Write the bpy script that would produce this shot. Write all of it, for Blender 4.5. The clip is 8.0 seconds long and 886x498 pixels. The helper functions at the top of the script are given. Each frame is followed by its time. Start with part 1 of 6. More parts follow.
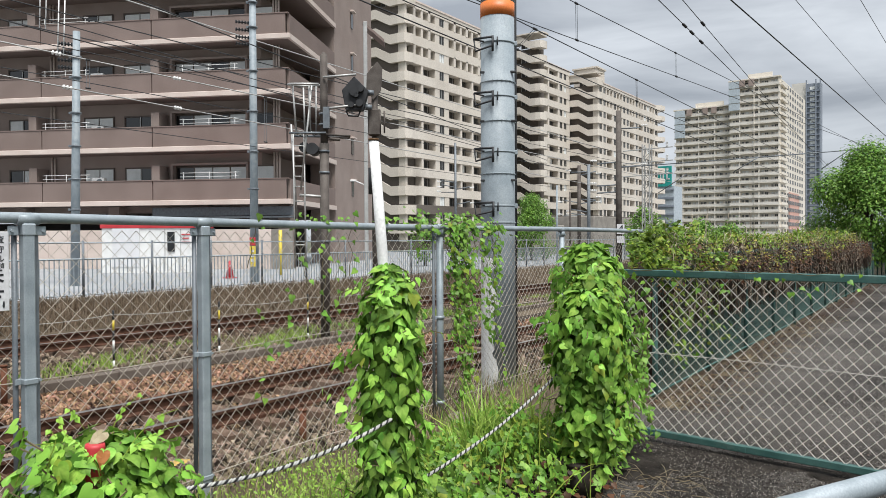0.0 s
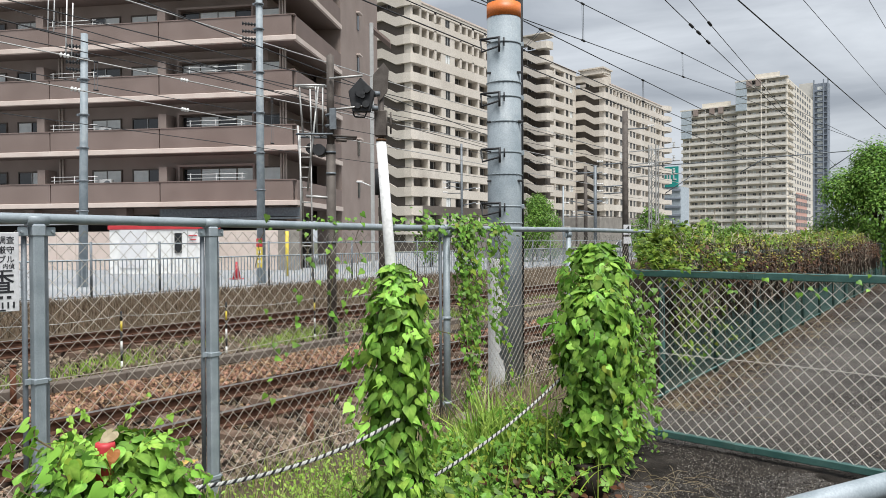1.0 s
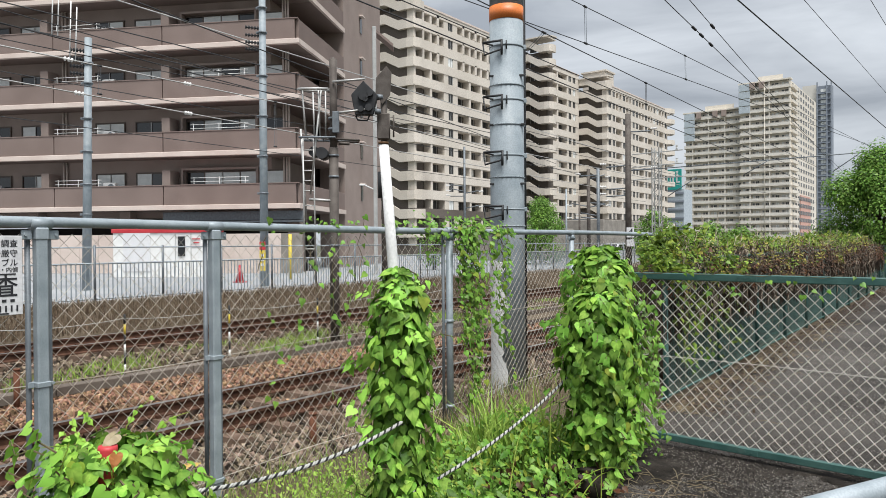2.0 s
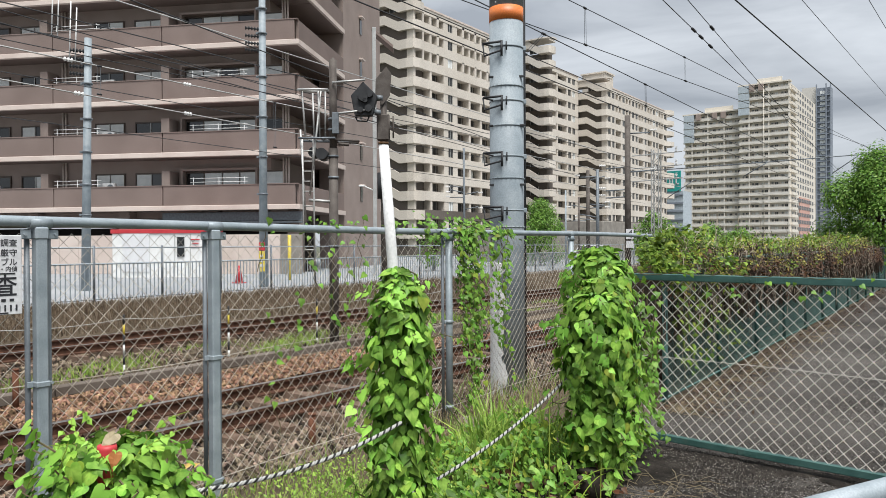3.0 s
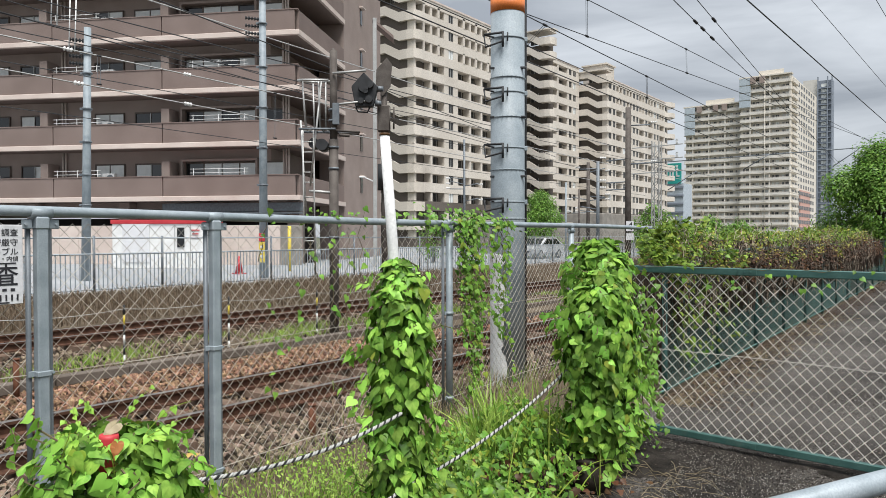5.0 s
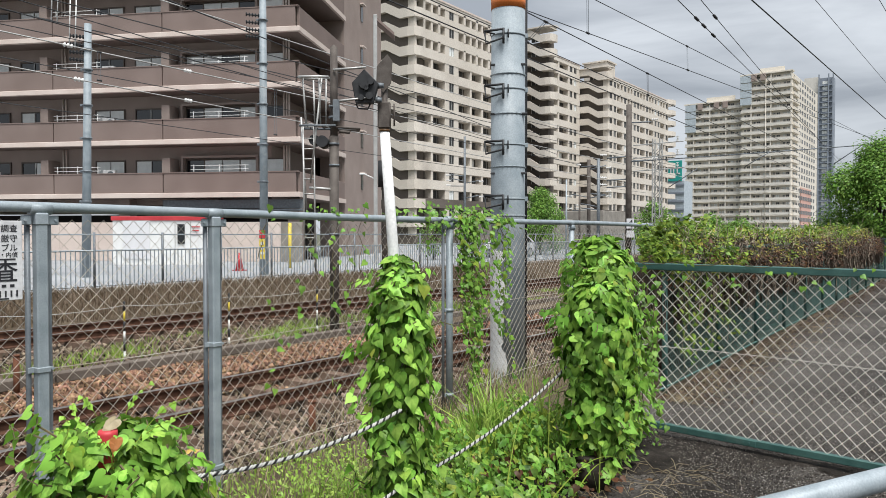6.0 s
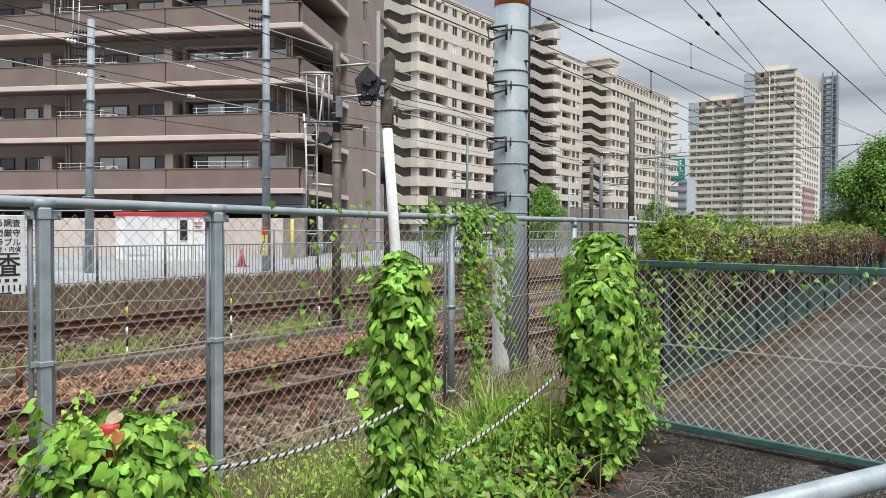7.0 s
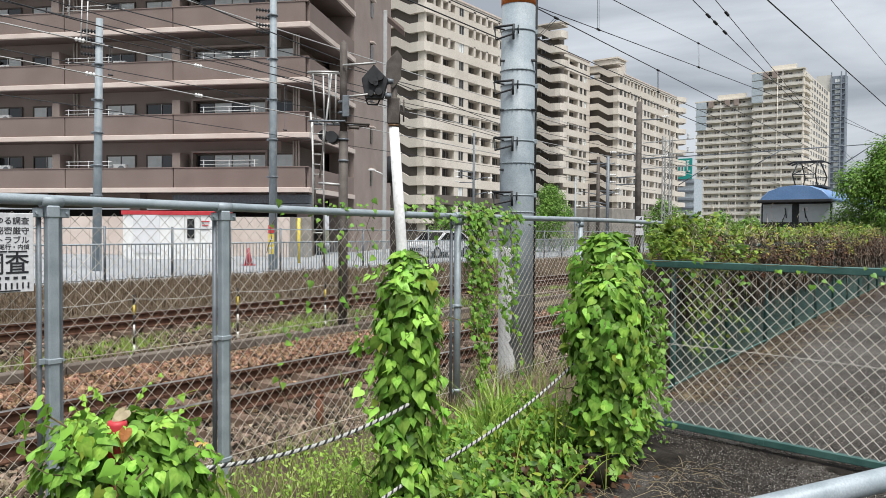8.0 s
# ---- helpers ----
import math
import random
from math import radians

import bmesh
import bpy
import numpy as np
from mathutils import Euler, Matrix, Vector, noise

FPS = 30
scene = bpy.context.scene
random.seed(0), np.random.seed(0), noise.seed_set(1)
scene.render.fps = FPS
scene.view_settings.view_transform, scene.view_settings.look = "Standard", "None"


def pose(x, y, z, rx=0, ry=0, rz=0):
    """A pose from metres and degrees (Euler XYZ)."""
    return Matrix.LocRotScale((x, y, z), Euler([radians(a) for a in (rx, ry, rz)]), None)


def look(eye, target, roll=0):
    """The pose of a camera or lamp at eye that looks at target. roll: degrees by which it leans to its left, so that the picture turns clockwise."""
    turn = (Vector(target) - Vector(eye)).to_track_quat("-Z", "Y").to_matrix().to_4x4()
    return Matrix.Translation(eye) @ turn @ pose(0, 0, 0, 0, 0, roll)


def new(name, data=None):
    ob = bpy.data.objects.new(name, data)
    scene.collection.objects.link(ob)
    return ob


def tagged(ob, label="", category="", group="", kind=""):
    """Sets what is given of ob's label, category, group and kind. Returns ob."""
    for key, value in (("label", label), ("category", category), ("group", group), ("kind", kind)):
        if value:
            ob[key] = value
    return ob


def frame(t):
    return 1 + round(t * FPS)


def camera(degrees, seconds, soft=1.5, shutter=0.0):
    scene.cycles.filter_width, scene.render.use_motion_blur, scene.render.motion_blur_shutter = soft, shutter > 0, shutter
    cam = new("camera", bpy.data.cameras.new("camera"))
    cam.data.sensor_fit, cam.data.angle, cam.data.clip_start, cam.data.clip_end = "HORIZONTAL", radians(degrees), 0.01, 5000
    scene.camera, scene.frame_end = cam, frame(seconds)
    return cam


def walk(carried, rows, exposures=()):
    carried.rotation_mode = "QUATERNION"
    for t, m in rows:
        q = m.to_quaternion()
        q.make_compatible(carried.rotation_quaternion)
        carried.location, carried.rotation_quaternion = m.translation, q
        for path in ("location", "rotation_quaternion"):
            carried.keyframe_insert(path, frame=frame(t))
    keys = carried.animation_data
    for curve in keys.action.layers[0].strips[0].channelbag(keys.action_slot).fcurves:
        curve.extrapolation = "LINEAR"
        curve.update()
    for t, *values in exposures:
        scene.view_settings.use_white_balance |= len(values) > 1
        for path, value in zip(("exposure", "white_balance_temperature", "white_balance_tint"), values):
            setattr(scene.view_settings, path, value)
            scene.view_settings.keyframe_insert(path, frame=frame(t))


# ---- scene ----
cam = camera(63.01, 8.0, soft=0.45)
walk(cam, [
    (0.0, pose(0.0052, -0.0039, 1.5169, 89.288, 0.290, -54.574)),
    (0.5, pose(0.0006, -0.0033, 1.5151, 89.295, 0.301, -54.339)),
    (1.0, pose(-0.0012, -0.0022, 1.5134, 89.369, 0.351, -54.084)),
    (1.5, pose(0.0011, -0.0035, 1.5139, 89.511, 0.453, -53.878)),
    (3.0, pose(0.0002, -0.0010, 1.5084, 89.703, 0.308, -53.900)),
    (3.5, pose(0.0016, -0.0002, 1.5077, 89.539, 0.229, -53.975)),
    (4.0, pose(0.0024, 0.0026, 1.5065, 89.339, 0.186, -53.985)),
    (4.5, pose(-0.0046, 0.0024, 1.5074, 89.172, 0.131, -53.939)),
    (6.0, pose(0.0026, 0.0036, 1.5050, 88.808, 0.001, -53.873)),
    (6.5, pose(0.0009, 0.0042, 1.5025, 88.692, -0.107, -53.818)),
    (7.0, pose(0.0021, 0.0020, 1.5012, 88.578, -0.232, -53.688)),
    (7.5, pose(0.0035, 0.0024, 1.4999, 88.500, -0.363, -53.524)),
    (8.0, pose(0.0000, 0.0000, 1.5000, 88.522, -0.400, -53.190)),
])

# ---- light ----
world = bpy.data.worlds.new("overcast_sky")
scene.world = world
world.use_nodes = True
wn, wl = world.node_tree.nodes, world.node_tree.links
wn.clear()


def wnode(kind, **values):
    n = wn.new(kind)
    for k, v in values.items():
        n.inputs[k].default_value = v
    return n


sky = wn.new("ShaderNodeTexSky")
sky.sky_type, sky.sun_disc = "NISHITA", False
sky.sun_elevation, sky.sun_rotation = radians(52), radians(200)
sky_dim = wnode("ShaderNodeMix")
sky_dim.data_type, sky_dim.blend_type = "RGBA", "MULTIPLY"
sky_dim.inputs[0].default_value = 1.0
sky_dim.inputs[7].default_value = (0.1, 0.1, 0.1, 1)
wl.new(sky.outputs[0], sky_dim.inputs[6])
coord = wn.new("ShaderNodeTexCoord")
stretch = wn.new("ShaderNodeMapping")
stretch.inputs["Scale"].default_value = (1.0, 1.0, 4.5)
stretch.inputs["Location"].default_value = (0.7, -0.4, 0.3)
wl.new(coord.outputs["Generated"], stretch.inputs["Vector"])
cloud = wnode("ShaderNodeTexNoise", Scale=2.6, Detail=9.0, Roughness=0.52, Distortion=0.35)
wl.new(stretch.outputs[0], cloud.inputs["Vector"])
tones = wn.new("ShaderNodeValToRGB")
tones.color_ramp.elements[0].position, tones.color_ramp.elements[0].color = 0.36, (0.375, 0.41, 0.46, 1)
tones.color_ramp.elements[1].position, tones.color_ramp.elements[1].color = 0.63, (0.71, 0.755, 0.81, 1)
wl.new(cloud.outputs[0], tones.inputs[0])
# an overcast sky brightens towards the zenith
split = wn.new("ShaderNodeSeparateXYZ")
wl.new(coord.outputs["Generated"], split.inputs[0])
rise = wn.new("ShaderNodeMath")
rise.operation, rise.use_clamp = "MULTIPLY_ADD", False
rise.inputs[1].default_value, rise.inputs[2].default_value = 0.5, 0.78
wl.new(split.outputs["Z"], rise.inputs[0])
floor_of = wn.new("ShaderNodeMath")
floor_of.operation = "MAXIMUM"
floor_of.inputs[1].default_value = 0.55
wl.new(rise.outputs[0], floor_of.inputs[0])
over = wnode("ShaderNodeMix")
over.data_type = "RGBA"
over.inputs[0].default_value = 0.93
wl.new(sky_dim.outputs[2], over.inputs[6])
wl.new(tones.outputs[0], over.inputs[7])
back = wnode("ShaderNodeBackground")
wl.new(floor_of.outputs[0], back.inputs["Strength"])
wl.new(over.outputs[2], back.inputs["Color"])
wout = wn.new("ShaderNodeOutputWorld")
wl.new(back.outputs[0], wout.inputs["Surface"])

sun = new("sun", bpy.data.lights.new("sun", "SUN"))
sun.data.energy, sun.data.angle, sun.data.color = 4.5, radians(28), (1.0, 0.985, 0.965)
sun.matrix_world = look((0, 0, 30), (8, 12, 0))
scene.view_settings.exposure = 0.24


# ---- materials ----
def mat(name, a, b=None, rough=0.7, metal=0.0, scale=8.0, fine=60.0, bump=0.15, dist=0.004, stain=None, stain_at=0.62, vary=0.0, island=False, spec=0.5, grain_lo=0.72):
    """Procedural surface: two colours by a coarse noise, a fine grain, optional stains, relief and variation from piece to piece."""
    m = bpy.data.materials.new(name)
    m.use_nodes = True
    t, ln = m.node_tree, m.node_tree.links
    n = t.nodes
    p = n["Principled BSDF"]
    b = b or tuple(min(1, c * 1.25 + 0.01) for c in a)
    tc = n.new("ShaderNodeTexCoord")
    coarse = n.new("ShaderNodeTexNoise")
    coarse.inputs["Scale"].default_value, coarse.inputs["Detail"].default_value = scale, 6
    grain = n.new("ShaderNodeTexNoise")
    grain.inputs["Scale"].default_value, grain.inputs["Detail"].default_value = fine, 4
    ln.new(tc.outputs["Object"], coarse.inputs["Vector"])
    ln.new(tc.outputs["Object"], grain.inputs["Vector"])
    ramp = n.new("ShaderNodeValToRGB")
    ramp.color_ramp.elements[0].position, ramp.color_ramp.elements[0].color = 0.35, (*a, 1)
    ramp.color_ramp.elements[1].position, ramp.color_ramp.elements[1].color = 0.65, (*b, 1)
    ln.new(coarse.outputs[0], ramp.inputs[0])
    last = ramp.outputs[0]

    def mixed(kind, fac, x, y):
        k = n.new("ShaderNodeMix")
        k.data_type, k.blend_type = "RGBA", kind
        if isinstance(fac, float):
            k.inputs[0].default_value = fac
        else:
            ln.new(fac, k.inputs[0])
        ln.new(x, k.inputs[6])
        if isinstance(y, tuple):
            k.inputs[7].default_value = (*y, 1)
        else:
            ln.new(y, k.inputs[7])
        return k.outputs[2]

    g = n.new("ShaderNodeValToRGB")
    g.color_ramp.elements[0].position, g.color_ramp.elements[0].color = 0.3, (grain_lo, grain_lo, grain_lo, 1)
    g.color_ramp.elements[1].position, g.color_ramp.elements[1].color = 0.7, (1, 1, 1, 1)
    ln.new(grain.outputs[0], g.inputs[0])
    if stain:
        st = n.new("ShaderNodeTexNoise")
        st.inputs["Scale"].default_value, st.inputs["Detail"].default_value, st.inputs["Roughness"].default_value = scale * 0.45, 8, 0.65
        ln.new(tc.outputs["Object"], st.inputs["Vector"])
        sr = n.new("ShaderNodeValToRGB")
        sr.color_ramp.elements[0].position, sr.color_ramp.elements[1].position = stain_at - 0.1, stain_at + 0.1
        ln.new(st.outputs[0], sr.inputs[0])
        last = mixed("MIX", sr.outputs[0], last, stain)
    last = mixed("MULTIPLY", 0.8, last, g.outputs[0])
    if vary:
        if island:
            src = n.new("ShaderNodeNewGeometry").outputs["Random Per Island"]
        else:
            src = n.new("ShaderNodeObjectInfo").outputs["Random"]
        vr = n.new("ShaderNodeMapRange")
        vr.inputs["To Min"].default_value, vr.inputs["To Max"].default_value = 1 - vary, 1 + vary * 0.6
        ln.new(src, vr.inputs["Value"])
        hs = n.new("ShaderNodeHueSaturation")
        ln.new(vr.outputs[0], hs.inputs["Value"])
        hr = n.new("ShaderNodeMapRange")
        hr.inputs["To Min"].default_value, hr.inputs["To Max"].default_value = 0.5 - vary * 0.025, 0.5 + vary * 0.025
        sc = n.new("ShaderNodeMath")
        sc.operation = "FRACT"
        mu = n.new("ShaderNodeMath")
        mu.operation = "MULTIPLY"
        mu.inputs[1].default_value = 7.31
        ln.new(src, mu.inputs[0])
        ln.new(mu.outputs[0], sc.inputs[0])
        ln.new(sc.outputs[0], hr.inputs["Value"])
        ln.new(hr.outputs[0], hs.inputs["Hue"])
        ln.new(last, hs.inputs["Color"])
        last = hs.outputs[0]
    ln.new(last, p.inputs["Base Color"])
    rr = n.new("ShaderNodeMapRange")
    rr.inputs["To Min"].default_value, rr.inputs["To Max"].default_value = max(0.02, rough - 0.12), min(1, rough + 0.12)
    ln.new(coarse.outputs[0], rr.inputs["Value"])
    ln.new(rr.outputs[0], p.inputs["Roughness"])
    p.inputs["Metallic"].default_value = metal
    # rough, porous surfaces shadow their own sheen
    p.inputs["Specular IOR Level"].default_value = spec * (0.3 if rough >= 0.7 else 1.0)
    if bump:
        bp = n.new("ShaderNodeBump")
        bp.inputs["Strength"].default_value, bp.inputs["Distance"].default_value = bump, dist
        ln.new(grain.outputs[0], bp.inputs["Height"])
        ln.new(bp.outputs[0], p.inputs["Normal"])
    return m


def leafy(name, a, b, vary=0.35, island=True, through_light=0.35):
    m = mat(name, a, b, rough=0.42, scale=14 if island else 1.5, fine=60 if island else 5, bump=0.08, vary=vary, island=island, spec=0.22)
    n, ln = m.node_tree.nodes, m.node_tree.links
    p = n["Principled BSDF"]
    tr = n.new("ShaderNodeBsdfTranslucent")
    ln.new(p.inputs["Base Color"].links[0].from_socket, tr.inputs["Color"])
    mx = n.new("ShaderNodeMixShader")
    mx.inputs[0].default_value = through_light
    ln.new(p.outputs[0], mx.inputs[1])
    ln.new(tr.outputs[0], mx.inputs[2])
    ln.new(mx.outputs[0], n["Material Output"].inputs["Surface"])
    return m


def glass(name, tint=(0.06, 0.07, 0.08), rough=0.08):
    m = mat(name, tint, tint, rough=rough, scale=0.4, fine=2, bump=0.0)
    m.node_tree.nodes["Principled BSDF"].inputs["Specular IOR Level"].default_value = 0.8
    return m


M = {
    "galv": mat("galvanised_steel", (0.249, 0.295, 0.318), (0.341, 0.387, 0.416), 0.5, 0.12, 9, 160, 0.08, stain=(0.461, 0.479, 0.479), stain_at=0.68),
    "galv_dull": mat("dull_steel", (0.131, 0.148, 0.165), (0.191, 0.217, 0.235), 0.55, 0.2, 9, 120, 0.1),
    "wire": mat("fence_wire", (0.442, 0.403, 0.346), (0.595, 0.547, 0.47), 0.5, 0.1, 3, 50, 0.1, stain=(0.288, 0.192, 0.115), stain_at=0.66),
    "wire_white": mat("pale_fence_wire", (0.62, 0.58, 0.52), (0.74, 0.7, 0.64), 0.5, 0.05, 3, 50, 0.1),
    "pole": mat("spun_steel_pole", (0.222, 0.265, 0.291), (0.3, 0.344, 0.37), 0.6, 0.0, 5, 70, 0.12, stain=(0.365, 0.4, 0.409), stain_at=0.62),
    "orange": mat("orange_band", (0.66, 0.17, 0.03), (0.74, 0.21, 0.045), 0.5, 0, 6, 80, 0.1),
    "leaf_orange": leafy("withered_orange_leaf", (0.353, 0.109, 0.0336), (0.462, 0.185, 0.0672), 0.2, True, 0.2),
    "iron": mat("black_iron", (0.0122, 0.013, 0.0148), (0.0261, 0.0278, 0.0305), 0.6, 0.0, 9, 90, 0.1),
    "white": mat("white_plastic", (0.72, 0.72, 0.7), (0.82, 0.82, 0.8), 0.45, 0, 4, 60, 0.05, stain=(0.5, 0.48, 0.42), stain_at=0.72),
    "rail_side": mat("rusty_rail", (0.06, 0.03, 0.02), (0.125, 0.064, 0.041), 0.8, 0.1, 12, 90, 0.25),
    "rail_head": mat("worn_rail_head", (0.278, 0.261, 0.244), (0.392, 0.374, 0.357), 0.35, 0.8, 6, 80, 0.05),
    "sleeper": mat("sleeper_concrete", (0.117, 0.0766, 0.0539), (0.191, 0.135, 0.1), 0.9, 0, 6, 60, 0.3),
    "ballast": mat("ballast_stone", (0.105, 0.078, 0.056), (0.29, 0.225, 0.165), 0.9, 0, 5, 60, 0.3, vary=0.9, island=True),
    "ballast_red": mat("rusty_ballast_stone", (0.165, 0.09, 0.054), (0.38, 0.24, 0.155), 0.9, 0, 5, 60, 0.3, vary=0.85, island=True),
    # near-black, so that shade between the loose stones is painted into the bed
    "gravel": mat("gravel_bed_gap_shade", (0.032, 0.024, 0.019), (0.06, 0.046, 0.037), 0.95, 0, 0.9, 30, 0.8, 0.02),
    "soil": mat("weedy_soil", (0.087, 0.0653, 0.0435), (0.148, 0.117, 0.0827), 0.95, 0, 0.7, 25, 0.8, 0.02),
    "asphalt": mat("old_asphalt", (0.034, 0.030, 0.0265), (0.088, 0.079, 0.071), 0.92, 0, 1.1, 65, 1.0, 0.01, stain=(0.165, 0.15, 0.134), stain_at=0.53, grain_lo=0.05),
    "damp_soil": mat("damp_soil", (0.0172, 0.0144, 0.0117), (0.0468, 0.039, 0.032), 0.9, 0, 9, 120, 1.0, 0.012, stain=(0.0858, 0.0741, 0.0624), stain_at=0.58, grain_lo=0.1),
    "street": mat("street_asphalt", (0.287, 0.297, 0.306), (0.383, 0.393, 0.402), 0.9, 0, 0.3, 50, 0.3),
    "land": mat("far_land", (0.087, 0.0957, 0.0609), (0.139, 0.139, 0.104), 0.95, 0, 0.02, 1, 0.2),
    "concrete": mat("concrete", (0.235, 0.217, 0.191), (0.322, 0.296, 0.261), 0.9, 0, 1.5, 50, 0.25, stain=(0.209, 0.191, 0.165)),
    "trough": mat("dirty_trough_concrete", (0.122, 0.1, 0.0827), (0.191, 0.161, 0.135), 0.9, 0, 1.5, 50, 0.3, stain=(0.104, 0.0783, 0.0609)),
    "grit": mat("pale_grit", (0.296, 0.278, 0.252), (0.435, 0.409, 0.374), 0.9, 0, 20, 90, 0.2, vary=0.4, island=True),
    "tile_brown": mat("brown_tile_wall", (0.301, 0.239, 0.211), (0.356, 0.289, 0.256), 0.75, 0, 0.6, 30, 0.15),
    "panel_brown": mat("brown_parapet", (0.206, 0.158, 0.139), (0.245, 0.19, 0.169), 0.7, 0, 0.5, 20, 0.1),
    "ledge_pink": mat("pinkish_concrete_ledge", (0.6, 0.5, 0.445), (0.681, 0.59, 0.53), 0.85, 0, 0.7, 30, 0.15),
    "beige": mat("beige_panel", (0.604, 0.549, 0.475), (0.677, 0.622, 0.549), 0.85, 0, 0.15, 8, 0.05, stain=(0.43, 0.383, 0.329), stain_at=0.7),
    # taupe of the lower bands, darkened to paint shade into the recesses
    "beige_shade": mat("taupe_and_recess_shade", (0.118, 0.101, 0.0857), (0.154, 0.133, 0.116), 0.85, 0, 0.2, 8, 0.05),
    "cream": mat("cream_tile", (0.7, 0.648, 0.562), (0.775, 0.722, 0.637), 0.8, 0, 0.1, 6, 0.05),
    "salmon": mat("salmon_tile", (0.60, 0.36, 0.30), (0.66, 0.42, 0.35), 0.8, 0, 0.1, 6, 0.05),
    "tower_grey": mat("blue_grey_cladding", (0.224, 0.253, 0.301), (0.28, 0.315, 0.364), 0.6, 0, 0.1, 6, 0.05),
    "glass": glass("window_glass", (0.014, 0.016, 0.018)),
    "screen": glass("train_windscreen", (0.5, 0.55, 0.58), 0.15),
    "glass_far": glass("shaded_far_window", (0.012, 0.011, 0.01), 0.45),
    "glass_pale": glass("window_with_curtain", (0.792, 0.814, 0.792), 0.3),
    "glass_blue": glass("glass_balustrade", (0.44, 0.5, 0.54), 0.2),
    "dark": mat("dark_recess", (0.0131, 0.0115, 0.0104), (0.0235, 0.0209, 0.0188), 0.8, 0, 1, 10, 0.05),
    "alu": mat("aluminium_frame", (0.435, 0.435, 0.418), (0.522, 0.522, 0.505), 0.45, 0.4, 3, 30, 0.05),
    "frame_brown": mat("bronze_frame", (0.087, 0.0653, 0.0522), (0.122, 0.0957, 0.0783), 0.5, 0.3, 3, 30, 0.05),
    "red": mat("red_paint", (0.452, 0.0261, 0.0348), (0.539, 0.0435, 0.0522), 0.5, 0, 3, 50, 0.05),
    "yellow": mat("yellow_sign", (0.679, 0.522, 0.0522), (0.731, 0.574, 0.087), 0.5, 0, 5, 60, 0.05),
    "teal": mat("teal_banner", (0.0174, 0.313, 0.278), (0.0261, 0.365, 0.322), 0.6, 0, 1, 10, 0.05),
    "green_steel": mat("green_painted_steel", (0.0435, 0.117, 0.104), (0.0696, 0.157, 0.139), 0.5, 0.1, 8, 120, 0.1, stain=(0.139, 0.191, 0.165), stain_at=0.68),
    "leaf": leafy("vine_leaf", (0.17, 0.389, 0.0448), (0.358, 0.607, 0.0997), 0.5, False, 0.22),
    # darker green: plain tone on thin vines, painted shade inside the vine columns
    "leaf_dark": leafy("dark_and_shaded_vine_leaf", (0.105, 0.244, 0.0294), (0.218, 0.395, 0.063), 0.5, True, 0.22),
    "leaf_yellow": leafy("yellowing_leaf", (0.235, 0.353, 0.042), (0.37, 0.445, 0.0714), 0.3),
    "leaf_dry": leafy("dry_brown_leaf", (0.0808, 0.035, 0.0172), (0.134, 0.0672, 0.0322), 0.5, True, 0.2),
    "litter": leafy("rotting_leaf_litter", (0.063, 0.0378, 0.0235), (0.134, 0.084, 0.0521), 0.5, True, 0.1),
    "hedge_leaf": leafy("hedge_leaf", (0.085, 0.18, 0.022), (0.30, 0.41, 0.06), 0.7),
    "hedge_yellow": leafy("hedge_yellow_leaf", (0.25, 0.25, 0.045), (0.47, 0.41, 0.10), 0.5),
    "tree_leaf": leafy("tree_leaf", (0.105, 0.247, 0.0372), (0.286, 0.47, 0.0929), 0.6),
    "grass": leafy("grass_blade", (0.245, 0.422, 0.059), (0.422, 0.569, 0.128), 0.4),
    "straw": leafy("dry_straw", (0.319, 0.252, 0.143), (0.454, 0.378, 0.244), 0.4, True, 0.2),
    "bank_straw": leafy("bank_weeds", (0.143, 0.101, 0.0672), (0.244, 0.185, 0.126), 0.45, True, 0.2),
    "stem": mat("vine_stem", (0.113, 0.104, 0.0522), (0.174, 0.131, 0.0783), 0.8, 0, 20, 90, 0.3),
    "twig": mat("dead_vine_twig", (0.0707, 0.054, 0.0423), (0.136, 0.108, 0.0871), 0.9, 0, 6, 60, 0.2, vary=0.4, island=True),
    "twig_pale": mat("pale_dead_stem", (0.313, 0.252, 0.191), (0.435, 0.374, 0.296), 0.9, 0, 6, 60, 0.2, vary=0.4, island=True),
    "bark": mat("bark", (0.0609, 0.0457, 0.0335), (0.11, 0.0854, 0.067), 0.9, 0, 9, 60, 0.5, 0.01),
    "rope_white": mat("rope_white_strand", (0.392, 0.392, 0.368), (0.501, 0.501, 0.47), 0.8, 0, 30, 300, 0.3, 0.002),
    "rope_black": mat("rope_black_strand", (0.0218, 0.0218, 0.0235), (0.0435, 0.0435, 0.0435), 0.8, 0, 30, 300, 0.3, 0.002),
    "mast": mat("dark_signal_mast", (0.0914, 0.0783, 0.0696), (0.148, 0.131, 0.117), 0.7, 0.2, 5, 60, 0.2),
    "rust_paint": mat("rust_brown_paint", (0.122, 0.0522, 0.0305), (0.191, 0.087, 0.0522), 0.8, 0.1, 12, 90, 0.25),
    "paper": mat("sign_sheet", (0.652, 0.652, 0.661), (0.713, 0.713, 0.722), 0.6, 0, 3, 40, 0.03),
    "ink": mat("black_ink", (0.013, 0.013, 0.0174), (0.0218, 0.0218, 0.0261), 0.6, 0, 5, 50, 0.0),
    "train_blue": mat("train_roof_blue", (0.13, 0.25, 0.47), (0.18, 0.31, 0.54), 0.4, 0, 0.8, 20, 0.05),
    "train_cream": mat("train_body_grey", (0.365, 0.392, 0.409), (0.435, 0.461, 0.479), 0.35, 0.2, 0.8, 20, 0.05),
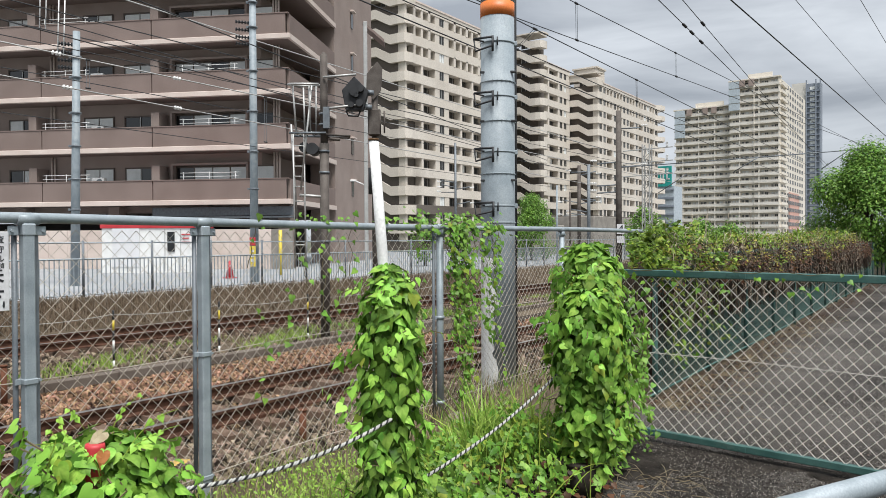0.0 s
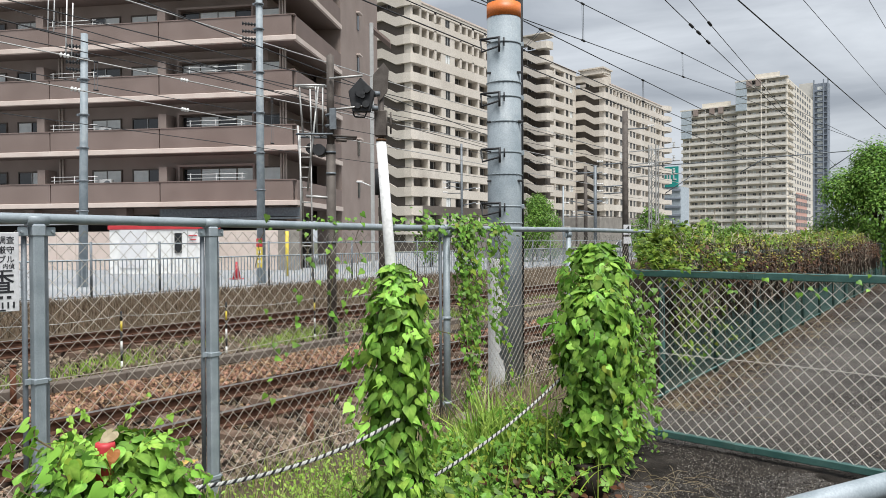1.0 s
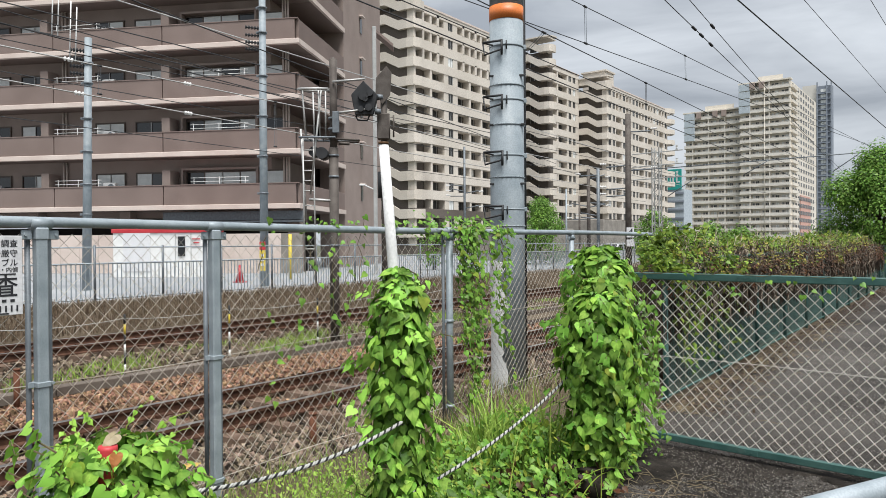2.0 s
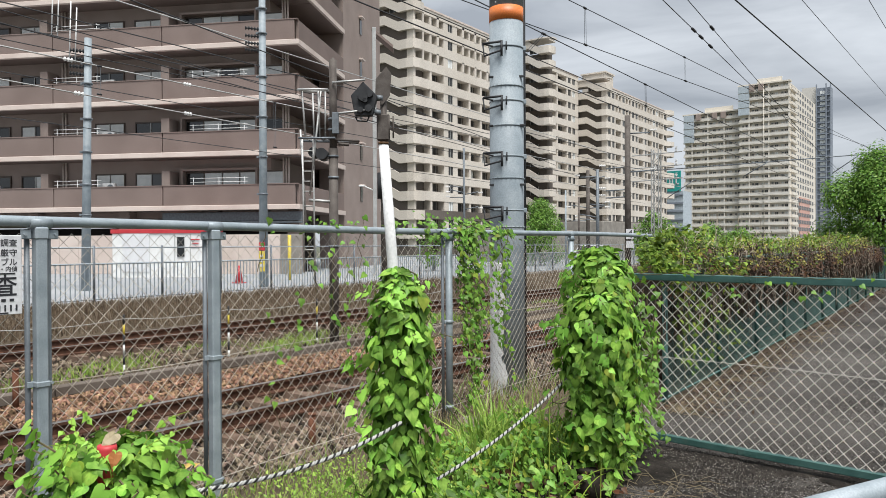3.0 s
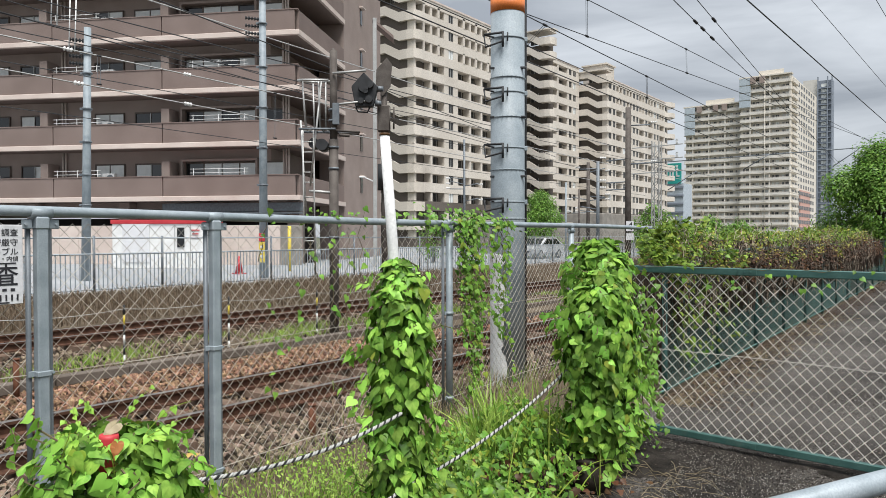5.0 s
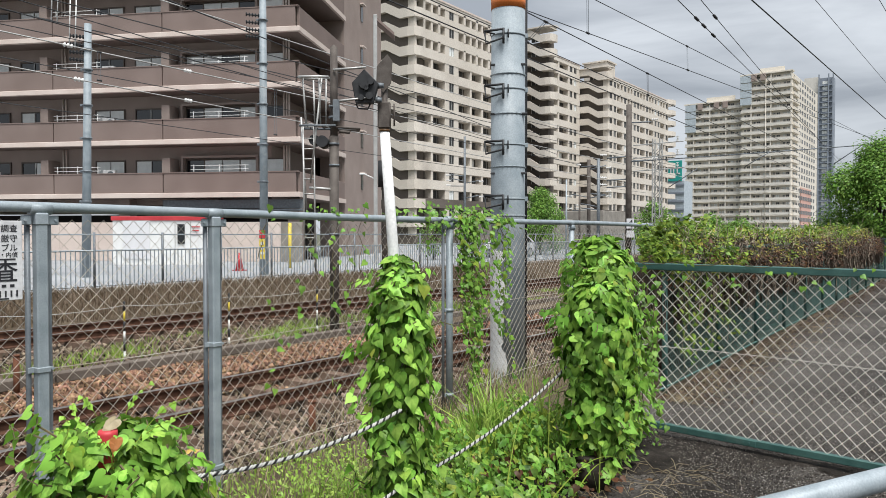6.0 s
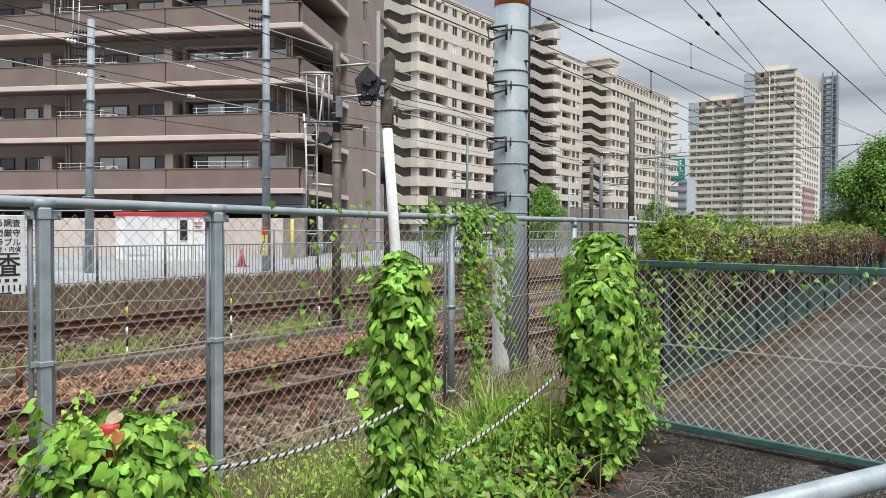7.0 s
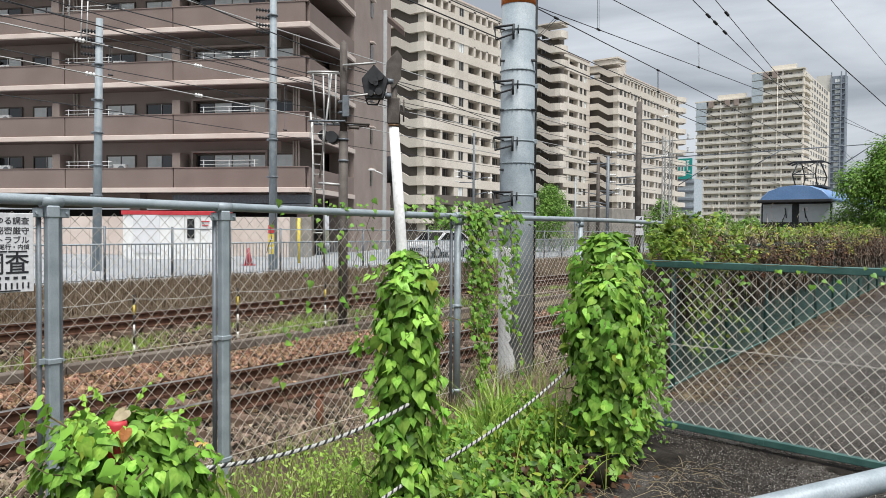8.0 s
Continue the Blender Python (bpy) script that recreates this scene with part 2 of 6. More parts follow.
    "car_paint": mat("white_car_paint", (0.644, 0.652, 0.661), (0.696, 0.705, 0.713), 0.25, 0, 1, 20, 0.0),
    "rubber": mat("tyre_rubber", (0.0174, 0.0174, 0.0174), (0.0305, 0.0305, 0.0305), 0.85, 0, 8, 80, 0.1),
    "lens": mat("signal_lens", (0.0174, 0.0261, 0.0261), (0.0435, 0.0522, 0.0522), 0.15, 0, 5, 30, 0.0),
    "pale_rail": mat("pale_balcony_rail", (0.625, 0.6, 0.55), (0.712, 0.681, 0.625), 0.7, 0, 0.1, 6, 0.05),
    "chip": mat("dark_gravel_chip", (0.035, 0.03, 0.026), (0.13, 0.115, 0.098), 0.9, 0, 20, 90, 0.2, vary=0.8, island=True),
    "yellow_stone": mat("faded_yellow_stone", (0.42, 0.28, 0.07), (0.55, 0.38, 0.12), 0.9, 0, 8, 60, 0.3),
    "tub": mat("grubby_brown_plastic", (0.035, 0.028, 0.022), (0.06, 0.05, 0.04), 0.85, 0, 12, 70, 0.2, stain=(0.09, 0.075, 0.06)),
}


# ---- mesh helpers ----
def box(bm, c, s, rz=0.0, bevel=0.0, m=None):
    """A box of size s round c, turned by rz degrees, its edges cut by bevel."""
    w = Matrix.Translation(c) @ Matrix.Rotation(radians(rz), 4, "Z") @ Matrix.Diagonal((s[0], s[1], s[2], 1))
    if m is not None:
        w = m @ w
    r = bmesh.ops.create_cube(bm, size=1, matrix=w)
    if bevel:
        es = list({e for v in r["verts"] for e in v.link_edges})
        bmesh.ops.bevel(bm, geom=es, offset=bevel, segments=1, affect="EDGES")


def tube(bm, pts, r, seg=8, r_end=None, caps=True):
    """A round bar along pts, r at its start and r_end at its end."""
    pts = [Vector(p) for p in pts]
    n = len(pts)
    rings = []
    ref = None
    for i, p in enumerate(pts):
        d = (pts[min(i + 1, n - 1)] - pts[max(i - 1, 0)]).normalized()
        if ref is None:
            ref = d.orthogonal().normalized()
        x = (ref - d * ref.dot(d))
        x = x.normalized() if x.length > 1e-6 else d.orthogonal().normalized()
        ref = x
        y = d.cross(x)
        rr = r if r_end is None else r + (r_end - r) * i / (n - 1)
        rings.append([bm.verts.new(p + (x * math.cos(a) + y * math.sin(a)) * rr) for a in (2 * math.pi * j / seg for j in range(seg))])
    for a, b in zip(rings, rings[1:]):
        for j in range(seg):
            f = bm.faces.new((a[j], a[(j + 1) % seg], b[(j + 1) % seg], b[j]))
            f.smooth = seg > 5
    if caps and seg > 2:
        bm.faces.new(rings[0][::-1])
        bm.faces.new(rings[-1])


def prism(bm, outline, axis_from, axis_to):
    """The outline (3D points, in one plane) swept from one offset to another."""
    a = [bm.verts.new(Vector(p) + Vector(axis_from)) for p in outline]
    b = [bm.verts.new(Vector(p) + Vector(axis_to)) for p in outline]
    k = len(a)
    for i in range(k):
        bm.faces.new((a[i], a[(i + 1) % k], b[(i + 1) % k], b[i]))
    bm.faces.new(a[::-1])
    bm.faces.new(b)


def mesh_of(name, bm, material):
    me = bpy.data.meshes.new(name)
    if not isinstance(material, (list, tuple)):
        material = [material]
    bmesh.ops.recalc_face_normals(bm, faces=bm.faces[:]) if len(bm.faces) < 60000 else None
    bm.to_mesh(me)
    bm.free()
    for k in material:
        me.materials.append(k)
    return me


def part(name, bm, material, parent=None, label="", kind="", m=None):
    ob = new(name, mesh_of(name, bm, material))
    if parent is not None:
        ob.parent = parent
    if m is not None:
        ob.matrix_basis = m
    return tagged(ob, label, "", "", kind)


def thing(name, label, category, m=None, group="", kind=""):
    ob = new(name)
    ob.empty_display_size = 0.1
    if m is not None:
        ob.matrix_basis = m
    return tagged(ob, label, category, group, kind)


def single(name, bm, material, label, category, m=None, group="", kind=""):
    ob = part(name, bm, material, None, label, kind, m)
    return tagged(ob, "", category, group)


def bm_new():
    return bmesh.new()


def track_v(u, base):
    """The tracks run 1.46 degrees off the fences near by, and parallel to them farther on."""
    s = min(max(u - 3, -60), 40)
    e = max(0.0, min(u - 43, 40))
    return base - 0.0254 * s - 0.0254 * (e - e * e / 80)


RAIL = -0.25
NEAR, FAR = 6.87, 13.6


# ---- ground ----
def ground():
    us = [-3000, -600, -150, -60, -30] + list(np.arange(-15, 60, 1.5)) + [70, 90, 120, 160, 220, 300, 600, 1500, 3500]
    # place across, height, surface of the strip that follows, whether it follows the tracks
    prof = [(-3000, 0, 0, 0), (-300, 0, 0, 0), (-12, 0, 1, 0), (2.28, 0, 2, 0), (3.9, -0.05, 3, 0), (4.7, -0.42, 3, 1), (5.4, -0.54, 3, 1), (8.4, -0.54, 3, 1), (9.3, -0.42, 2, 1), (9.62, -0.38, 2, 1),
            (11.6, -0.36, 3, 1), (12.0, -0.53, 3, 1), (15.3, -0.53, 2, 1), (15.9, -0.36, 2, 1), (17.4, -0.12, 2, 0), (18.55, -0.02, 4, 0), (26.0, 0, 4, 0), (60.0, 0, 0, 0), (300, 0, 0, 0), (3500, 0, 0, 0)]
    bm = bm_new()
    rows = []
    for u in us:
        row = []
        for v, h, _, follow in prof:
            vv = track_v(u, v) if follow else v
            wob = 0.03 * noise.noise((u * 0.7, v * 1.3, 0)) if 3 < v < 18 else 0.0
            row.append(bm.verts.new((u, vv, h + wob)))
        rows.append(row)
    for a, b in zip(rows, rows[1:]):
        for i in range(len(prof) - 1):
            f = bm.faces.new((a[i], b[i], b[i + 1], a[i + 1]))
            f.material_index = prof[i][2]
            f.smooth = True
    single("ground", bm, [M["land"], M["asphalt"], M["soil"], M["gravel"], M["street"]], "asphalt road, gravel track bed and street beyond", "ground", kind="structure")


def rails():
    us = list(np.arange(-14, 90, 2.0)) + [100, 120, 150, 200, 300]
    prof = [(-0.065, -0.155), (0.065, -0.155), (0.065, -0.14), (0.012, -0.12), (0.012, -0.045), (0.034, -0.035), (0.034, -0.004), (0.028, 0.0), (-0.028, 0.0), (-0.034, -0.004), (-0.034, -0.035), (-0.012, -0.045), (-0.012, -0.12), (-0.065, -0.14)]
    for base in (NEAR, FAR):
        tr = thing("railway_track", "rusty steel rails on concrete sleepers in ballast", "railway track", kind="structure", group="railway tracks")
        for off in (-0.566, 0.566):
            bm = bm_new()
            rings = [[bm.verts.new((u, track_v(u, base) + off + a, RAIL + b)) for a, b in prof] for u in us]
            for r0, r1 in zip(rings, rings[1:]):
                for j in range(len(prof)):
                    f = bm.faces.new((r0[j], r0[(j + 1) % len(prof)], r1[(j + 1) % len(prof)], r1[j]))
                    f.material_index = 1 if j in (6, 7, 8) else 0
            part("rail", bm, [M["rail_side"], M["rail_head"]], tr)
        bm = bm_new()
        outline = [(-0.12, 0), (0.12, 0), (0.09, 0.17), (-0.09, 0.17)]
        prism(bm, [(x, 0, z) for x, z in outline], (0, -1.0, 0), (0, 1.0, 0))
        sl = mesh_of("sleeper", bm, M["sleeper"])
        for i in range(70):
            u = -9 + i * 0.62
            ob = new("sleeper", sl)
            ob.parent = tr
            ob.matrix_basis = pose(u, track_v(u, base), RAIL - 0.155 - 0.172, 0, 0, random.uniform(-1, 1) - 1.4)
        bm = bm_new()
        for i in range(160):
            for off in (-0.566, 0.566):
                u = -9 + i * 0.62
                if i < 70:
                    for side in (-1, 1):
                        box(bm, (u, track_v(u, base) + off + side * 0.085, RAIL - 0.135), (0.11, 0.05, 0.035))
        part("rail_clip", bm, M["rail_side"], tr, "rusty rail fastenings", "stuff")


def stones(name, label, mat_, regions, seed):
    """Loose angular stones; each region: u0, u1, v0, v1, base height, count, size, whether it follows the tracks."""
    rng = random.Random(seed)
    verts, faces = [], []
    oct_v = [(1, 0, 0), (-1, 0, 0), (0, 1, 0), (0, -1, 0), (0, 0, 1), (0, 0, -1)]
    oct_f = [(0, 2, 4), (2, 1, 4), (1, 3, 4), (3, 0, 4), (2, 0, 5), (1, 2, 5), (3, 1, 5), (0, 3, 5)]
    for u0, u1, v0, v1, h, count, size in regions:
        for _ in range(count):
            u, v = rng.uniform(u0, u1), rng.uniform(v0, v1)
            v = track_v(u, v)
            e = Euler((rng.uniform(0, 6), rng.uniform(0, 6), rng.uniform(0, 6))).to_matrix()
            sx, sy, sz = size * rng.uniform(0.6, 1.3), size * rng.uniform(0.6, 1.2), size * rng.uniform(0.45, 0.9)
            b = len(verts)
            z = h + rng.uniform(-0.3, 0.7) * size + 0.03 * noise.noise((u, v, 3))
            for x, y, w in oct_v:
                p = e @ Vector((x * sx * rng.uniform(0.75, 1.2), y * sy * rng.uniform(0.75, 1.2), w * sz * rng.uniform(0.75, 1.2)))
                verts.append((u + p.x, v + p.y, z + p.z))
            faces += [tuple(b + i for i in f) for f in oct_f]
    me = bpy.data.meshes.new(name)
    me.from_pydata(verts, [], faces)
    me.materials.append(mat_)
    tagged(new(name, me), label, "ballast", kind="stuff")


# ---- chain-link fences ----
def chain_link(bm, u0, u1, z0, z1, pitch, r, at):
    """Woven wires, each a zigzag from bottom to top; at(u, z, depth) gives the place."""
    half = pitch / 2
    n = int((u1 - u0) / half)
    rowsz = int((z1 - z0) / half)
    for i in range(n):
        pts = []
        for j in range(rowsz + 1):
            side = (i + j) % 2
            pts.append(at(u0 + (i + side) * half, z0 + j * (z1 - z0) / rowsz, (0.35 if (j % 2) else -0.35) * r))
        tube(bm, pts, r, 4, caps=False)


def near_fence():
    V = 3.57
    f = thing("railway_fence", "grey galvanised pipe fence with rusty chain-link mesh", "fence")
    top = 1.625

    for u, r in ((-0.85, 0.038), (1.646, 0.034), (2.622, 0.034), (4.98, 0.0303), (7.3, 0.0303), (9.6, 0.0303)):
        bm = bm_new()
        if u in (1.646, 2.622):
            box(bm, (u, V, top / 2 - 0.07), (0.054, 0.054, top + 0.1), 0, 0.007)
            box(bm, (u, V, top - 0.05), (0.062, 0.062, 0.06), 0, 0.007)
        else:
            tube(bm, [(u, V, -0.12), (u, V, top - 0.02)], r, 16)
            tube(bm, [(u, V, top - 0.075), (u, V, top - 0.02)], r * 1.12, 16)
        p = part("post", bm, M["galv"], f)
        for h in (0.14, 0.86) if u > 0 else (0.86,):
            bm = bm_new()
            if u in (1.646, 2.622):
                box(bm, (u, V, h), (0.064, 0.064, 0.028), 0, 0.004)
            else:
                tube(bm, [(u, V, h - 0.014), (u, V, h + 0.014)], r * 1.12, 16)
            box(bm, (u + r * 1.25, V + 0.01, h), (r * 0.9, 0.008, 0.028), bevel=0.002)
            box(bm, (u - r * 1.25, V + 0.01, h), (r * 0.9, 0.008, 0.028), bevel=0.002)
            tube(bm, [(u + r * 1.4, V - 0.014, h), (u + r * 1.4, V + 0.02, h)], 0.008, 6)
            part("clamp", bm, M["galv"], p, "bolted steel clamp")
    bm = bm_new()
    tube(bm, [(u, V, top + 0.006 * math.sin(u)) for u in np.arange(-3, 10.01, 0.5)], 0.0255, 14)
    part("top_rail", bm, M["galv"], f, "pale grey top pipe")
    for u in (1.646, 2.622, 4.98, 7.3, 9.6):
        bm = bm_new()
        for s in (-1, 1):
            box(bm, (u + s * 0.062, V, top - 0.055), (0.05, 0.008, 0.045), bevel=0.004)
            tube(bm, [(u + s * 0.07, V - 0.014, top - 0.055), (u + s * 0.07, V + 0.014, top - 0.055)], 0.007, 6)
        tube(bm, [(u - 0.05, V, top), (u + 0.05, V, top)], 0.029, 14)
        part("bracket", bm, M["galv"], f, "steel rail bracket with bolts")
    for u in (1.646, 2.622):
        bm = bm_new()
        box(bm, (u + 0.044, V + 0.02, 0.75), (0.02, 0.035, 1.6), 0, 0.003)
        part("channel_bar", bm, M["galv_dull"], f, "dark steel channel beside the post")
    for u in (1.60, 2.582, 4.93):
        bm = bm_new()
        tube(bm, [(u, V + 0.03, 0.0), (u, V + 0.03, top - 0.03)], 0.013, 8)
        part("tension_bar", bm, M["galv_dull"], f)
    bm = bm_new()
    chain_link(bm, -2.0, 10.0, 0.02, top - 0.05, 0.082, 0.0017, lambda u, z, d: (u + 0.006 * noise.noise((u * 2, z * 2, 0)), V + 0.035 + d + 0.012 * noise.noise((u, z, 5)), z))
    part("mesh", bm, M["wire"], f, "rusty beige chain-link wire")
    for h in (0.14, 0.86):
        bm = bm_new()
        tube(bm, [(u, V + 0.03, h + 0.012 * math.sin(u * 2.2)) for u in np.arange(-2, 10.01, 0.3)], 0.0026, 4)
        part("line_wire", bm, M["wire"], f)


def gate():
    g = thing("chain_link_gate", "green steel framed chain-link gate across the road", "gate")
    U = 5.35
    hinge = Matrix.Translation((U, 2.28, 0))
    g.matrix_basis = hinge @ Matrix.Rotation(radians(-6.6), 4, "Z") @ hinge.inverted()
    lo, hi = 0.075, 1.262
    ends = (2.46, -1.6)
    for h, s in ((hi, 0.05), (lo, 0.05)):
        bm = bm_new()
        box(bm, (U, (ends[0] + ends[1]) / 2, h), (0.045, ends[0] - ends[1], s), bevel=0.005)
        part("frame_bar", bm, M["green_steel"], g)
    for v in (2.435, -1.575):
        bm = bm_new()
        box(bm, (U, v, (lo + hi) / 2), (0.045, 0.05, hi - lo + 0.046), bevel=0.005)
        part("frame_upright", bm, M["green_steel"], g)
    for h in (lo, hi):
        bm = bm_new()
        box(bm, (U - 0.026, 1.22, h), (0.006, 0.13, 0.042), bevel=0.002)
        for d in (-0.02, 0.02):
            tube(bm, [(U - 0.034, 1.22 + d, h), (U - 0.026, 1.22 + d, h)], 0.008, 8)
        part("splice_plate", bm, M["green_steel"], g, "bolted splice plate")
    bm = bm_new()
    chain_link(bm, -1.55, 2.42, lo + 0.02, hi - 0.02, 0.084, 0.0038, lambda v, z, d: (U + d + 0.008 * noise.noise((v, z, 9)), v, z))
    part("mesh", bm, M["wire_white"], g, "pale chain-link wire")
    bm = bm_new()
    tube(bm, [(U - 0.008, v, 0.665 + 0.012 * math.sin(v * 1.5)) for v in np.arange(-1.55, 2.43, 0.2)], 0.003, 5)
    part("line_wire", bm, M["wire_white"], g)


def road_fence():
    f = thing("roadside_fence", "green chain-link fence overgrown with dead vines", "fence")
    V = 2.32
    for i in range(24):
        u = 6.72 + 1.8 * i
        bm = bm_new()
        tube(bm, [(u, V, -0.1), (u, V, 1.36 if i else 1.1)], 0.026, 10)
        part("post", bm, M["green_steel"], f)
    bm = bm_new()
    tube(bm, [(8.3, V, 1.34), (48, V, 1.34)], 0.02, 8)
    part("top_rail", bm, M["green_steel"], f)
    bm = bm_new()
    tube(bm, [(6.5, V - 0.01, 0.06), (48, V - 0.01, 0.06)], 0.012, 8)
    part("bottom_rail", bm, M["green_steel"], f)
    bm = bm_new()
    chain_link(bm, 6.72, 20, 0.03, 1.33, 0.066, 0.0034, lambda u, z, d: (u, V + 0.02 + d, z))
    chain_link(bm, 20, 46, 0.03, 1.33, 0.16, 0.003, lambda u, z, d: (u, V + 0.02 + d, z))
    part("mesh", bm, M["green_steel"], f)


ground()
rails()
near_fence()
gate()
road_fence()


# ---- railway poles and signals ----
def big_pole():
    u, v = 6.72, 4.04
    p = thing("steel_catenary_pole", "thick grey steel pole with orange band and step irons", "pole")
    bm = bm_new()
    tube(bm, [(u, v, -0.6), (u, v, 3.97)], 0.186, 40, 0.181)
    tube(bm, [(u, v, 3.96), (u, v, 7.4)], 0.1805, 40, 0.172)
    part("shaft", bm, M["pole"], p)
    bm = bm_new()
    tube(bm, [(u, v, 3.897), (u, v, 4.05)], 0.184, 40)
    part("band", bm, M["orange"], p, "orange reflective band")
    # cylinder collars with bolts
    for h in (1.7, 2.22, 2.78, 3.2):
        bm = bm_new()
        tube(bm, [(u, v, h - 0.007), (u, v, h + 0.007)], 0.1875, 40)
        for a in range(24):
            w = a / 24 * 2 * math.pi
            box(bm, (u + 0.19 * math.cos(w), v + 0.19 * math.sin(w), h), (0.007, 0.012, 0.01), math.degrees(w))
        part("strap", bm, M["pole"], p, "perforated steel strap")
    left = Vector((-0.599, 0.801, 0))
    front = Vector((-0.801, -0.599, 0))
    for h in (1.88, 2.455, 3.045, 3.62):
        bm = bm_new()
        c = Vector((u, v, h)) + left * 0.16 + front * 0.1
        a, b = c + left * 0.10 + Vector((0, 0, 0.03)), c + left * 0.085 - Vector((0, 0, 0.1))
        q = c - left * 0.09 + front * 0.1
        tube(bm, [a, q + Vector((0, 0, 0.03))], 0.012, 6)
        tube(bm, [a, b, q - Vector((0, 0, 0.06))], 0.011, 6)
        tube(bm, [q + Vector((0, 0, 0.04)), q - Vector((0, 0, 0.12))], 0.013, 6)
        tube(bm, [q - left * 0.05 + Vector((0, 0, 0.03)), q - left * 0.05 - Vector((0, 0, 0.06))], 0.008, 6)
        tube(bm, [a, c - left * 0.02], 0.009, 6)
        part("step_iron", bm, M["iron"], p, "black step iron bracket")
        bm = bm_new()
        tube(bm, [(u, v, h - 0.01), (u, v, h + 0.008)], 0.1862, 40)
        d = Vector((u, v, h)) - left * 0.19 + front * 0.02
        box(bm, d, (0.05, 0.04, 0.05), 37, 0.006)
        part("collar", bm, M["pole"], p)
    for h in (3.3, 2.78, 2.15):
        bm = bm_new()
        box(bm, Vector((u, v, h)) - left * 0.15 + front * 0.12, (0.03, 0.08, 0.022), 37, 0.004)
        part("lug", bm, M["iron"], p)
        bm = bm_new()
        box(bm, Vector((u, v, h)) + left * 0.165 + front * 0.09, (0.03, 0.06, 0.022), 37, 0.004)
        part("lug", bm, M["iron"], p)
    # old white paint left on the lower shaft, with a ragged edge
    bm = bm_new()
    rows_ = []
    base = math.atan2(left.y, left.x)
    for i in range(40):
        h = -0.2 + 1.55 * i / 39
        wide = 1.5 + 0.6 * noise.noise((h * 4, 0, 3)) + 0.25 * noise.noise((h * 15, 0, 3))
        if i in (0, 39):
            wide *= 0.5
        rows_.append([bm.verts.new((u + 0.1885 * math.cos(base - 0.25 + wide * j / 6), v + 0.1885 * math.sin(base - 0.25 + wide * j / 6), h)) for j in range(7)])
    for r0, r1 in zip(rows_, rows_[1:]):
        for j in range(6):
            bm.faces.new((r0[j], r0[j + 1], r1[j + 1], r1[j]))
    part("old_paint", bm, M["white"], p, "flaking white paint")
    # dark cable conduit behind the shaft
    bm = bm_new()
    q = Vector((u, v, 0)) - left * 0.19 - front * 0.05
    tube(bm, [q + Vector((0, 0, -0.4)), q + Vector((0, 0, 7.2))], 0.024, 8)
    part("conduit", bm, M["iron"], p, "black cable conduit")


def utility_pole(u, v, h, r, lean=0.0):
    p = thing("utility_pole", "slim grey concrete utility pole beside the street", "pole", group="utility poles")
    bm = bm_new()
    tube(bm, [(u, v, -0.4), (u + lean, v - lean, h)], r * 1.12, 20, r * 0.82)
    part("shaft", bm, M["pole"], p)
    for k in (0.3, 0.42, 0.55, 0.68, 0.82, 0.9):
        bm = bm_new()
        x = lean * k
        tube(bm, [(u + x, v - x, h * k - 0.03), (u + x, v - x, h * k + 0.03)], r * 1.22, 16)
        box(bm, (u + x - 0.12, v - x + 0.16, h * k), (0.08, 0.08, 0.08), 37, 0.01)
        part("clamp", bm, M["galv_dull"], p)
    return p


def insulator(bm, a, b, r=0.05, n=5):
    a, b = Vector(a), Vector(b)
    d = (b - a) / n
    x = d.orthogonal().normalized()
    y = d.normalized().cross(x)
    rings = []
    for i in range(n):
        for s, k in ((0.0, 0.35), (0.25, 0.45), (0.5, 1.0), (0.68, 0.95), (0.75, 0.4)):
            c = a + d * (i + s)
            rings.append([bm.verts.new(c + (x * math.cos(w) + y * math.sin(w)) * r * k) for w in (j * math.pi / 5 for j in range(10))])
    for p, q in zip(rings, rings[1:]):
        for j in range(10):
            bm.faces.new((p[j], p[(j + 1) % 10], q[(j + 1) % 10], q[j]))
    bm.faces.new(rings[0][::-1])
    bm.faces.new(rings[-1])


def street_pole_gear():
    """Insulators and rods on the two utility poles."""
    for (u, v, h), name in (((13.1, 24.7, 8.3), "insulator_string"), ((17.9, 21.3, 9.6), "insulator_string")):
        t = thing(name, "black ribbed insulators on the utility pole", "insulator", group="pole insulators")
        for i, dz in enumerate((0.0, -0.28, -0.55, -0.8)):
            bm = bm_new()
            s = -1 if i % 2 else 1
            insulator(bm, (u - 0.1, v + 0.1, h + dz), (u - 0.1 - 0.35, v + 0.1 + 0.42, h + dz + 0.05), 0.075, 5)
            part("insulator", bm, M["iron"], t)
    t = thing("drop_rods", "thin white insulating rods hanging from wires", "rod")
    for i, (u, v, h0, h1) in enumerate(((12.6, 25.1, 7.9, 10.0), (12.75, 25.0, 7.9, 9.8), (12.2, 25.5, 8.8, 10.8), (12.35, 25.4, 8.8, 10.6))):
        bm = bm_new()
        tube(bm, [(u, v, h0), (u + 0.05, v - 0.04, h1)], 0.02, 6)
        part("rod", bm, M["white"], t)


def signal_mast():
    u, v = 9.84, 9.73
    t = thing("railway_signal", "dark signal mast with ladder, cage and black pentagonal signal head", "railway signal")
    bm = bm_new()
    tube(bm, [(u, v, -0.6), (u, v, 3.35)], 0.088, 16)
    tube(bm, [(u, v, 3.35), (u, v, 5.02)], 0.07, 16)
    tube(bm, [(u, v, 5.0), (u, v, 5.06)], 0.07, 16, 0.02)
    part("mast", bm, M["mast"], t)
    R = Vector((0.599, -0.801, 0))
    Fw = Vector((0.801, 0.599, 0))
    Z = Vector((0, 0, 1))
    o = Vector((u, v, 0))

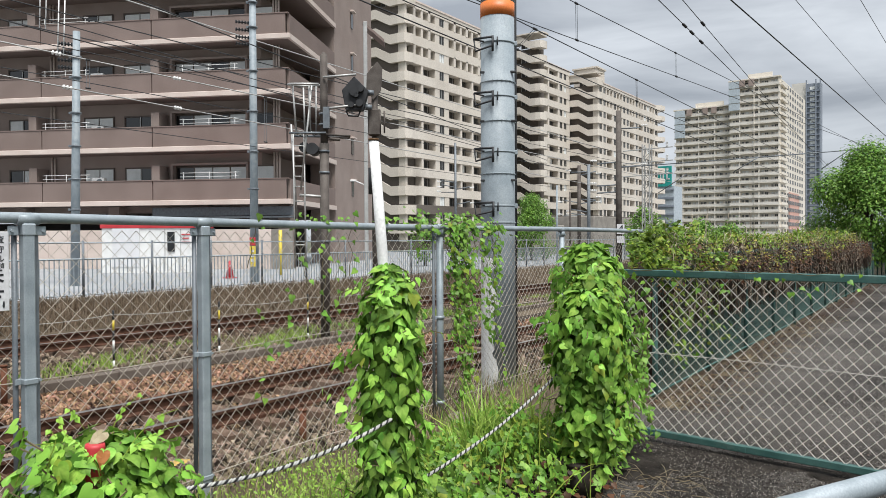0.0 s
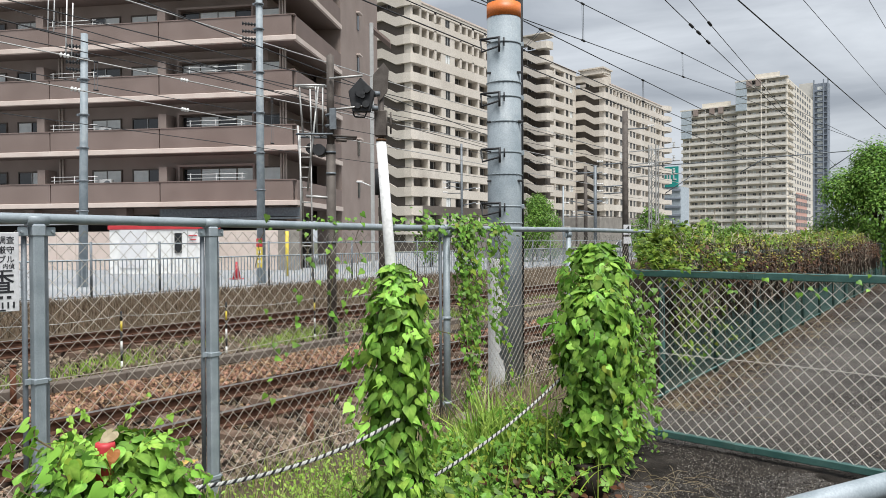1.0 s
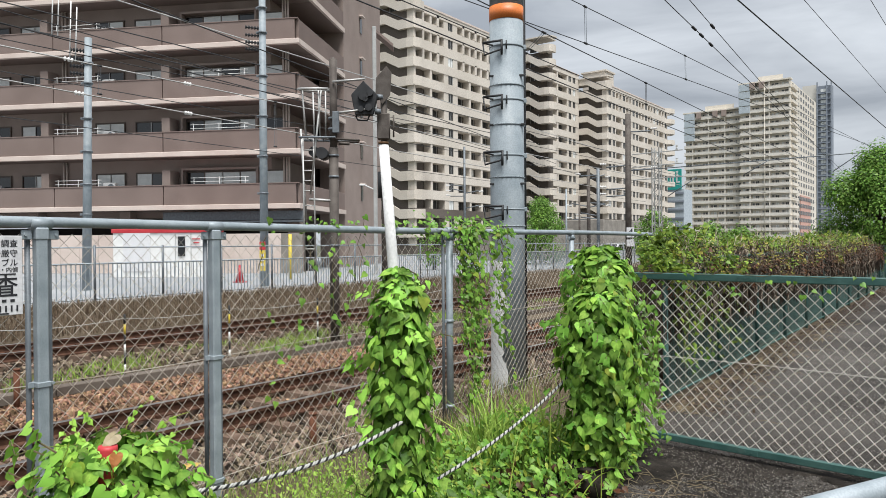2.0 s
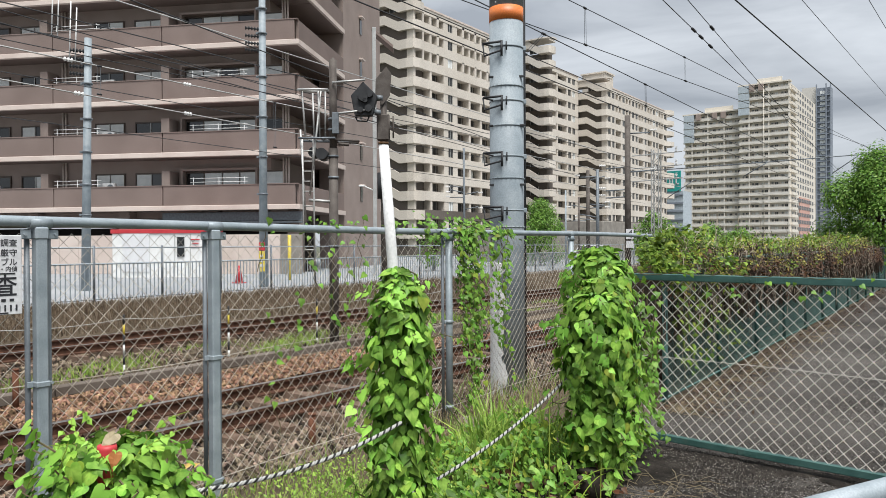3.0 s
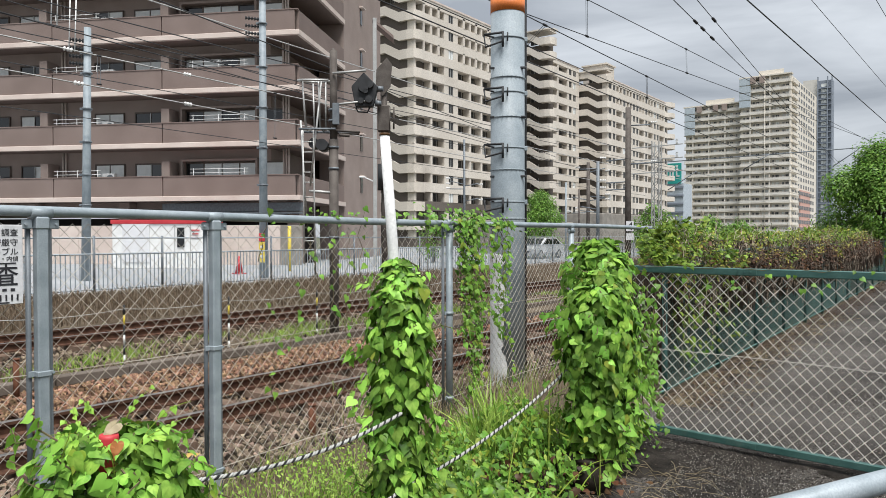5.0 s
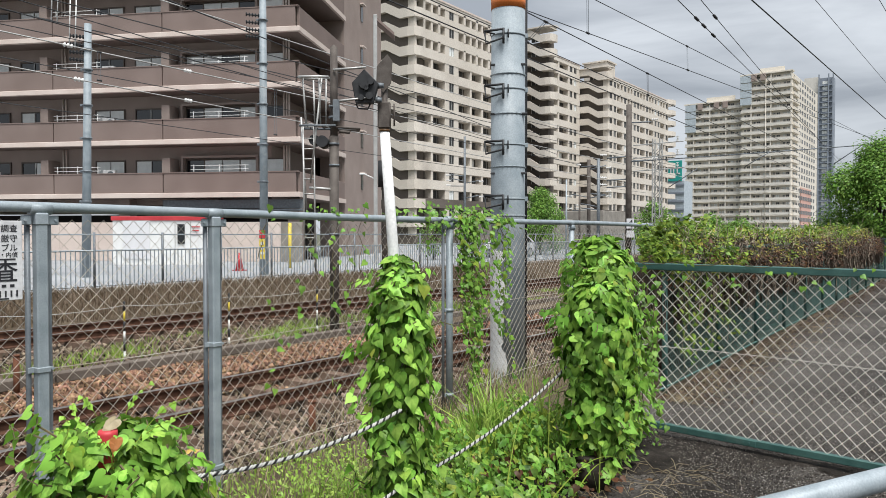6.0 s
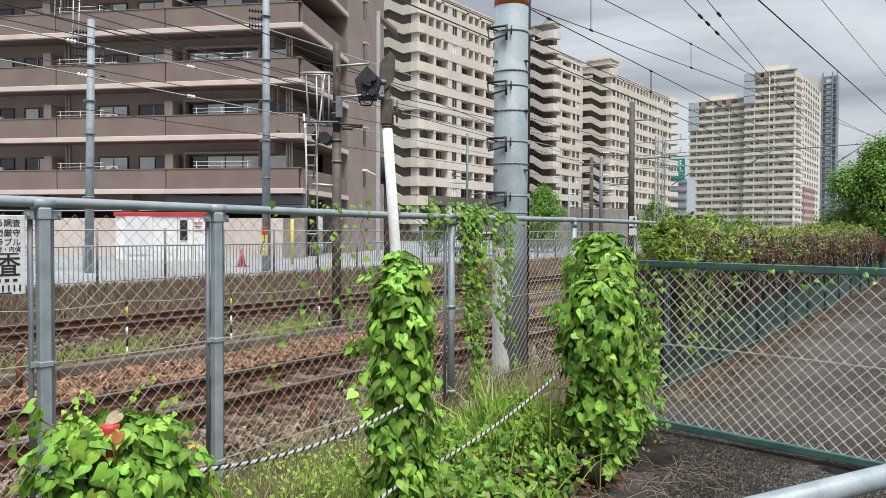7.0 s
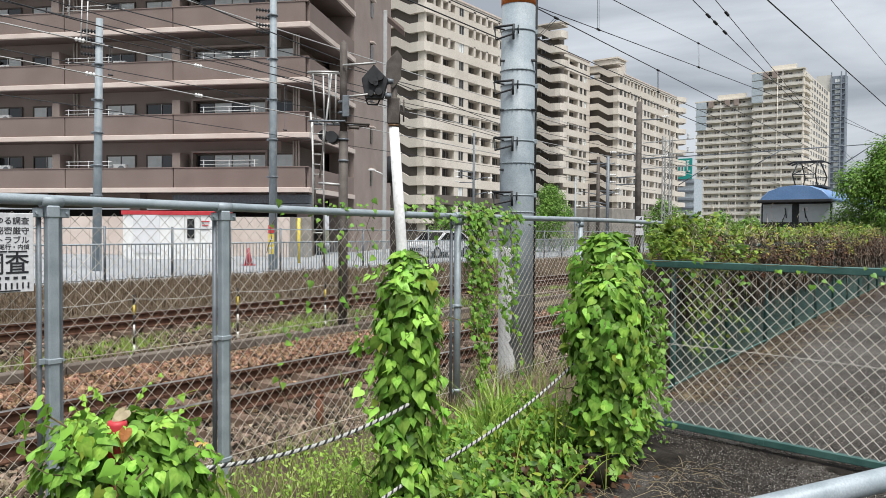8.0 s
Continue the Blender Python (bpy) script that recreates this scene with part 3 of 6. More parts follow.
    def P(x, z, y=0.0):
        z = float(np.interp(z, (-1, 0.7, 1.17, 2.45, 2.83, 3.42, 3.98, 4.32, 5.02), (-1, 1.0, 2.37, 3.23, 3.52, 3.98, 4.46, 4.62, 5.05)))
        return o + R * x + Fw * y + Z * z

    def H(x, z, y=0.0):
        return o + R * x + Fw * y + Z * z

    for z in (0.9, 2.2, 2.6, 3.1, 3.3):
        bm = bm_new()
        tube(bm, [H(0, z + 0.58), H(0, z + 0.62)], 0.1, 14)
        part("mast_band", bm, M["galv_dull"], t)
    # cage hoop and rails on the ladder
    bm = bm_new()
    hoop = [P(-0.30 - 0.31 * math.cos(a) - 0.05, 3.98 + 0.06 * math.sin(a), 0.28 * math.sin(a)) for a in np.linspace(-2.6, 2.6, 16)]
    tube(bm, hoop, 0.024, 8)
    for x, y in ((-0.60, 0.1), (-0.56, -0.16), (-0.42, 0.22), (-0.25, -0.2), (-0.16, 0.1)):
        tube(bm, [P(x, 3.96, y), P(x * 0.86 - 0.02, 2.86, y * 0.6)], 0.018, 6)
    tube(bm, [P(-0.20, 3.96, -0.15), P(-0.42, 1.3, -0.15)], 0.02, 6)
    tube(bm, [P(-0.6, 3.05, -0.1), P(-0.5, 1.0, -0.1)], 0.02, 6)
    part("cage", bm, M["alu"], t, "pale steel safety cage")
    bm = bm_new()
    for sx in (-0.56, -0.36):
        tube(bm, [P(sx, 2.85, -0.12), P(sx + 0.02, 0.7, -0.12)], 0.017, 6)
    part("ladder_rail", bm, M["alu"], t)
    for i in range(8):
        bm = bm_new()
        z = 0.85 + i * 0.28
        tube(bm, [P(-0.56, z, -0.12), P(-0.35, z, -0.12)], 0.012, 6)
        part("ladder_rung", bm, M["alu"], t)
    # platform
    for y, x1, z1 in ((-0.2, 0.06, 2.83), (0.2, 0.42, 2.80)):
        bm = bm_new()
        tube(bm, [P(-0.62, 2.83, y), P(x1, z1, y)], 0.02, 6)
        part("platform_beam", bm, M["galv_dull"], t)
    for i in range(6):
        bm = bm_new()
        tube(bm, [P(-0.6 + i * 0.13, 2.835, -0.2), P(-0.6 + i * 0.13, 2.835, 0.2)], 0.014, 5)
        part("platform_bar", bm, M["galv_dull"], t)
    bm = bm_new()
    tube(bm, [P(0.05, 2.80, -0.15), P(0.5, 2.77, -0.1), P(0.46, 2.76, 0.1), P(0.05, 2.79, 0.15)], 0.02, 6)
    tube(bm, [P(0.1, 2.72, 0), P(0.3, 2.70, 0)], 0.03, 6)
    part("bracket_arm", bm, M["mast"], t)
    bm = bm_new()
    tube(bm, [P(-0.45, 1.17, -0.12), P(0.02, 1.16, -0.02)], 0.028, 8)
    part("stay", bm, M["alu"], t)
    # signal head, seen from behind
    for z0, z1 in ((4.22, 4.32), (3.42, 3.50)):
        bm = bm_new()
        tube(bm, [P(0.0, z0, -0.1), P(0.62, z1, -0.12)], 0.022, 6)
        part("head_arm", bm, M["alu"], t)
    cx, cz = 0.60, 4.25
    pent = [(-0.25, 0.08), (-0.02, 0.34), (0.25, 0.07), (0.15, -0.30), (-0.18, -0.30)]
    bm = bm_new()
    prism(bm, [H(cx + x, cz + z) for x, z in pent], Fw * -0.12, Fw * 0.04)
    bmesh.ops.bevel(bm, geom=bm.edges[:], offset=0.012, segments=1, affect="EDGES")
    head = part("signal_head", bm, M["iron"], t, "black pentagonal signal head seen from behind")
    for x, z, r in ((-0.02, 0.05, 0.1), (0.1, 0.1, 0.07), (0.08, -0.17, 0.075), (-0.07, -0.2, 0.06), (0.02, -0.02, 0.05)):
        bm = bm_new()
        tube(bm, [H(cx + x, cz + z, -0.11), H(cx + x, cz + z, -0.19)], r, 16, r * 0.9)
        part("lamp_housing", bm, M["iron"], head)
    for x, z in ((0.28, 0.05), (0.24, -0.22)):
        bm = bm_new()
        tube(bm, [H(cx + x - 0.06, cz + z, 0.0), H(cx + x + 0.06, cz + z, 0.0)], 0.06, 12, 0.045)
        part("hood", bm, M["galv_dull"], head)
    bm = bm_new()
    tube(bm, [H(cx - 0.18, cz - 0.30), H(cx - 0.14, cz - 0.38), H(cx + 0.04, cz - 0.39), H(cx + 0.08, cz - 0.30)], 0.016, 6)
    part("handle", bm, M["iron"], head)
    # black box lamp under the platform and grey equipment box
    bm = bm_new()
    tube(bm, [P(-0.2, 2.45, 0.15), P(-0.2, 2.45, -0.2)], 0.11, 18)
    tube(bm, [P(-0.36, 2.5, 0.15), P(-0.36, 2.5, -0.1)], 0.1, 14)
    part("back_lamp", bm, M["iron"], t, "black round marker lamp")
    bm = bm_new()
    box(bm, P(0.06, 3.2, -0.12), (0.1, 0.12, 0.4), 37, 0.008)
    part("junction_box", bm, M["galv_dull"], t)


def relay_mast():
    """Short dark mast with a grey relay box and a pointed plate seen from behind."""
    u, v = 10.6, 9.13
    t = thing("relay_mast", "dark short mast with grey relay box and pointed plate", "mast")
    bm = bm_new()
    tube(bm, [(u, v, -0.5), (u, v, 4.7)], 0.06, 12)
    part("shaft", bm, M["mast"], t)
    bm = bm_new()
    box(bm, (u - 0.05, v - 0.04, 3.77), (0.24, 0.2, 0.5), -53, 0.02)
    for i in range(3):
        tube(bm, [(u - 0.1 + 0.05 * i, v - 0.16 - 0.066 * i + 0.05, 3.56), (u - 0.1 + 0.05 * i, v - 0.16 - 0.066 * i + 0.05, 3.98)], 0.018, 6)
    part("relay_box", bm, M["mast"], t, "ribbed grey relay box")
    r_, f_ = Vector((0.599, -0.801, 0)), Vector((0.801, 0.599, 0))
    o = Vector((u, v, 4.6)) - f_ * 0.08
    # plate takes the dark mast colour to paint the shade on its back
    bm = bm_new()
    prism(bm, [o + r_ * x + Vector((0, 0, z)) for x, z in ((0.06, 0.33), (0.16, 0.2), (0.13, -0.22), (-0.02, -0.4), (-0.15, -0.2), (-0.14, 0.1))], f_ * -0.015, f_ * 0.015)
    part("plate", bm, M["mast"], t, "grey pointed plate")
    bm = bm_new()
    tube(bm, [(u - 0.1, v - 0.05, 2.4), (u - 0.1, v - 0.05, 2.9)], 0.1, 12)
    part("lamp", bm, M["iron"], t)


def far_mast(u, v, h, r, label, mat_="mast", bits=3):
    p = thing("catenary_mast", label, "pole", group="far railway masts")
    bm = bm_new()
    tube(bm, [(u, v, -0.5), (u, v, h)], r, 12, r * 0.85)
    part("shaft", bm, M[mat_], p)
    rng = random.Random(int(u * 10))
    for i in range(bits):
        bm = bm_new()
        z = h * rng.uniform(0.45, 0.95)
        s = rng.choice((-1, 1))
        tube(bm, [(u, v, z), (u + 0.3 * s, v - 1.1 * s, z + rng.uniform(-0.1, 0.3))], 0.035, 6)
        part("arm", bm, M["galv_dull"], p)
        bm = bm_new()
        insulator(bm, (u + 0.3 * s, v - 1.1 * s, z + 0.1), (u + 0.38 * s, v - 1.45 * s, z + 0.12), 0.07, 4)
        part("insulator", bm, M["white"], p)
    return p


def wire(v, h, r, u0=-12, u1=150, sag=0.0, name="overhead_wire", label="black overhead railway wire", shear=0.0, surface="iron"):
    t = thing(name, label, "wire", group="overhead wires")
    bm = bm_new()
    pts = []
    for u in np.linspace(u0, u1, 60):
        ph = ((u - 4) % 46) / 46
        pts.append((u, v + shear * u, h - sag * 4 * ph * (1 - ph)))
    tube(bm, pts, r, 5)
    part("cable", bm, M[surface], t)
    return t


def wires():
    # place across at u = 0, height, radius, drift: feeders, messengers and contact wires, then the lines of the far side
    for v, h, r, drift, u1 in ((4.93, 7.0, 0.017, -0.039, 90), (4.38, 6.6, 0.010, 0.053, 60), (3.70, 6.6, 0.009, 0.069, 60), (7.32, 6.3, 0.009, -0.0752, 60),
                               (8.15, 5.6, 0.009, -0.1304, 45), (6.135, 5.3, 0.010, 0.005, 80), (2.486, 6.8, 0.007, -0.0392, 80), (12.85, 8.0, 0.022, 0.02, 90), (3.62, 6.8, 0.007, -0.039, 80),
                               (17.27, 6.0, 0.018, 0.02, 90), (16.89, 7.0, 0.013, 0.156, 40), (15.72, 5.0, 0.016, 0.077, 50), (21.44, 9.5, 0.022, 0.071, 60),
                               (13.07, 7.0, 0.017, 0.224, 45), (14.76, 6.0, 0.014, 0.137, 50), (6.526, 5.0, 0.009, 0.0042, 80), (13.6, 5.1, 0.009, -0.0254, 90),
                               (20.6, 5.0, 0.012, 0.03, 60), (21.3, 8.2, 0.018, 0.0, 60), (24.8, 8.6, 0.02, 0.0, 45), (21.2, 6.3, 0.013, 0.01, 60)):
        pale = (v, h) in ((17.27, 6.0), (15.72, 5.0), (21.44, 9.5))
        wire(v, h, r, -12, u1, shear=drift, surface="alu" if pale else "iron", label="pale grey aluminium feeder wire" if pale else "black overhead railway wire")
    # dropper pairs
    for u0, v0, lo, u1, v1, hi in ((13.72, 6.36, 5.6, 13.57, 6.30, 6.3), (18.28, 5.765, 5.6, 18.69, 5.915, 6.3), (17.77, 6.6, 5.0, 16.72, 6.22, 5.3), (11.6, 6.575, 5.0, 11.6, 6.19, 5.3), (9.5, 17.46, 5.3, 9.5, 17.46, 6.0), (15.2, 17.57, 4.6, 15.2, 17.57, 6.0)):
        t = thing("wire_dropper", "thin paired dropper between the overhead wires", "wire", group="wire droppers")
        for d in (-0.035, 0.035):
            bm = bm_new()
            tube(bm, [(u0 + d, v0, lo), (u1 + d, v1, hi)], 0.005, 5)
            part("strand", bm, M["galv_dull"], t)
        for u, w, z in ((u0, v0, lo), (u1, v1, hi)):
            bm = bm_new()
            tube(bm, [(u - 0.06, w, z), (u + 0.06, w, z)], 0.022, 8)
            part("clip", bm, M["iron"], t)
    # insulator strings in the wires
    for u, v, h, d in ((17.3, 5.3, 6.6, 0.053), (18.0, 5.335, 6.6, 0.053), (19.0, 5.39, 6.6, 0.053), (17.4, 4.9, 6.6, 0.069)):
        t = thing("wire_insulator", "black ribbed insulator in an overhead wire", "insulator", group="wire insulators")
        bm = bm_new()
        insulator(bm, (u, v, h), (u + 0.32, v + 0.32 * d, h), 0.034, 6)
        part("sheds", bm, M["iron"], t)
    for u, v, h, d in ((8.6, 17.44, 6.0, 0.02), (8.3, 16.36, 5.0, 0.077), (11.9, 17.5, 6.0, 0.02), (11.3, 16.6, 5.0, 0.077)):
        t = thing("wire_insulator", "pale grey strain insulator in a feeder wire", "insulator", group="wire insulators")
        bm = bm_new()
        insulator(bm, (u, v, h), (u + 0.25, v + 0.25 * d, h), 0.055, 3)
        part("sheds", bm, M["white"], t)
    for z in (5.3,):
        t = thing("cross_span", "thin steel cross beam over the tracks", "beam", group="cross beams")
        bm = bm_new()
        tube(bm, [(36.6, 14.6, z), (36.3, 8.0, z + 0.02), (36.0, 2.6, z + 0.06)], 0.024, 6)
        part("beam", bm, M["galv_dull"], t)
        # raking struts under the beam
        for v0, z0, v1, z1 in ((4.95, 4.6, 3.91, 5.33), (8.68, 4.7, 7.58, 5.32), (12.32, 3.85, 10.9, 4.72)):
            bm = bm_new()
            tube(bm, [(36.15, v0, z0), (36.15, v1, z1)], 0.022, 6)
            part("strut", bm, M["galv_dull"], t)


big_pole()
utility_pole(12.95, 24.8, 8.75, 0.14, 0.1)
utility_pole(17.85, 21.3, 11.5, 0.145)
street_pole_gear()
signal_mast()
relay_mast()
far_mast(36.6, 14.6, 8.3, 0.17, "dark brown railway mast with insulator arms", "mast", 5)
far_mast(44.0, 19.6, 6.4, 0.12, "slim grey street pole with cables", "galv_dull", 3)
far_mast(46.0, 21.2, 6.6, 0.14, "slim dark utility pole with boxes", "mast", 5)
far_mast(41.0, 20.4, 4.9, 0.06, "thin pale street lamp pole", "galv", 0)
far_mast(43.3, 20.6, 4.6, 0.07, "thin brown street pole", "mast", 0)
far_mast(45.4, 31.1, 8.9, 0.1, "grey utility pole with white insulators", "galv_dull", 5)
wires()


def lattice_mast(u, v, h):
    """A pale lattice mast with a beam over the far tracks."""
    t = thing("lattice_mast", "pale steel lattice mast over the far tracks", "mast")
    for a in (-0.25, 0.25):
        for b in (-0.25, 0.25):
            bm = bm_new()
            tube(bm, [(u + a, v + b, -0.4), (u + a, v + b, h)], 0.045, 5)
            part("leg", bm, M["alu"], t)
    bm = bm_new()
    n = int(h / 0.5)
    for i in range(n):
        s = 1 if i % 2 else -1
        for b in (-0.25, 0.25):
            tube(bm, [(u - 0.25 * s, v + b, i * 0.5), (u + 0.25 * s, v + b, i * 0.5 + 0.5)], 0.022, 4)
            tube(bm, [(u + b, v - 0.25 * s, i * 0.5), (u + b, v + 0.25 * s, i * 0.5 + 0.5)], 0.022, 4)
    part("lacing", bm, M["alu"], t, "", "stuff")
    for z in (h - 0.4, h - 1.3, h - 2.2):
        bm = bm_new()
        tube(bm, [(u - 0.4, v + 1.6, z), (u, v - 1.8, z + 0.1)], 0.04, 5)
        part("arm", bm, M["alu"], t)
        bm = bm_new()
        insulator(bm, (u, v - 1.4, z + 0.1), (u, v - 1.4, z + 0.5), 0.1, 4)
        part("insulator", bm, M["white"], t)


lattice_mast(49.3, 17.6, 8.1)


# ---- brown apartment building ----
def brown_building():
    bm_m = Matrix(((0.891, -0.453, 0, 27.56), (0.453, 0.891, 0, 29.95), (0, 0, 1, 0), (0, 0, 0, 1)))
    b = thing("brown_apartment_building", "brown tiled apartment building with long balconies and pinkish ledges", "building", bm_m)
    L, D, side = 34.0, 18.6, 8.6
    z0, st, n = 3.55, 3.03, 7
    top = z0 + st * n
    bm = bm_new()
    box(bm, (1.5 + (D - 1.5) / 2, 2.2 + (L - 2.2) / 2, top / 2 + 1.6), (D - 1.5, L - 2.2, top - 3.2))
    part("core_wall", bm, M["tile_brown"], b)
    bm = bm_new()
    box(bm, (side + (D - side) / 2, 0.86, top / 2), (D - side, 1.72, top))
    part("side_wall", bm, M["tile_brown"], b)
    # slit windows with little canopies in the side wall
    for k in range(n):
        bm = bm_new()
        z = z0 + st * k + 1.7
        box(bm, (side + 4.2, -0.02, z), (0.45, 0.06, 1.1))
        w = part("slit_window", bm, M["glass"], b)
        bm = bm_new()
        box(bm, (side + 4.2, -0.14, z + 0.65), (0.75, 0.28, 0.1), 0, 0.01)
        part("canopy", bm, M["ledge_pink"], w)
    rng = random.Random(4)
    ac_body = bm_new()
    box(ac_body, (0, 0, 0.3), (0.28, 0.78, 0.56), 0, 0.02)
    ac_body = mesh_of("air_conditioner", ac_body, M["white"])
    ac_fan = bm_new()
    tube(ac_fan, [(-0.15, -0.12, 0.3), (-0.142, -0.12, 0.3)], 0.21, 20)
    ac_fan = mesh_of("fan", ac_fan, M["galv_dull"])
    for k in range(n + 1):
        zl = z0 + st * k
        bm = bm_new()
        box(bm, (1.28, L / 2, zl + 0.15), (2.3, L - 0.2, 0.25), 0, 0.0)
        box(bm, (side / 2 + 1.25, 1.2, zl + 0.15), (side - 2.5, 2.2, 0.25), 0, 0.0)
        part("balcony_slab", bm, M["panel_brown"], b)
        bm = bm_new()
        box(bm, (0.015, L / 2 - 0.05, zl + 0.14), (0.23, L + 0.1, 0.28), 0, 0.02)
        box(bm, (side / 2 + 0.07, -0.015, zl + 0.14), (side - 0.12, 0.17, 0.279), 0, 0.0)
        part("ledge", bm, M["ledge_pink"], b)
        if k == n:
            break
        # parapet in lengths with open joints
        joints = [0.16, 8.1, 15.0, 22.0, 29.0, L]
        for y0, y1 in zip(joints, joints[1:]):
            bm = bm_new()
            box(bm, (0.08, (y0 + y1) / 2, zl + 0.28 + 0.56), (0.16, y1 - y0 - 0.06, 1.12), 0, 0.012)
            part("parapet", bm, M["panel_brown"], b)
        bm = bm_new()
        box(bm, (side / 2 + 0.1, 0.08, zl + 0.84), (side - 0.2, 0.16, 1.12), 0, 0.012)
        part("side_parapet", bm, M["panel_brown"], b)
        bm = bm_new()
        box(bm, (0.08, L / 2, zl + 1.42), (0.22, L, 0.05))
        part("coping", bm, M["panel_brown"], b)
        # windows on the back wall of the balcony, by their ends along it
        for y0, y1, panes in ((1.43, 2.63, 1), (3.0, 7.42, 4), (8.64, 10.64, 2), (11.38, 13.25, 2), (16.36, 18.22, 2), (19.01, 20.9, 2), (22.3, 26.7, 4), (29.0, 31.0, 2)):
            dx = 0.3 if panes == 4 else 0.0
            wy, hw = (y0 + y1) / 2, (y1 - y0) / 2
            bm = bm_new()
            for i in range(panes + 1):
                box(bm, (0, -hw + 2 * hw * i / panes, 0), (0.08, 0.06, 1.9))
            for z in (-0.93, 0.93):
                box(bm, (0.002, 0, z), (0.09, 2 * hw + 0.06, 0.08))
            w = part("window", bm, M["frame_brown"], b, "", "", pose(1.46 - (0.02 if not dx else 0), wy, zl + 0.28 + 1.08))
            if dx:
                # deep reveal round the wide window: side cheeks and a soffit proud of the wall
                bm = bm_new()
                for sy in (-1, 1):
                    box(bm, (-0.22, sy * (hw + 0.09), 0.02), (0.42, 0.12, 2.02))
                box(bm, (-0.22, 0, 1.06), (0.42, 2 * hw + 0.3, 0.12))
                part("reveal", bm, M["tile_brown"], w)
            run = rng.random()
            for i in range(panes):
                curtain = rng.random() < (0.62 if run < 0.7 else 0.3)
                bm = bm_new()
                box(bm, (0, 0, 0), (0.03, 2 * hw / panes - 0.07, 1.8))
                part("pane", bm, M["glass_pale"] if curtain else M["glass"], w, "", "", pose(0.012 + 0.018 * (i % 2), -hw + 2 * hw * (i + 0.5) / panes, 0))
            if panes > 1:
                bm = bm_new()
                box(bm, (-0.03, 0, 0), (0.05, 0.05, 1.8))
                part("mullion", bm, M["alu"], w)
        # partitions, down pipes, air conditioners, drying poles
        for y, pipes in ((8.18, (-7.1, -6.95, -6.78)), (15.94, (-0.75, -0.55)), (21.4, (0.8, 1.0)), (28.2, (0.7, 0.9))):
            bm = bm_new()
            box(bm, (0.95, y, zl + 0.28 + 1.02), (1.0, 0.5, 2.04), 0, 0.01)
            part("partition", bm, M["tile_brown"], b)
            for d in pipes:
                bm = bm_new()
                tube(bm, [(1.38, y + d, zl + 0.28), (1.38, y + d, zl + st)], 0.055, 8)
                part("downpipe", bm, M["ledge_pink"], b)
        for y in (11.9, 19.6, 24.7):
            if rng.random() < 0.8:
                a = new("air_conditioner", ac_body)
                a.parent = b
                a.matrix_basis = pose(0.75, y, zl + 1.12)
                fan = new("fan", ac_fan)
                fan.parent = a
        for y0, y1 in ((3.1, 6.6), (12.2, 15.2)):
            if rng.random() < 0.75:
                bm = bm_new()
                for dz in (0.0, 0.22):
                    tube(bm, [(0.35, y0, zl + 1.62 + dz), (0.35, y1, zl + 1.62 + dz)], 0.02, 6)
                for y in (y0 + 0.2, (y0 + y1) / 2, y1 - 0.2):
                    tube(bm, [(0.35, y, zl + 0.8), (0.35, y, zl + 1.9)], 0.018, 6)
                part("drying_rail", bm, M["white"], b)
    # ground floor: dark shop front with a fascia, columns
    bm = bm_new()
    box(bm, (2.6, L / 2, 1.3), (0.3, L, 2.7))
    part("shop_front", bm, M["dark"], b, "dark glazed ground floor")
    bm = bm_new()
    box(bm, (0.6, 4.2, 3.2), (0.3, 8.4, 0.5), 0, 0.01)
    box(bm, (0.45, 4.2, 2.86), (0.35, 8.5, 0.1), 0, 0.01)
    part("fascia", bm, M["galv_dull"], b, "dark fascia above the shop front")
    for y in (0.6, 5.5, 11, 17, 23, 29):
        bm = bm_new()
        box(bm, (1.1, y, 1.78), (0.7, 0.7, 3.55), 0, 0.02)
        part("column", bm, M["tile_brown"], b)


# ---- beige slab blocks ----
WIN = {}


def far_window(w, h, glassy):
    key = (w, h, glassy)
    if key not in WIN:
        bm = bm_new()
        box(bm, (0, 0, 0), (w, 0.1, h))
        for f in bm.faces:
            f.material_index = 0
        for x in (-w / 2, 0, w / 2):
            box(bm, (x, -0.06, 0), (0.09, 0.08, h))
        bm.faces.ensure_lookup_table()
        for f in bm.faces[6:]:
            f.material_index = 1
        WIN[key] = mesh_of("window", bm, [M[glassy], M["alu"]])
    return WIN[key]


def path_wall(bm, pts, z0, z1, t=0.2):
    """A wall of thickness t along a line of plan points, each with a rise of its own if it has three numbers."""
    p = [Vector((q[0], q[1], 0)) for q in pts]
    rise = [q[2] if len(q) > 2 else 0 for q in pts]
    rings = []
    for i, c in enumerate(p):
        d = (p[min(i + 1, len(p) - 1)] - p[max(i - 1, 0)]).normalized()
        n = Vector((-d.y, d.x, 0)) * t / 2
        rings.append([bm.verts.new(c + n * s + Vector((0, 0, z + rise[i]))) for s, z in ((-1, z0), (1, z0), (1, z1), (-1, z1))])
    for a, b in zip(rings, rings[1:]):
        for j in range(4):
            bm.faces.new((a[j], a[(j + 1) % 4], b[(j + 1) % 4], b[j]))
    bm.faces.new(rings[0][::-1])
    bm.faces.new(rings[-1])


def beige_block(u0, u1, v0, v1, floors, bays, stack, top_small, seed, label):
    """A slab along the tracks: bands and piers in front of recessed balconies, an open staircase at its near end."""
    b = thing("beige_apartment_block", label, "building", group="beige apartment blocks")
    st = 2.9
    H = floors * st
    rng = random.Random(seed)
    # wall behind the openings, its recess shade painted in as a darker colour
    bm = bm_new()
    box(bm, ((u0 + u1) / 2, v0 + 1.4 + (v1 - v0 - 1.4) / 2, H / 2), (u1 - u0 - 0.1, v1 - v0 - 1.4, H))
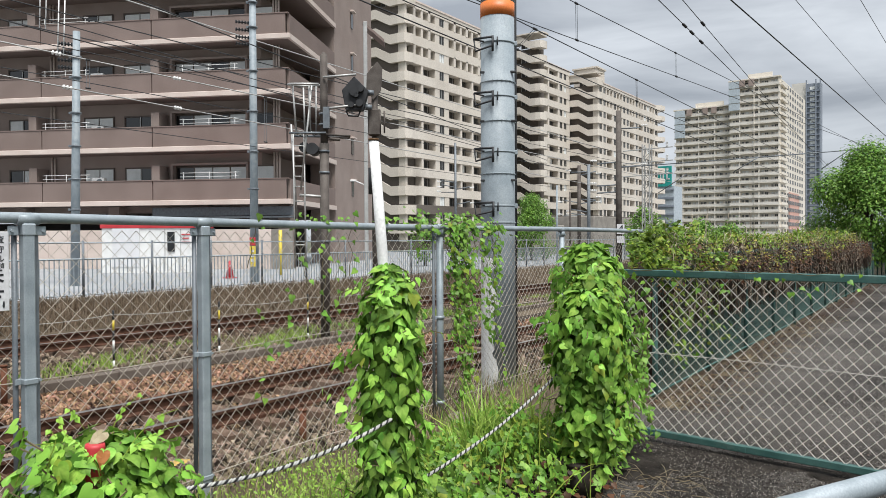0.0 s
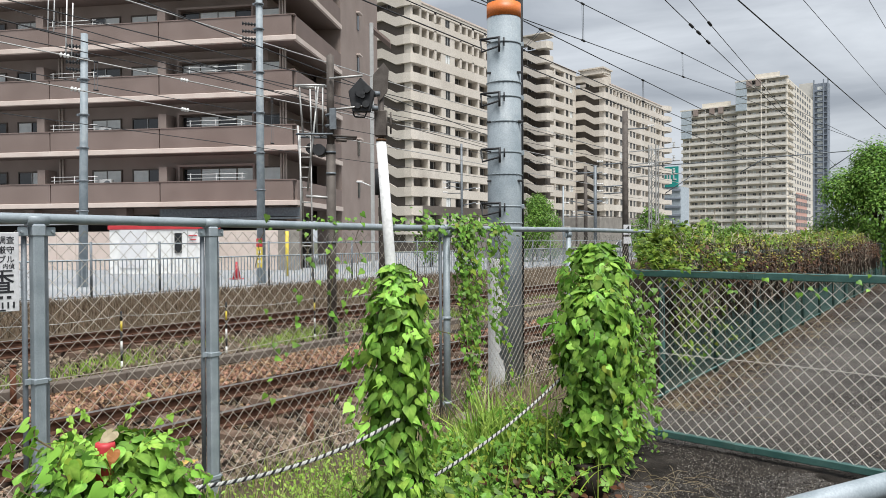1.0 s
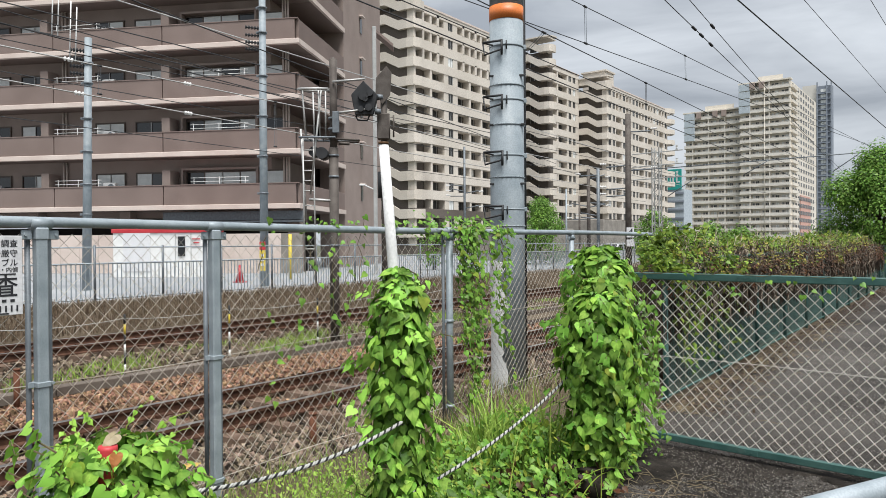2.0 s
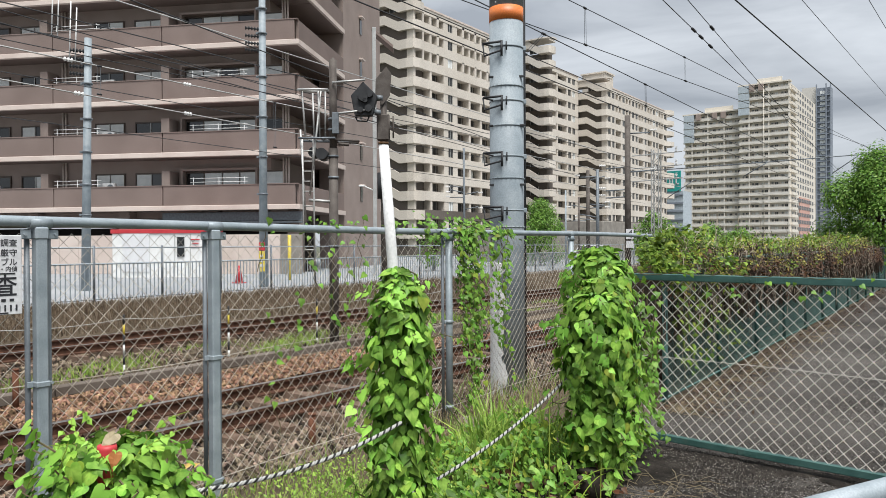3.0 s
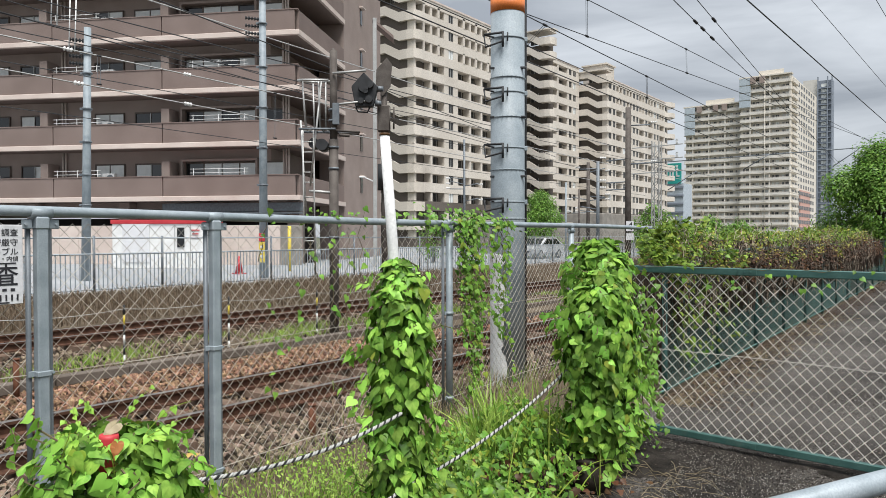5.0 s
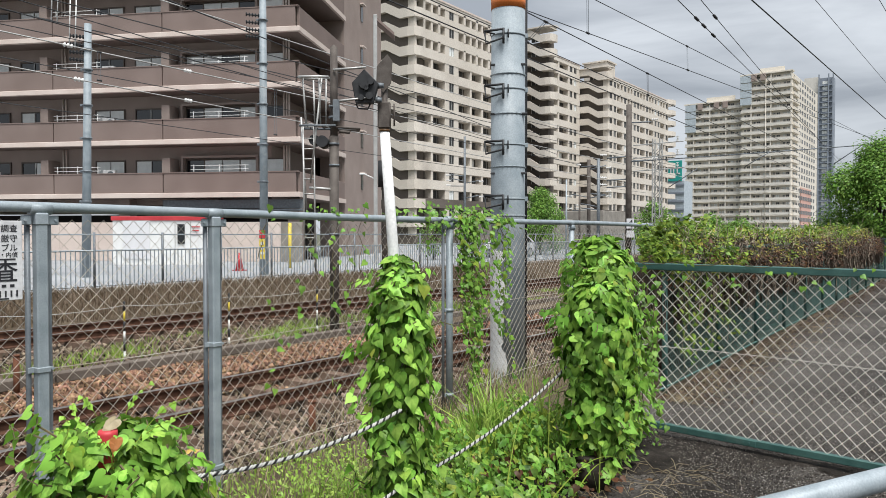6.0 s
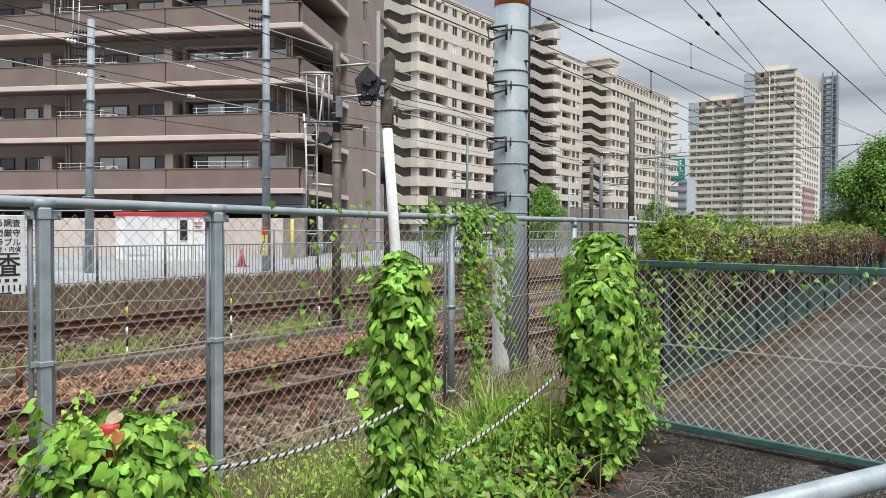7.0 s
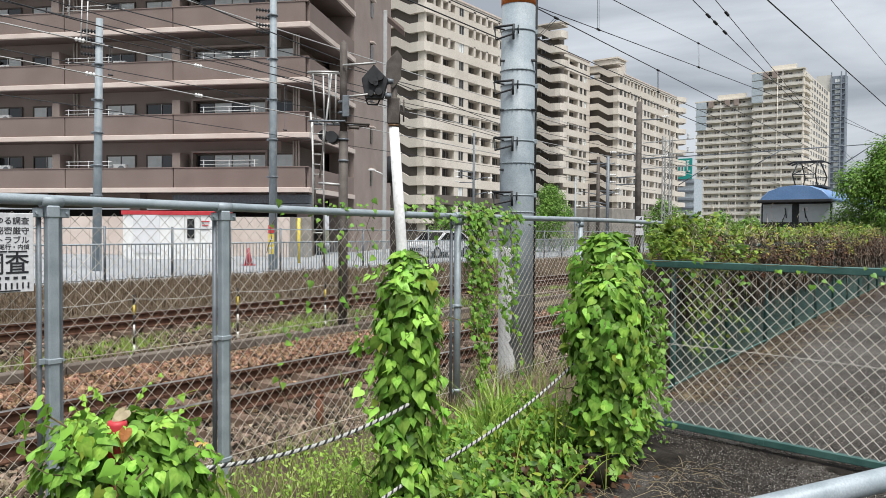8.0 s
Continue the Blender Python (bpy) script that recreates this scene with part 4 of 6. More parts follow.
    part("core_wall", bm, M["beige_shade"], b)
    for k in range(floors + 1):
        bm = bm_new()
        z = k * st
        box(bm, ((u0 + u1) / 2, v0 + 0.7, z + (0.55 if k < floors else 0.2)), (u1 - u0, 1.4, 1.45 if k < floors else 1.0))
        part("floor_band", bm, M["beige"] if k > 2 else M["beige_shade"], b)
    # piers and openings by bay: width of opening, width of pier
    u = u0
    cells = []
    while u < u1 - 1.0:
        for w, p in bays:
            if u + w + p > u1 + 0.3:
                break
            cells.append((u + p, u + p + w))
            u += w + p
        else:
            continue
        break
    edges = [u0] + [x for c in cells for x in c] + [u1]
    for a, c in zip(edges[::2], edges[1::2]):
        if c - a > 0.05:
            bm = bm_new()
            box(bm, ((a + c) / 2, v0 + 0.72, H / 2), (c - a, 1.3, H))
            part("pier", bm, M["beige"], b)
    for a, c in cells:
        for k in range(floors):
            small = k >= floors - top_small and c - a > 2.0
            z = k * st + 2.05
            if small:
                bm = bm_new()
                box(bm, ((a + c) / 2, v0 + 0.6, z), (0.55, 1.2, 1.7))
                part("mullion", bm, M["beige"], b)
            me = far_window(round((0.66 if c - a > 2 else 0.98) * (c - a), 1), 1.35 if c - a > 2 else 1.5, "glass_pale" if rng.random() < 0.08 else "glass_far")
            w = new("window", me)
            w.parent = b
            w.matrix_basis = pose((a + c) / 2 + rng.uniform(-0.1, 0.1), v0 + (0.22 if c - a < 2 else 1.36), z - 0.05)
    # parapet on the roof
    bm = bm_new()
    box(bm, ((u0 + u1) / 2, v0 + 0.35, H + 0.75), (u1 - u0 + 0.4, 0.9, 0.28))
    part("cornice", bm, M["ledge_pink"], b)
    # the open staircase of the near end
    if stack:
        s0, sv0, sv1, sfl = stack
        wdt = sv1 - sv0
        hi, lo = sv0 + 0.66 * wdt, sv0 + 0.31 * wdt
        half = st / 2
        plan = [(s0 - 0.2, sv1 + 1.2, half), (s0 - 0.2, hi, half), (s0 - 0.2, lo, 0), (s0 - 0.2, sv0 + 0.12 * wdt, 0), (s0 + 0.05, sv0 - 0.15, 0), (s0 + 0.6, sv0 - 0.5, 0), (s0 + 1.3, sv0 - 0.62, 0), (s0 + 2.2, sv0 - 0.5, 0)]
        # stair core coloured dark for the shade inside the open staircase
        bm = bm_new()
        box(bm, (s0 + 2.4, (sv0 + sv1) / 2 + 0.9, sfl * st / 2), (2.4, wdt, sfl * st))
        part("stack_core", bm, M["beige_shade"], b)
        for k in range(1, sfl + 1):
            z = k * st
            bm = bm_new()
            path_wall(bm, plan, z - 0.35, z + 1.1, 0.25)
            part("stair_parapet", bm, M["beige"], b)
            # landings and the flight between them
            bm = bm_new()
            box(bm, (s0 + 1.05, (sv0 - 0.4 + lo) / 2, z - 0.24), (2.2, lo - sv0 + 0.4, 0.2))
            box(bm, (s0 + 1.05, (sv1 + 1.2 + hi) / 2, z + half - 0.24), (2.2, sv1 + 1.2 - hi, 0.2))
            ring = []
            for x in (s0 - 0.05, s0 + 1.15):
                ring.append([bm.verts.new((x, y, z + q)) for y, q in ((lo, -0.34), (hi, half - 0.34), (hi, half - 0.14), (lo, -0.14))])
            for j in range(4):
                bm.faces.new((ring[0][j], ring[0][(j + 1) % 4], ring[1][(j + 1) % 4], ring[1][j]))
            bm.faces.new(ring[0][::-1])
            bm.faces.new(ring[1])
            part("stair_flight", bm, M["beige"], b)
            w = new("window", far_window(1.8, 1.7, "glass_far"))
            w.parent = b
            w.matrix_basis = pose(s0 + 1.18, (sv0 + sv1) / 2 + 0.4, z + 1.0, 0, 0, -90)
        bm = bm_new()
        path_wall(bm, [(x, y) for x, y, q in plan], sfl * st + 2.5, sfl * st + 2.75, 0.8)
        box(bm, (s0 + 2.0, (sv0 + sv1) / 2 + 0.6, sfl * st + 2.62), (3.6, wdt + 0.8, 0.22))
        part("stack_roof", bm, M["beige"], b)
    return b


def beige_blocks():
    bays = [(3.6, 0.5), (3.2, 0.5), (1.3, 1.2), (3.4, 1.3), (3.0, 0.5)]
    beige_block(86.4, 119, 68.3, 82, 13, bays, (86.2, 68.5, 76.5, 14), 3, 1, "beige apartment slab with recessed balconies and an open end staircase")
    beige_block(131, 158, 75.2, 88, 14, [(4.4, 0.6), (1.4, 0.8), (1.4, 0.8), (1.4, 0.8), (3.4, 1.0)], (130.4, 68.7, 75.5, 14), 0, 2, "beige apartment block with an open staircase at its end")
    b = beige_block(158.8, 200, 68.3, 82, 13, [(1.4, 0.9), (1.4, 0.9), (3.4, 0.6), (1.4, 0.9), (3.2, 0.7)], (158.4, 68.5, 75.5, 13), 2, 3, "long beige apartment block with rows of small windows")
    bm = bm_new()
    box(bm, (166.5, 74, 40.3), (5, 6, 5.4), 0, 0.1)
    box(bm, (166.5, 74, 43.1), (5.6, 6.6, 0.35))
    part("roof_house", bm, M["beige"], b)
    for k in range(1, 14):
        bm = bm_new()
        path_wall(bm, [(198, 68.4), (199.5, 67.2), (201.5, 66.9), (203.2, 68.2), (203.4, 71)], k * 2.9 - 0.3, k * 2.9 + 0.95, 0.25)
        part("end_balcony", bm, M["beige"], b)


# ---- distant towers ----
def tower(u0, u1, v0, v1, floors, label, body, front_cols, side_cols, low=0, glassy=0):
    b = thing("tower_block", label, "building", group="distant towers")
    st = 2.9
    H = floors * st
    bm = bm_new()
    box(bm, ((u0 + u1) / 2 + 0.45, (v0 + v1) / 2, H / 2), (u1 - u0 - 0.9, v1 - v0, H))
    part("wall", bm, M[body], b)
    w = v1 - v0
    step = w / front_cols
    for k in range(floors):
        z = k * st
        bm = bm_new()
        box(bm, (u0 + 0.3, (v0 + v1) / 2, z + 0.1), (2.2, w + 0.8, 0.28))
        part("ledge", bm, M["cream"], b)
        bm = bm_new()
        box(bm, (u0 - 0.6, (v0 + v1) / 2, z + 0.72), (0.14, w + 0.3, 0.8))
        part("balustrade", bm, M["glass_blue"] if k >= floors - glassy else M["pale_rail"], b)
        bm = bm_new()
        box(bm, (u0 - 0.62, (v0 + v1) / 2, z + 1.28), (0.1, w + 0.3, 0.1))
        part("top_rail", bm, M["cream"], b)
        for i in range(front_cols):
            for side, wide in ((0.3, 0.34), (0.7, 0.2)):
                me = far_window(round(step * wide, 1), 1.8, "glass_pale" if (i * 7 + k * 3 + int(side * 10)) % 5 < 2 else "glass_far")
                o = new("window", me)
                o.parent = b
                o.matrix_basis = pose(u0 + 0.86, v0 + step * (i + side), z + 1.3, 0, 0, -90)
        for i in range(side_cols):
            o = new("window", far_window(2.6, 1.5, "glass"))
            o.parent = b
            o.matrix_basis = pose(u0 + 6 + i * (u1 - u0 - 8) / side_cols, v0 - 0.04, z + 1.5)
    for i in range(front_cols + 1):
        if i % 2 == 0:
            bm = bm_new()
            box(bm, (u0 + 0.4, v0 + step * i, H / 2), (1.9, 0.5, H))
            part("pier", bm, M[body], b)
    if side_cols:
        for k in range(floors):
            bm = bm_new()
            box(bm, (u0 + 6.5, v0 - 0.5, k * st + 0.6), (11, 1.0, 1.1))
            part("side_balcony", bm, M["cream"], b)
        bm = bm_new()
        box(bm, (u0 + 30, v0 - 0.25, low * st / 2), (u1 - u0 - 36, 0.4, low * st))
        part("base_cladding", bm, M["salmon"], b, "salmon tiled lower storeys")
        for i in range(8):
            for k in range(low):
                o = new("window", far_window(2.6, 1.5, "glass"))
                o.parent = b
                o.matrix_basis = pose(u0 + 16 + i * 3.8, v0 - 0.5, k * st + 1.5)
    bm = bm_new()
    box(bm, (u0 + 0.8, (v0 + v1) / 2, H + 0.3), (3.4, w + 1.2, 0.5))
    box(bm, (u0 + 1.6, (v0 + v1) / 2 - w * 0.1, H + 1.6), (0.4, w * 0.5, 2.2))
    part("roof_edge", bm, M["cream"], b)
    return b


def distance():
    big = tower(303, 361, 56.1, 74.1, 22, "tall cream tower with balconies and salmon base", "cream", 5, 9, 7, 0)
    wing = tower(306, 340, 74.4, 97.0, 19, "cream tower wing with long balconies", "cream", 7, 0, 0, 0)
    # brown panels under the roofs and glazed corners of the upper storeys
    for b, u, top, cols in ((big, 302.1, 63.8, (66.0, 69.4)), (wing, 305.1, 55.1, (81.0, 84.5, 91.0))):
        for y in cols:
            bm = bm_new()
            box(bm, (u - 0.3, y, top - 1.2), (0.5, 2.0, 2.6), 0, 0.05)
            part("top_panel", bm, M["tile_brown"], b, "brown panel under the roof")
    for b, u, y, top in ((big, 301.9, 72.4, 63.8), (wing, 304.9, 94.9, 55.1)):
        for k in range(4):
            bm = bm_new()
            box(bm, (u + 0.5, y, top - 1.45 - 2.9 * k), (1.2, 4.2, 2.6), 0, 0.05)
            part("corner_glazing", bm, M["glass_blue"], b, "glazed balcony corner")
    bm = bm_new()
    tube(bm, [(301.9, 65.0, 0), (301.9, 65.0, 63.0)], 0.11, 8)
    part("downpipe", bm, M["cream"], big)
    b = thing("grey_tower", "slender blue-grey framed tower with white balconies behind the cream one", "building")
    bm = bm_new()
    box(bm, (453, 65.6, 44), (6, 7.2, 88))
    part("wall", bm, M["tower_grey"], b)
    bm = bm_new()
    box(bm, (455, 73.0, 44.5), (9, 7.6, 89))
    part("side_wing", bm, M["pale_rail"], b, "plain pale side wing")
    me = far_window(2.6, 1.7, "glass_pale")
    for k in range(28):
        o = new("window", me)
        o.parent = b
        o.matrix_basis = pose(449.9, 66.2, 3 + k * 3.05, 0, 0, -90)
        bm = bm_new()
        box(bm, (449.4, 65.6, 1.3 + k * 3.05), (1.2, 7.0, 0.45))
        part("balcony", bm, M["tower_grey"], b)
    for y in (62.1, 64.3, 69.1):
        bm = bm_new()
        box(bm, (449.0, y, 45), (0.7, 0.6, 90))
        part("pier", bm, M["tower_grey"], b)
    b = thing("glass_office", "small glazed office with a teal rooftop banner", "building")
    bm = bm_new()
    box(bm, (215, 70, 8.5), (8, 5.2, 17))
    part("wall", bm, M["glass_blue"], b)
    for k in range(7):
        bm = bm_new()
        box(bm, (210.9, 70, 1.5 + k * 2.4), (0.4, 5.4, 0.5))
        part("band", bm, M["tower_grey"], b)
    bm = bm_new()
    box(bm, (211, 70, 19.9), (0.4, 4.0, 6.0), 0, 0.03)
    s = part("banner", bm, M["teal"], b, "teal advertising banner")
    bm = bm_new()
    for y, z, w, h in ((61.4, 18.9, 0.35, 2.2), (60.7, 19.6, 0.9, 0.4), (60.6, 18.6, 0.4, 1.5), (59.5, 18.9, 0.35, 2.2), (59.1, 19.7, 0.8, 0.4), (59.1, 18.0, 0.8, 0.4)):
        box(bm, (210.75, y + 9.8, z + 1.1), (0.1, w, h))
    part("lettering", bm, M["paper"], s)


# ---- street beyond the tracks ----
def street():
    bm = bm_new()
    box(bm, (60, 18.75, -0.12), (180, 0.3, 0.36), 0, 0.02)
    single("kerb_wall", bm, M["concrete"], "weathered concrete edge along the street", "kerb", kind="structure")
    bm = bm_new()
    for i in range(120):
        u = -20 + i * 1.0
        v = 9.46
        box(bm, (u, v, -0.335), (0.985, 0.18, 0.13), 0, 0.012)
    single("cable_trough", bm, M["trough"], "concrete cable trough beside the track", "trough", kind="stuff")
    f = thing("street_railing", "grey steel picket railing along the street", "railing")
    posts = bm_new()
    tube(posts, [(0, 0, 0), (0, 0, 1.5)], 0.035, 8)
    posts = mesh_of("post", posts, M["galv_dull"])
    pick = bm_new()
    box(pick, (0, 0, 0.56), (0.022, 0.022, 0.95))
    pick = mesh_of("picket", pick, M["galv"])
    for i in range(34):
        o = new("post", posts)
        o.parent = f
        o.matrix_basis = pose(-6 + i * 2.0, 18.72, 0.05)
    for h, r in ((1.49, 0.02), (1.06, 0.024), (0.12, 0.02)):
        bm = bm_new()
        tube(bm, [(-8, 18.72, h), (62, 18.72, h)], r, 6)
        part("rail", bm, M["galv"], f)
    for i in range(280):
        o = new("picket", pick)
        o.parent = f
        o.matrix_basis = pose(3 + i * 0.125, 18.72, 0.05)
    bm = bm_new()
    for i in range(200):
        box(bm, (38.0 + i * 0.125, 18.72, 0.61), (0.022, 0.022, 0.95))
    for i in range(70):
        box(bm, (-5.8 + i * 0.125, 18.72, 0.61), (0.022, 0.022, 0.95))
    part("distant_pickets", bm, M["galv"], f, "", "stuff")
    # site hoarding of plain panels
    h = thing("site_hoarding", "plain pinkish grey hoarding panels along the site", "hoarding")
    d = Vector((-0.453, 0.891, 0))
    o0 = Vector((26.6, 29.5, 0))
    for i in range(26):
        bm = bm_new()
        c = o0 + d * (i * 1.2)
        box(bm, (c.x, c.y, 1.08), (1.19, 0.06, 2.15), 116.95, 0.008)
        part("panel", bm, M["ledge_pink"] if i % 7 else M["concrete"], h)
    # white site hut
    hm = Matrix.Translation((20.1, 31.6, 0)) @ Matrix.Rotation(radians(-53), 4, "Z")
    h = thing("site_hut", "white prefabricated site hut with red roof edge", "hut", hm)
    bm = bm_new()
    box(bm, (0, 1.3, 1.1), (4.5, 2.6, 2.2), 0, 0.02)
    part("wall", bm, M["white"], h)
    bm = bm_new()
    box(bm, (0, 1.3, 2.25), (4.62, 2.72, 0.2), 0, 0.02)
    part("roof_edge", bm, M["red"], h, "bright red roof edge")
    for x in (-0.8, 0.75, 1.5):
        bm = bm_new()
        box(bm, (x, -0.015, 1.1), (0.03, 0.03, 2.0))
        part("panel_joint", bm, M["alu"], h)
    bm = bm_new()
    box(bm, (-1.1, -0.02, 1.25), (1.3, 0.05, 1.9), 0, 0.01)
    part("shutter", bm, M["paper"], h, "white roller shutter")
    bm = bm_new()
    box(bm, (1.05, -0.03, 1.5), (0.34, 0.06, 0.95), 0, 0.01)
    part("door_window", bm, M["glass"], h)
    bm = bm_new()
    for r in range(3):
        box(bm, (1.75, -0.03, 1.85 - r * 0.18), (0.4 - 0.1 * (r == 1), 0.02, 0.05))
    part("lettering", bm, M["red"], h, "rows of small red lettering")
    # signs on the second utility pole
    s = thing("pole_sign", "yellow and red warning plates on the utility pole", "sign")
    c = Vector((17.6, 21.1, 0))
    for z, hh, m_ in ((1.5, 0.3, "red"), (0.95, 0.75, "yellow")):
        bm = bm_new()
        box(bm, (c.x, c.y, z), (0.22, 0.04, hh), -53, 0.005)
        part("plate", bm, M[m_], s)
    for z in (1.15, 0.98, 0.8):
        bm = bm_new()
        box(bm, (c.x - 0.03, c.y - 0.025, z), (0.11, 0.012, 0.09), -53)
        part("lettering", bm, M["paper"], s)
    # striped barrier post and traffic cones
    s = thing("barrier_post", "yellow plastic barrier post beside the hoarding", "post")
    bm = bm_new()
    tube(bm, [(21.9, 24.4, 0), (21.9, 24.4, 2.0)], 0.08, 10)
    part("tube", bm, M["yellow"], s)
    for u, v in ((19.0, 24.2),):
        s = thing("traffic_cone", "red plastic traffic cone on the street", "cone", group="traffic cones")
        bm = bm_new()
        tube(bm, [(u, v, 0.03), (u, v, 0.72)], 0.17, 12, 0.04)
        part("cone", bm, M["red"], s)
        bm = bm_new()
        box(bm, (u, v, 0.02), (0.42, 0.42, 0.04), 0, 0.01)
        part("foot", bm, M["red"], s)
    # slim pale column beside the end of the brown building, with a street lamp on it
    s = thing("pale_street_pole", "tall pale grey column with a small street lamp", "street lamp")
    q = Vector((27.74, 24.5, 0))
    bm = bm_new()
    box(bm, q + Vector((0, 0, 6.3)), (0.2, 0.2, 12.6), -48, 0.02)
    part("shaft", bm, M["alu"], s)
    bm = bm_new()
    tube(bm, [q + Vector((0, 0, 4.3)), q + Vector((-0.35, 0.45, 4.55))], 0.03, 6)
    box(bm, q + Vector((-0.42, 0.52, 4.56)), (0.3, 0.16, 0.08), -50, 0.02)
    part("lamp_head", bm, M["white"], s)
    bm = bm_new()
    prism(bm, [q + Vector((-0.1, 0.1, 12.65)), q + Vector((0.62, -0.72, 11.75)), q + Vector((0.62, -0.72, 11.6)), q + Vector((-0.1, 0.1, 12.5))], (0, 0, 0), (0.9, 0.7, 0))
    part("sloping_roof", bm, M["panel_brown"], s, "brown sloping stair roof")
    for i, (u, v, hh, w) in enumerate(((62, 36, 3.0, 14), (78, 34, 4.0, 12))):
        s = thing("low_shed", "low grey street-side shed roof", "shed")
        bm = bm_new()
        box(bm, (u, v, hh / 2), (w, 5, hh), 0, 0.05)
        part("wall", bm, M["concrete"], s)


brown_building()
beige_blocks()
distance()
street()


# ---- vegetation ----
def leaf_outline(rng, heart=True):
    """Half outline of a leaf that hangs from its base at the origin, tip down."""
    k = rng.uniform(0.9, 1.1)
    if heart:
        half = [(0.05, 0.13), (0.2 * k, 0.22), (0.38 * k, 0.16), (0.49 * k, -0.02), (0.45 * k, -0.24), (0.29 * k, -0.5), (0.11, -0.78)]
    else:
        half = [(0.10, 0.0), (0.24 * k, -0.25), (0.22 * k, -0.6)]
    fold = rng.uniform(0.02, 0.3)
    droop = rng.uniform(-0.02, 0.26)
    spine = [(0.0, 0.02), (0.0, -0.28), (0.0, -0.6), (0.0, -1.06)]
    v, f = [], []

    def add(x, y):
        v.append((x, y, -abs(x) * fold - droop * y * y + 0.03 * math.sin(9 * y + 5 * x)))
        return len(v) - 1

    s = [add(*p) for p in spine]
    for side in (-1, 1):
        h = [add(side * x, y) for x, y in half]
        m = len(h)
        at_ = [int(i * 3 / m) for i in range(m)]
        tri = []
        for i in range(m - 1):
            tri.append((s[at_[i]], h[i], h[i + 1]))
            if at_[i + 1] > at_[i]:
                tri.append((s[at_[i]], h[i + 1], s[at_[i + 1]]))
        tri.append((s[at_[-1]], h[-1], s[3]))
        f += [t_ if side < 0 else t_[::-1] for t_ in tri]
    return v, f


rngL = random.Random(11)
HEARTS = [leaf_outline(rngL) for _ in range(7)]
OVALS = [leaf_outline(rngL, False) for _ in range(5)]


def leaf_matrix(p, out, size, rng, tilt=(0.2, 0.8), spin=0.6):
    """A leaf at p that faces out and somewhat up, its tip hanging down."""
    out = Vector(out)
    n = (out.normalized() + Vector((0, 0, rng.uniform(*tilt))) + Vector((rng.uniform(-1, 1), rng.uniform(-1, 1), rng.uniform(-0.5, 0.5))) * rng.choice((0.3, 0.5, 0.95))).normalized()
    down = Vector((rng.uniform(-spin, spin), rng.uniform(-spin, spin), -1))
    y = -(down - n * down.dot(n)).normalized()
    x = y.cross(n)
    m = Matrix((x, y, n)).transposed().to_4x4()
    return Matrix.Translation(p) @ m @ Matrix.Scale(size, 4)


def leaf_cloud(name, items, shapes, material, parent=None, label="", category=""):
    verts, faces = [], []
    for i, m in enumerate(items):
        v, f = shapes[i % len(shapes)]
        b = len(verts)
        verts += [tuple(m @ Vector(p)) for p in v]
        faces += [tuple(b + j for j in q) for q in f]
    me = bpy.data.meshes.new(name)
    me.from_pydata(verts, [], faces)
    me.materials.append(material)
    me.shade_smooth()
    ob = new(name, me)
    if parent is not None:
        ob.parent = parent
    tagged(ob, label, category, kind="stuff")
    return ob


LEAF_ME = []
for hv, hf in HEARTS:
    lme = bpy.data.meshes.new("leaf")
    lme.from_pydata(hv, [], hf)
    lme.materials.append(M["leaf"])
    lme.shade_smooth()
    LEAF_ME.append(lme)


def single_leaves(items, parent):
    for i, m in enumerate(items):
        o = new("leaf", LEAF_ME[i % len(LEAF_ME)])
        o.parent = parent
        o.matrix_basis = m


def stems(name, paths, r, material, parent, label=""):
    bm = bm_new()
    for p in paths:
        tube(bm, p, r, 4, r * 0.6)
    return part(name, bm, material, parent, label, "stuff")


def column_vine(u, v, radius, height, n_single, n_fill, seed, label, wide=1.0, lean=(0, 0), size=(0.075, 0.125), low=0.0, up0=0.55, rough=0.45):
    """A climbing vine that has wrapped a post: leaves overlap like shingles round an uneven column."""
    rng = random.Random(seed)
    t = thing("climbing_vine", label, "vine", group="vines on stakes")

    def place(deep):
        h = low + (height - low) * rng.random() ** 0.9
        a = rng.uniform(0, 2 * math.pi)
        k = h / height
        r = radius(k) * (1 + rough * noise.noise((math.cos(a) * 1.6 + seed, math.sin(a) * 1.6, h * 3.2)) + 0.6 * rough * noise.noise((math.cos(a) * 4 + seed, math.sin(a) * 4, h * 9)))
        r *= deep
        x, y = u + lean[0] * k + r * math.cos(a), v + lean[1] * k + r * math.sin(a)
        up = up0 + (1.3 if k > 0.88 else 0)
        return Vector((x, y, h)), Vector((math.cos(a), math.sin(a), 0)), up

    singles, fills = [], []
    toward = Vector((-u, -v, 0)).normalized()
    while len(singles) < n_single:
        p, o, up = place(rng.uniform(0.82, 1.16))
        if o.dot(toward) > -0.25:
            singles.append(leaf_matrix(p, o, rng.uniform(*size), rng, (-0.1, up + 0.35), 0.8))
    # inner leaves are coloured darker to paint shade behind the outer ones
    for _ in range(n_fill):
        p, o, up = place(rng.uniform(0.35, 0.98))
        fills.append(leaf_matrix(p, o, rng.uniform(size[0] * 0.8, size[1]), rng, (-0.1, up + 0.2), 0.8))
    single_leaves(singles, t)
    leaf_cloud("foliage", fills, HEARTS, M["leaf_dark"], t)
    yel = []
    for _ in range(max(6, n_fill // 50)):
        p, o, up = place(rng.uniform(0.98, 1.08))
        yel.append(leaf_matrix(p, o, rng.uniform(*size) * 0.9, rng))
    leaf_cloud("yellow_foliage", yel, HEARTS, M["leaf_yellow"], t)
    paths = []
    for i in range(9):
        a = rng.uniform(0, 6.28)
        p = []
        for j in range(14):
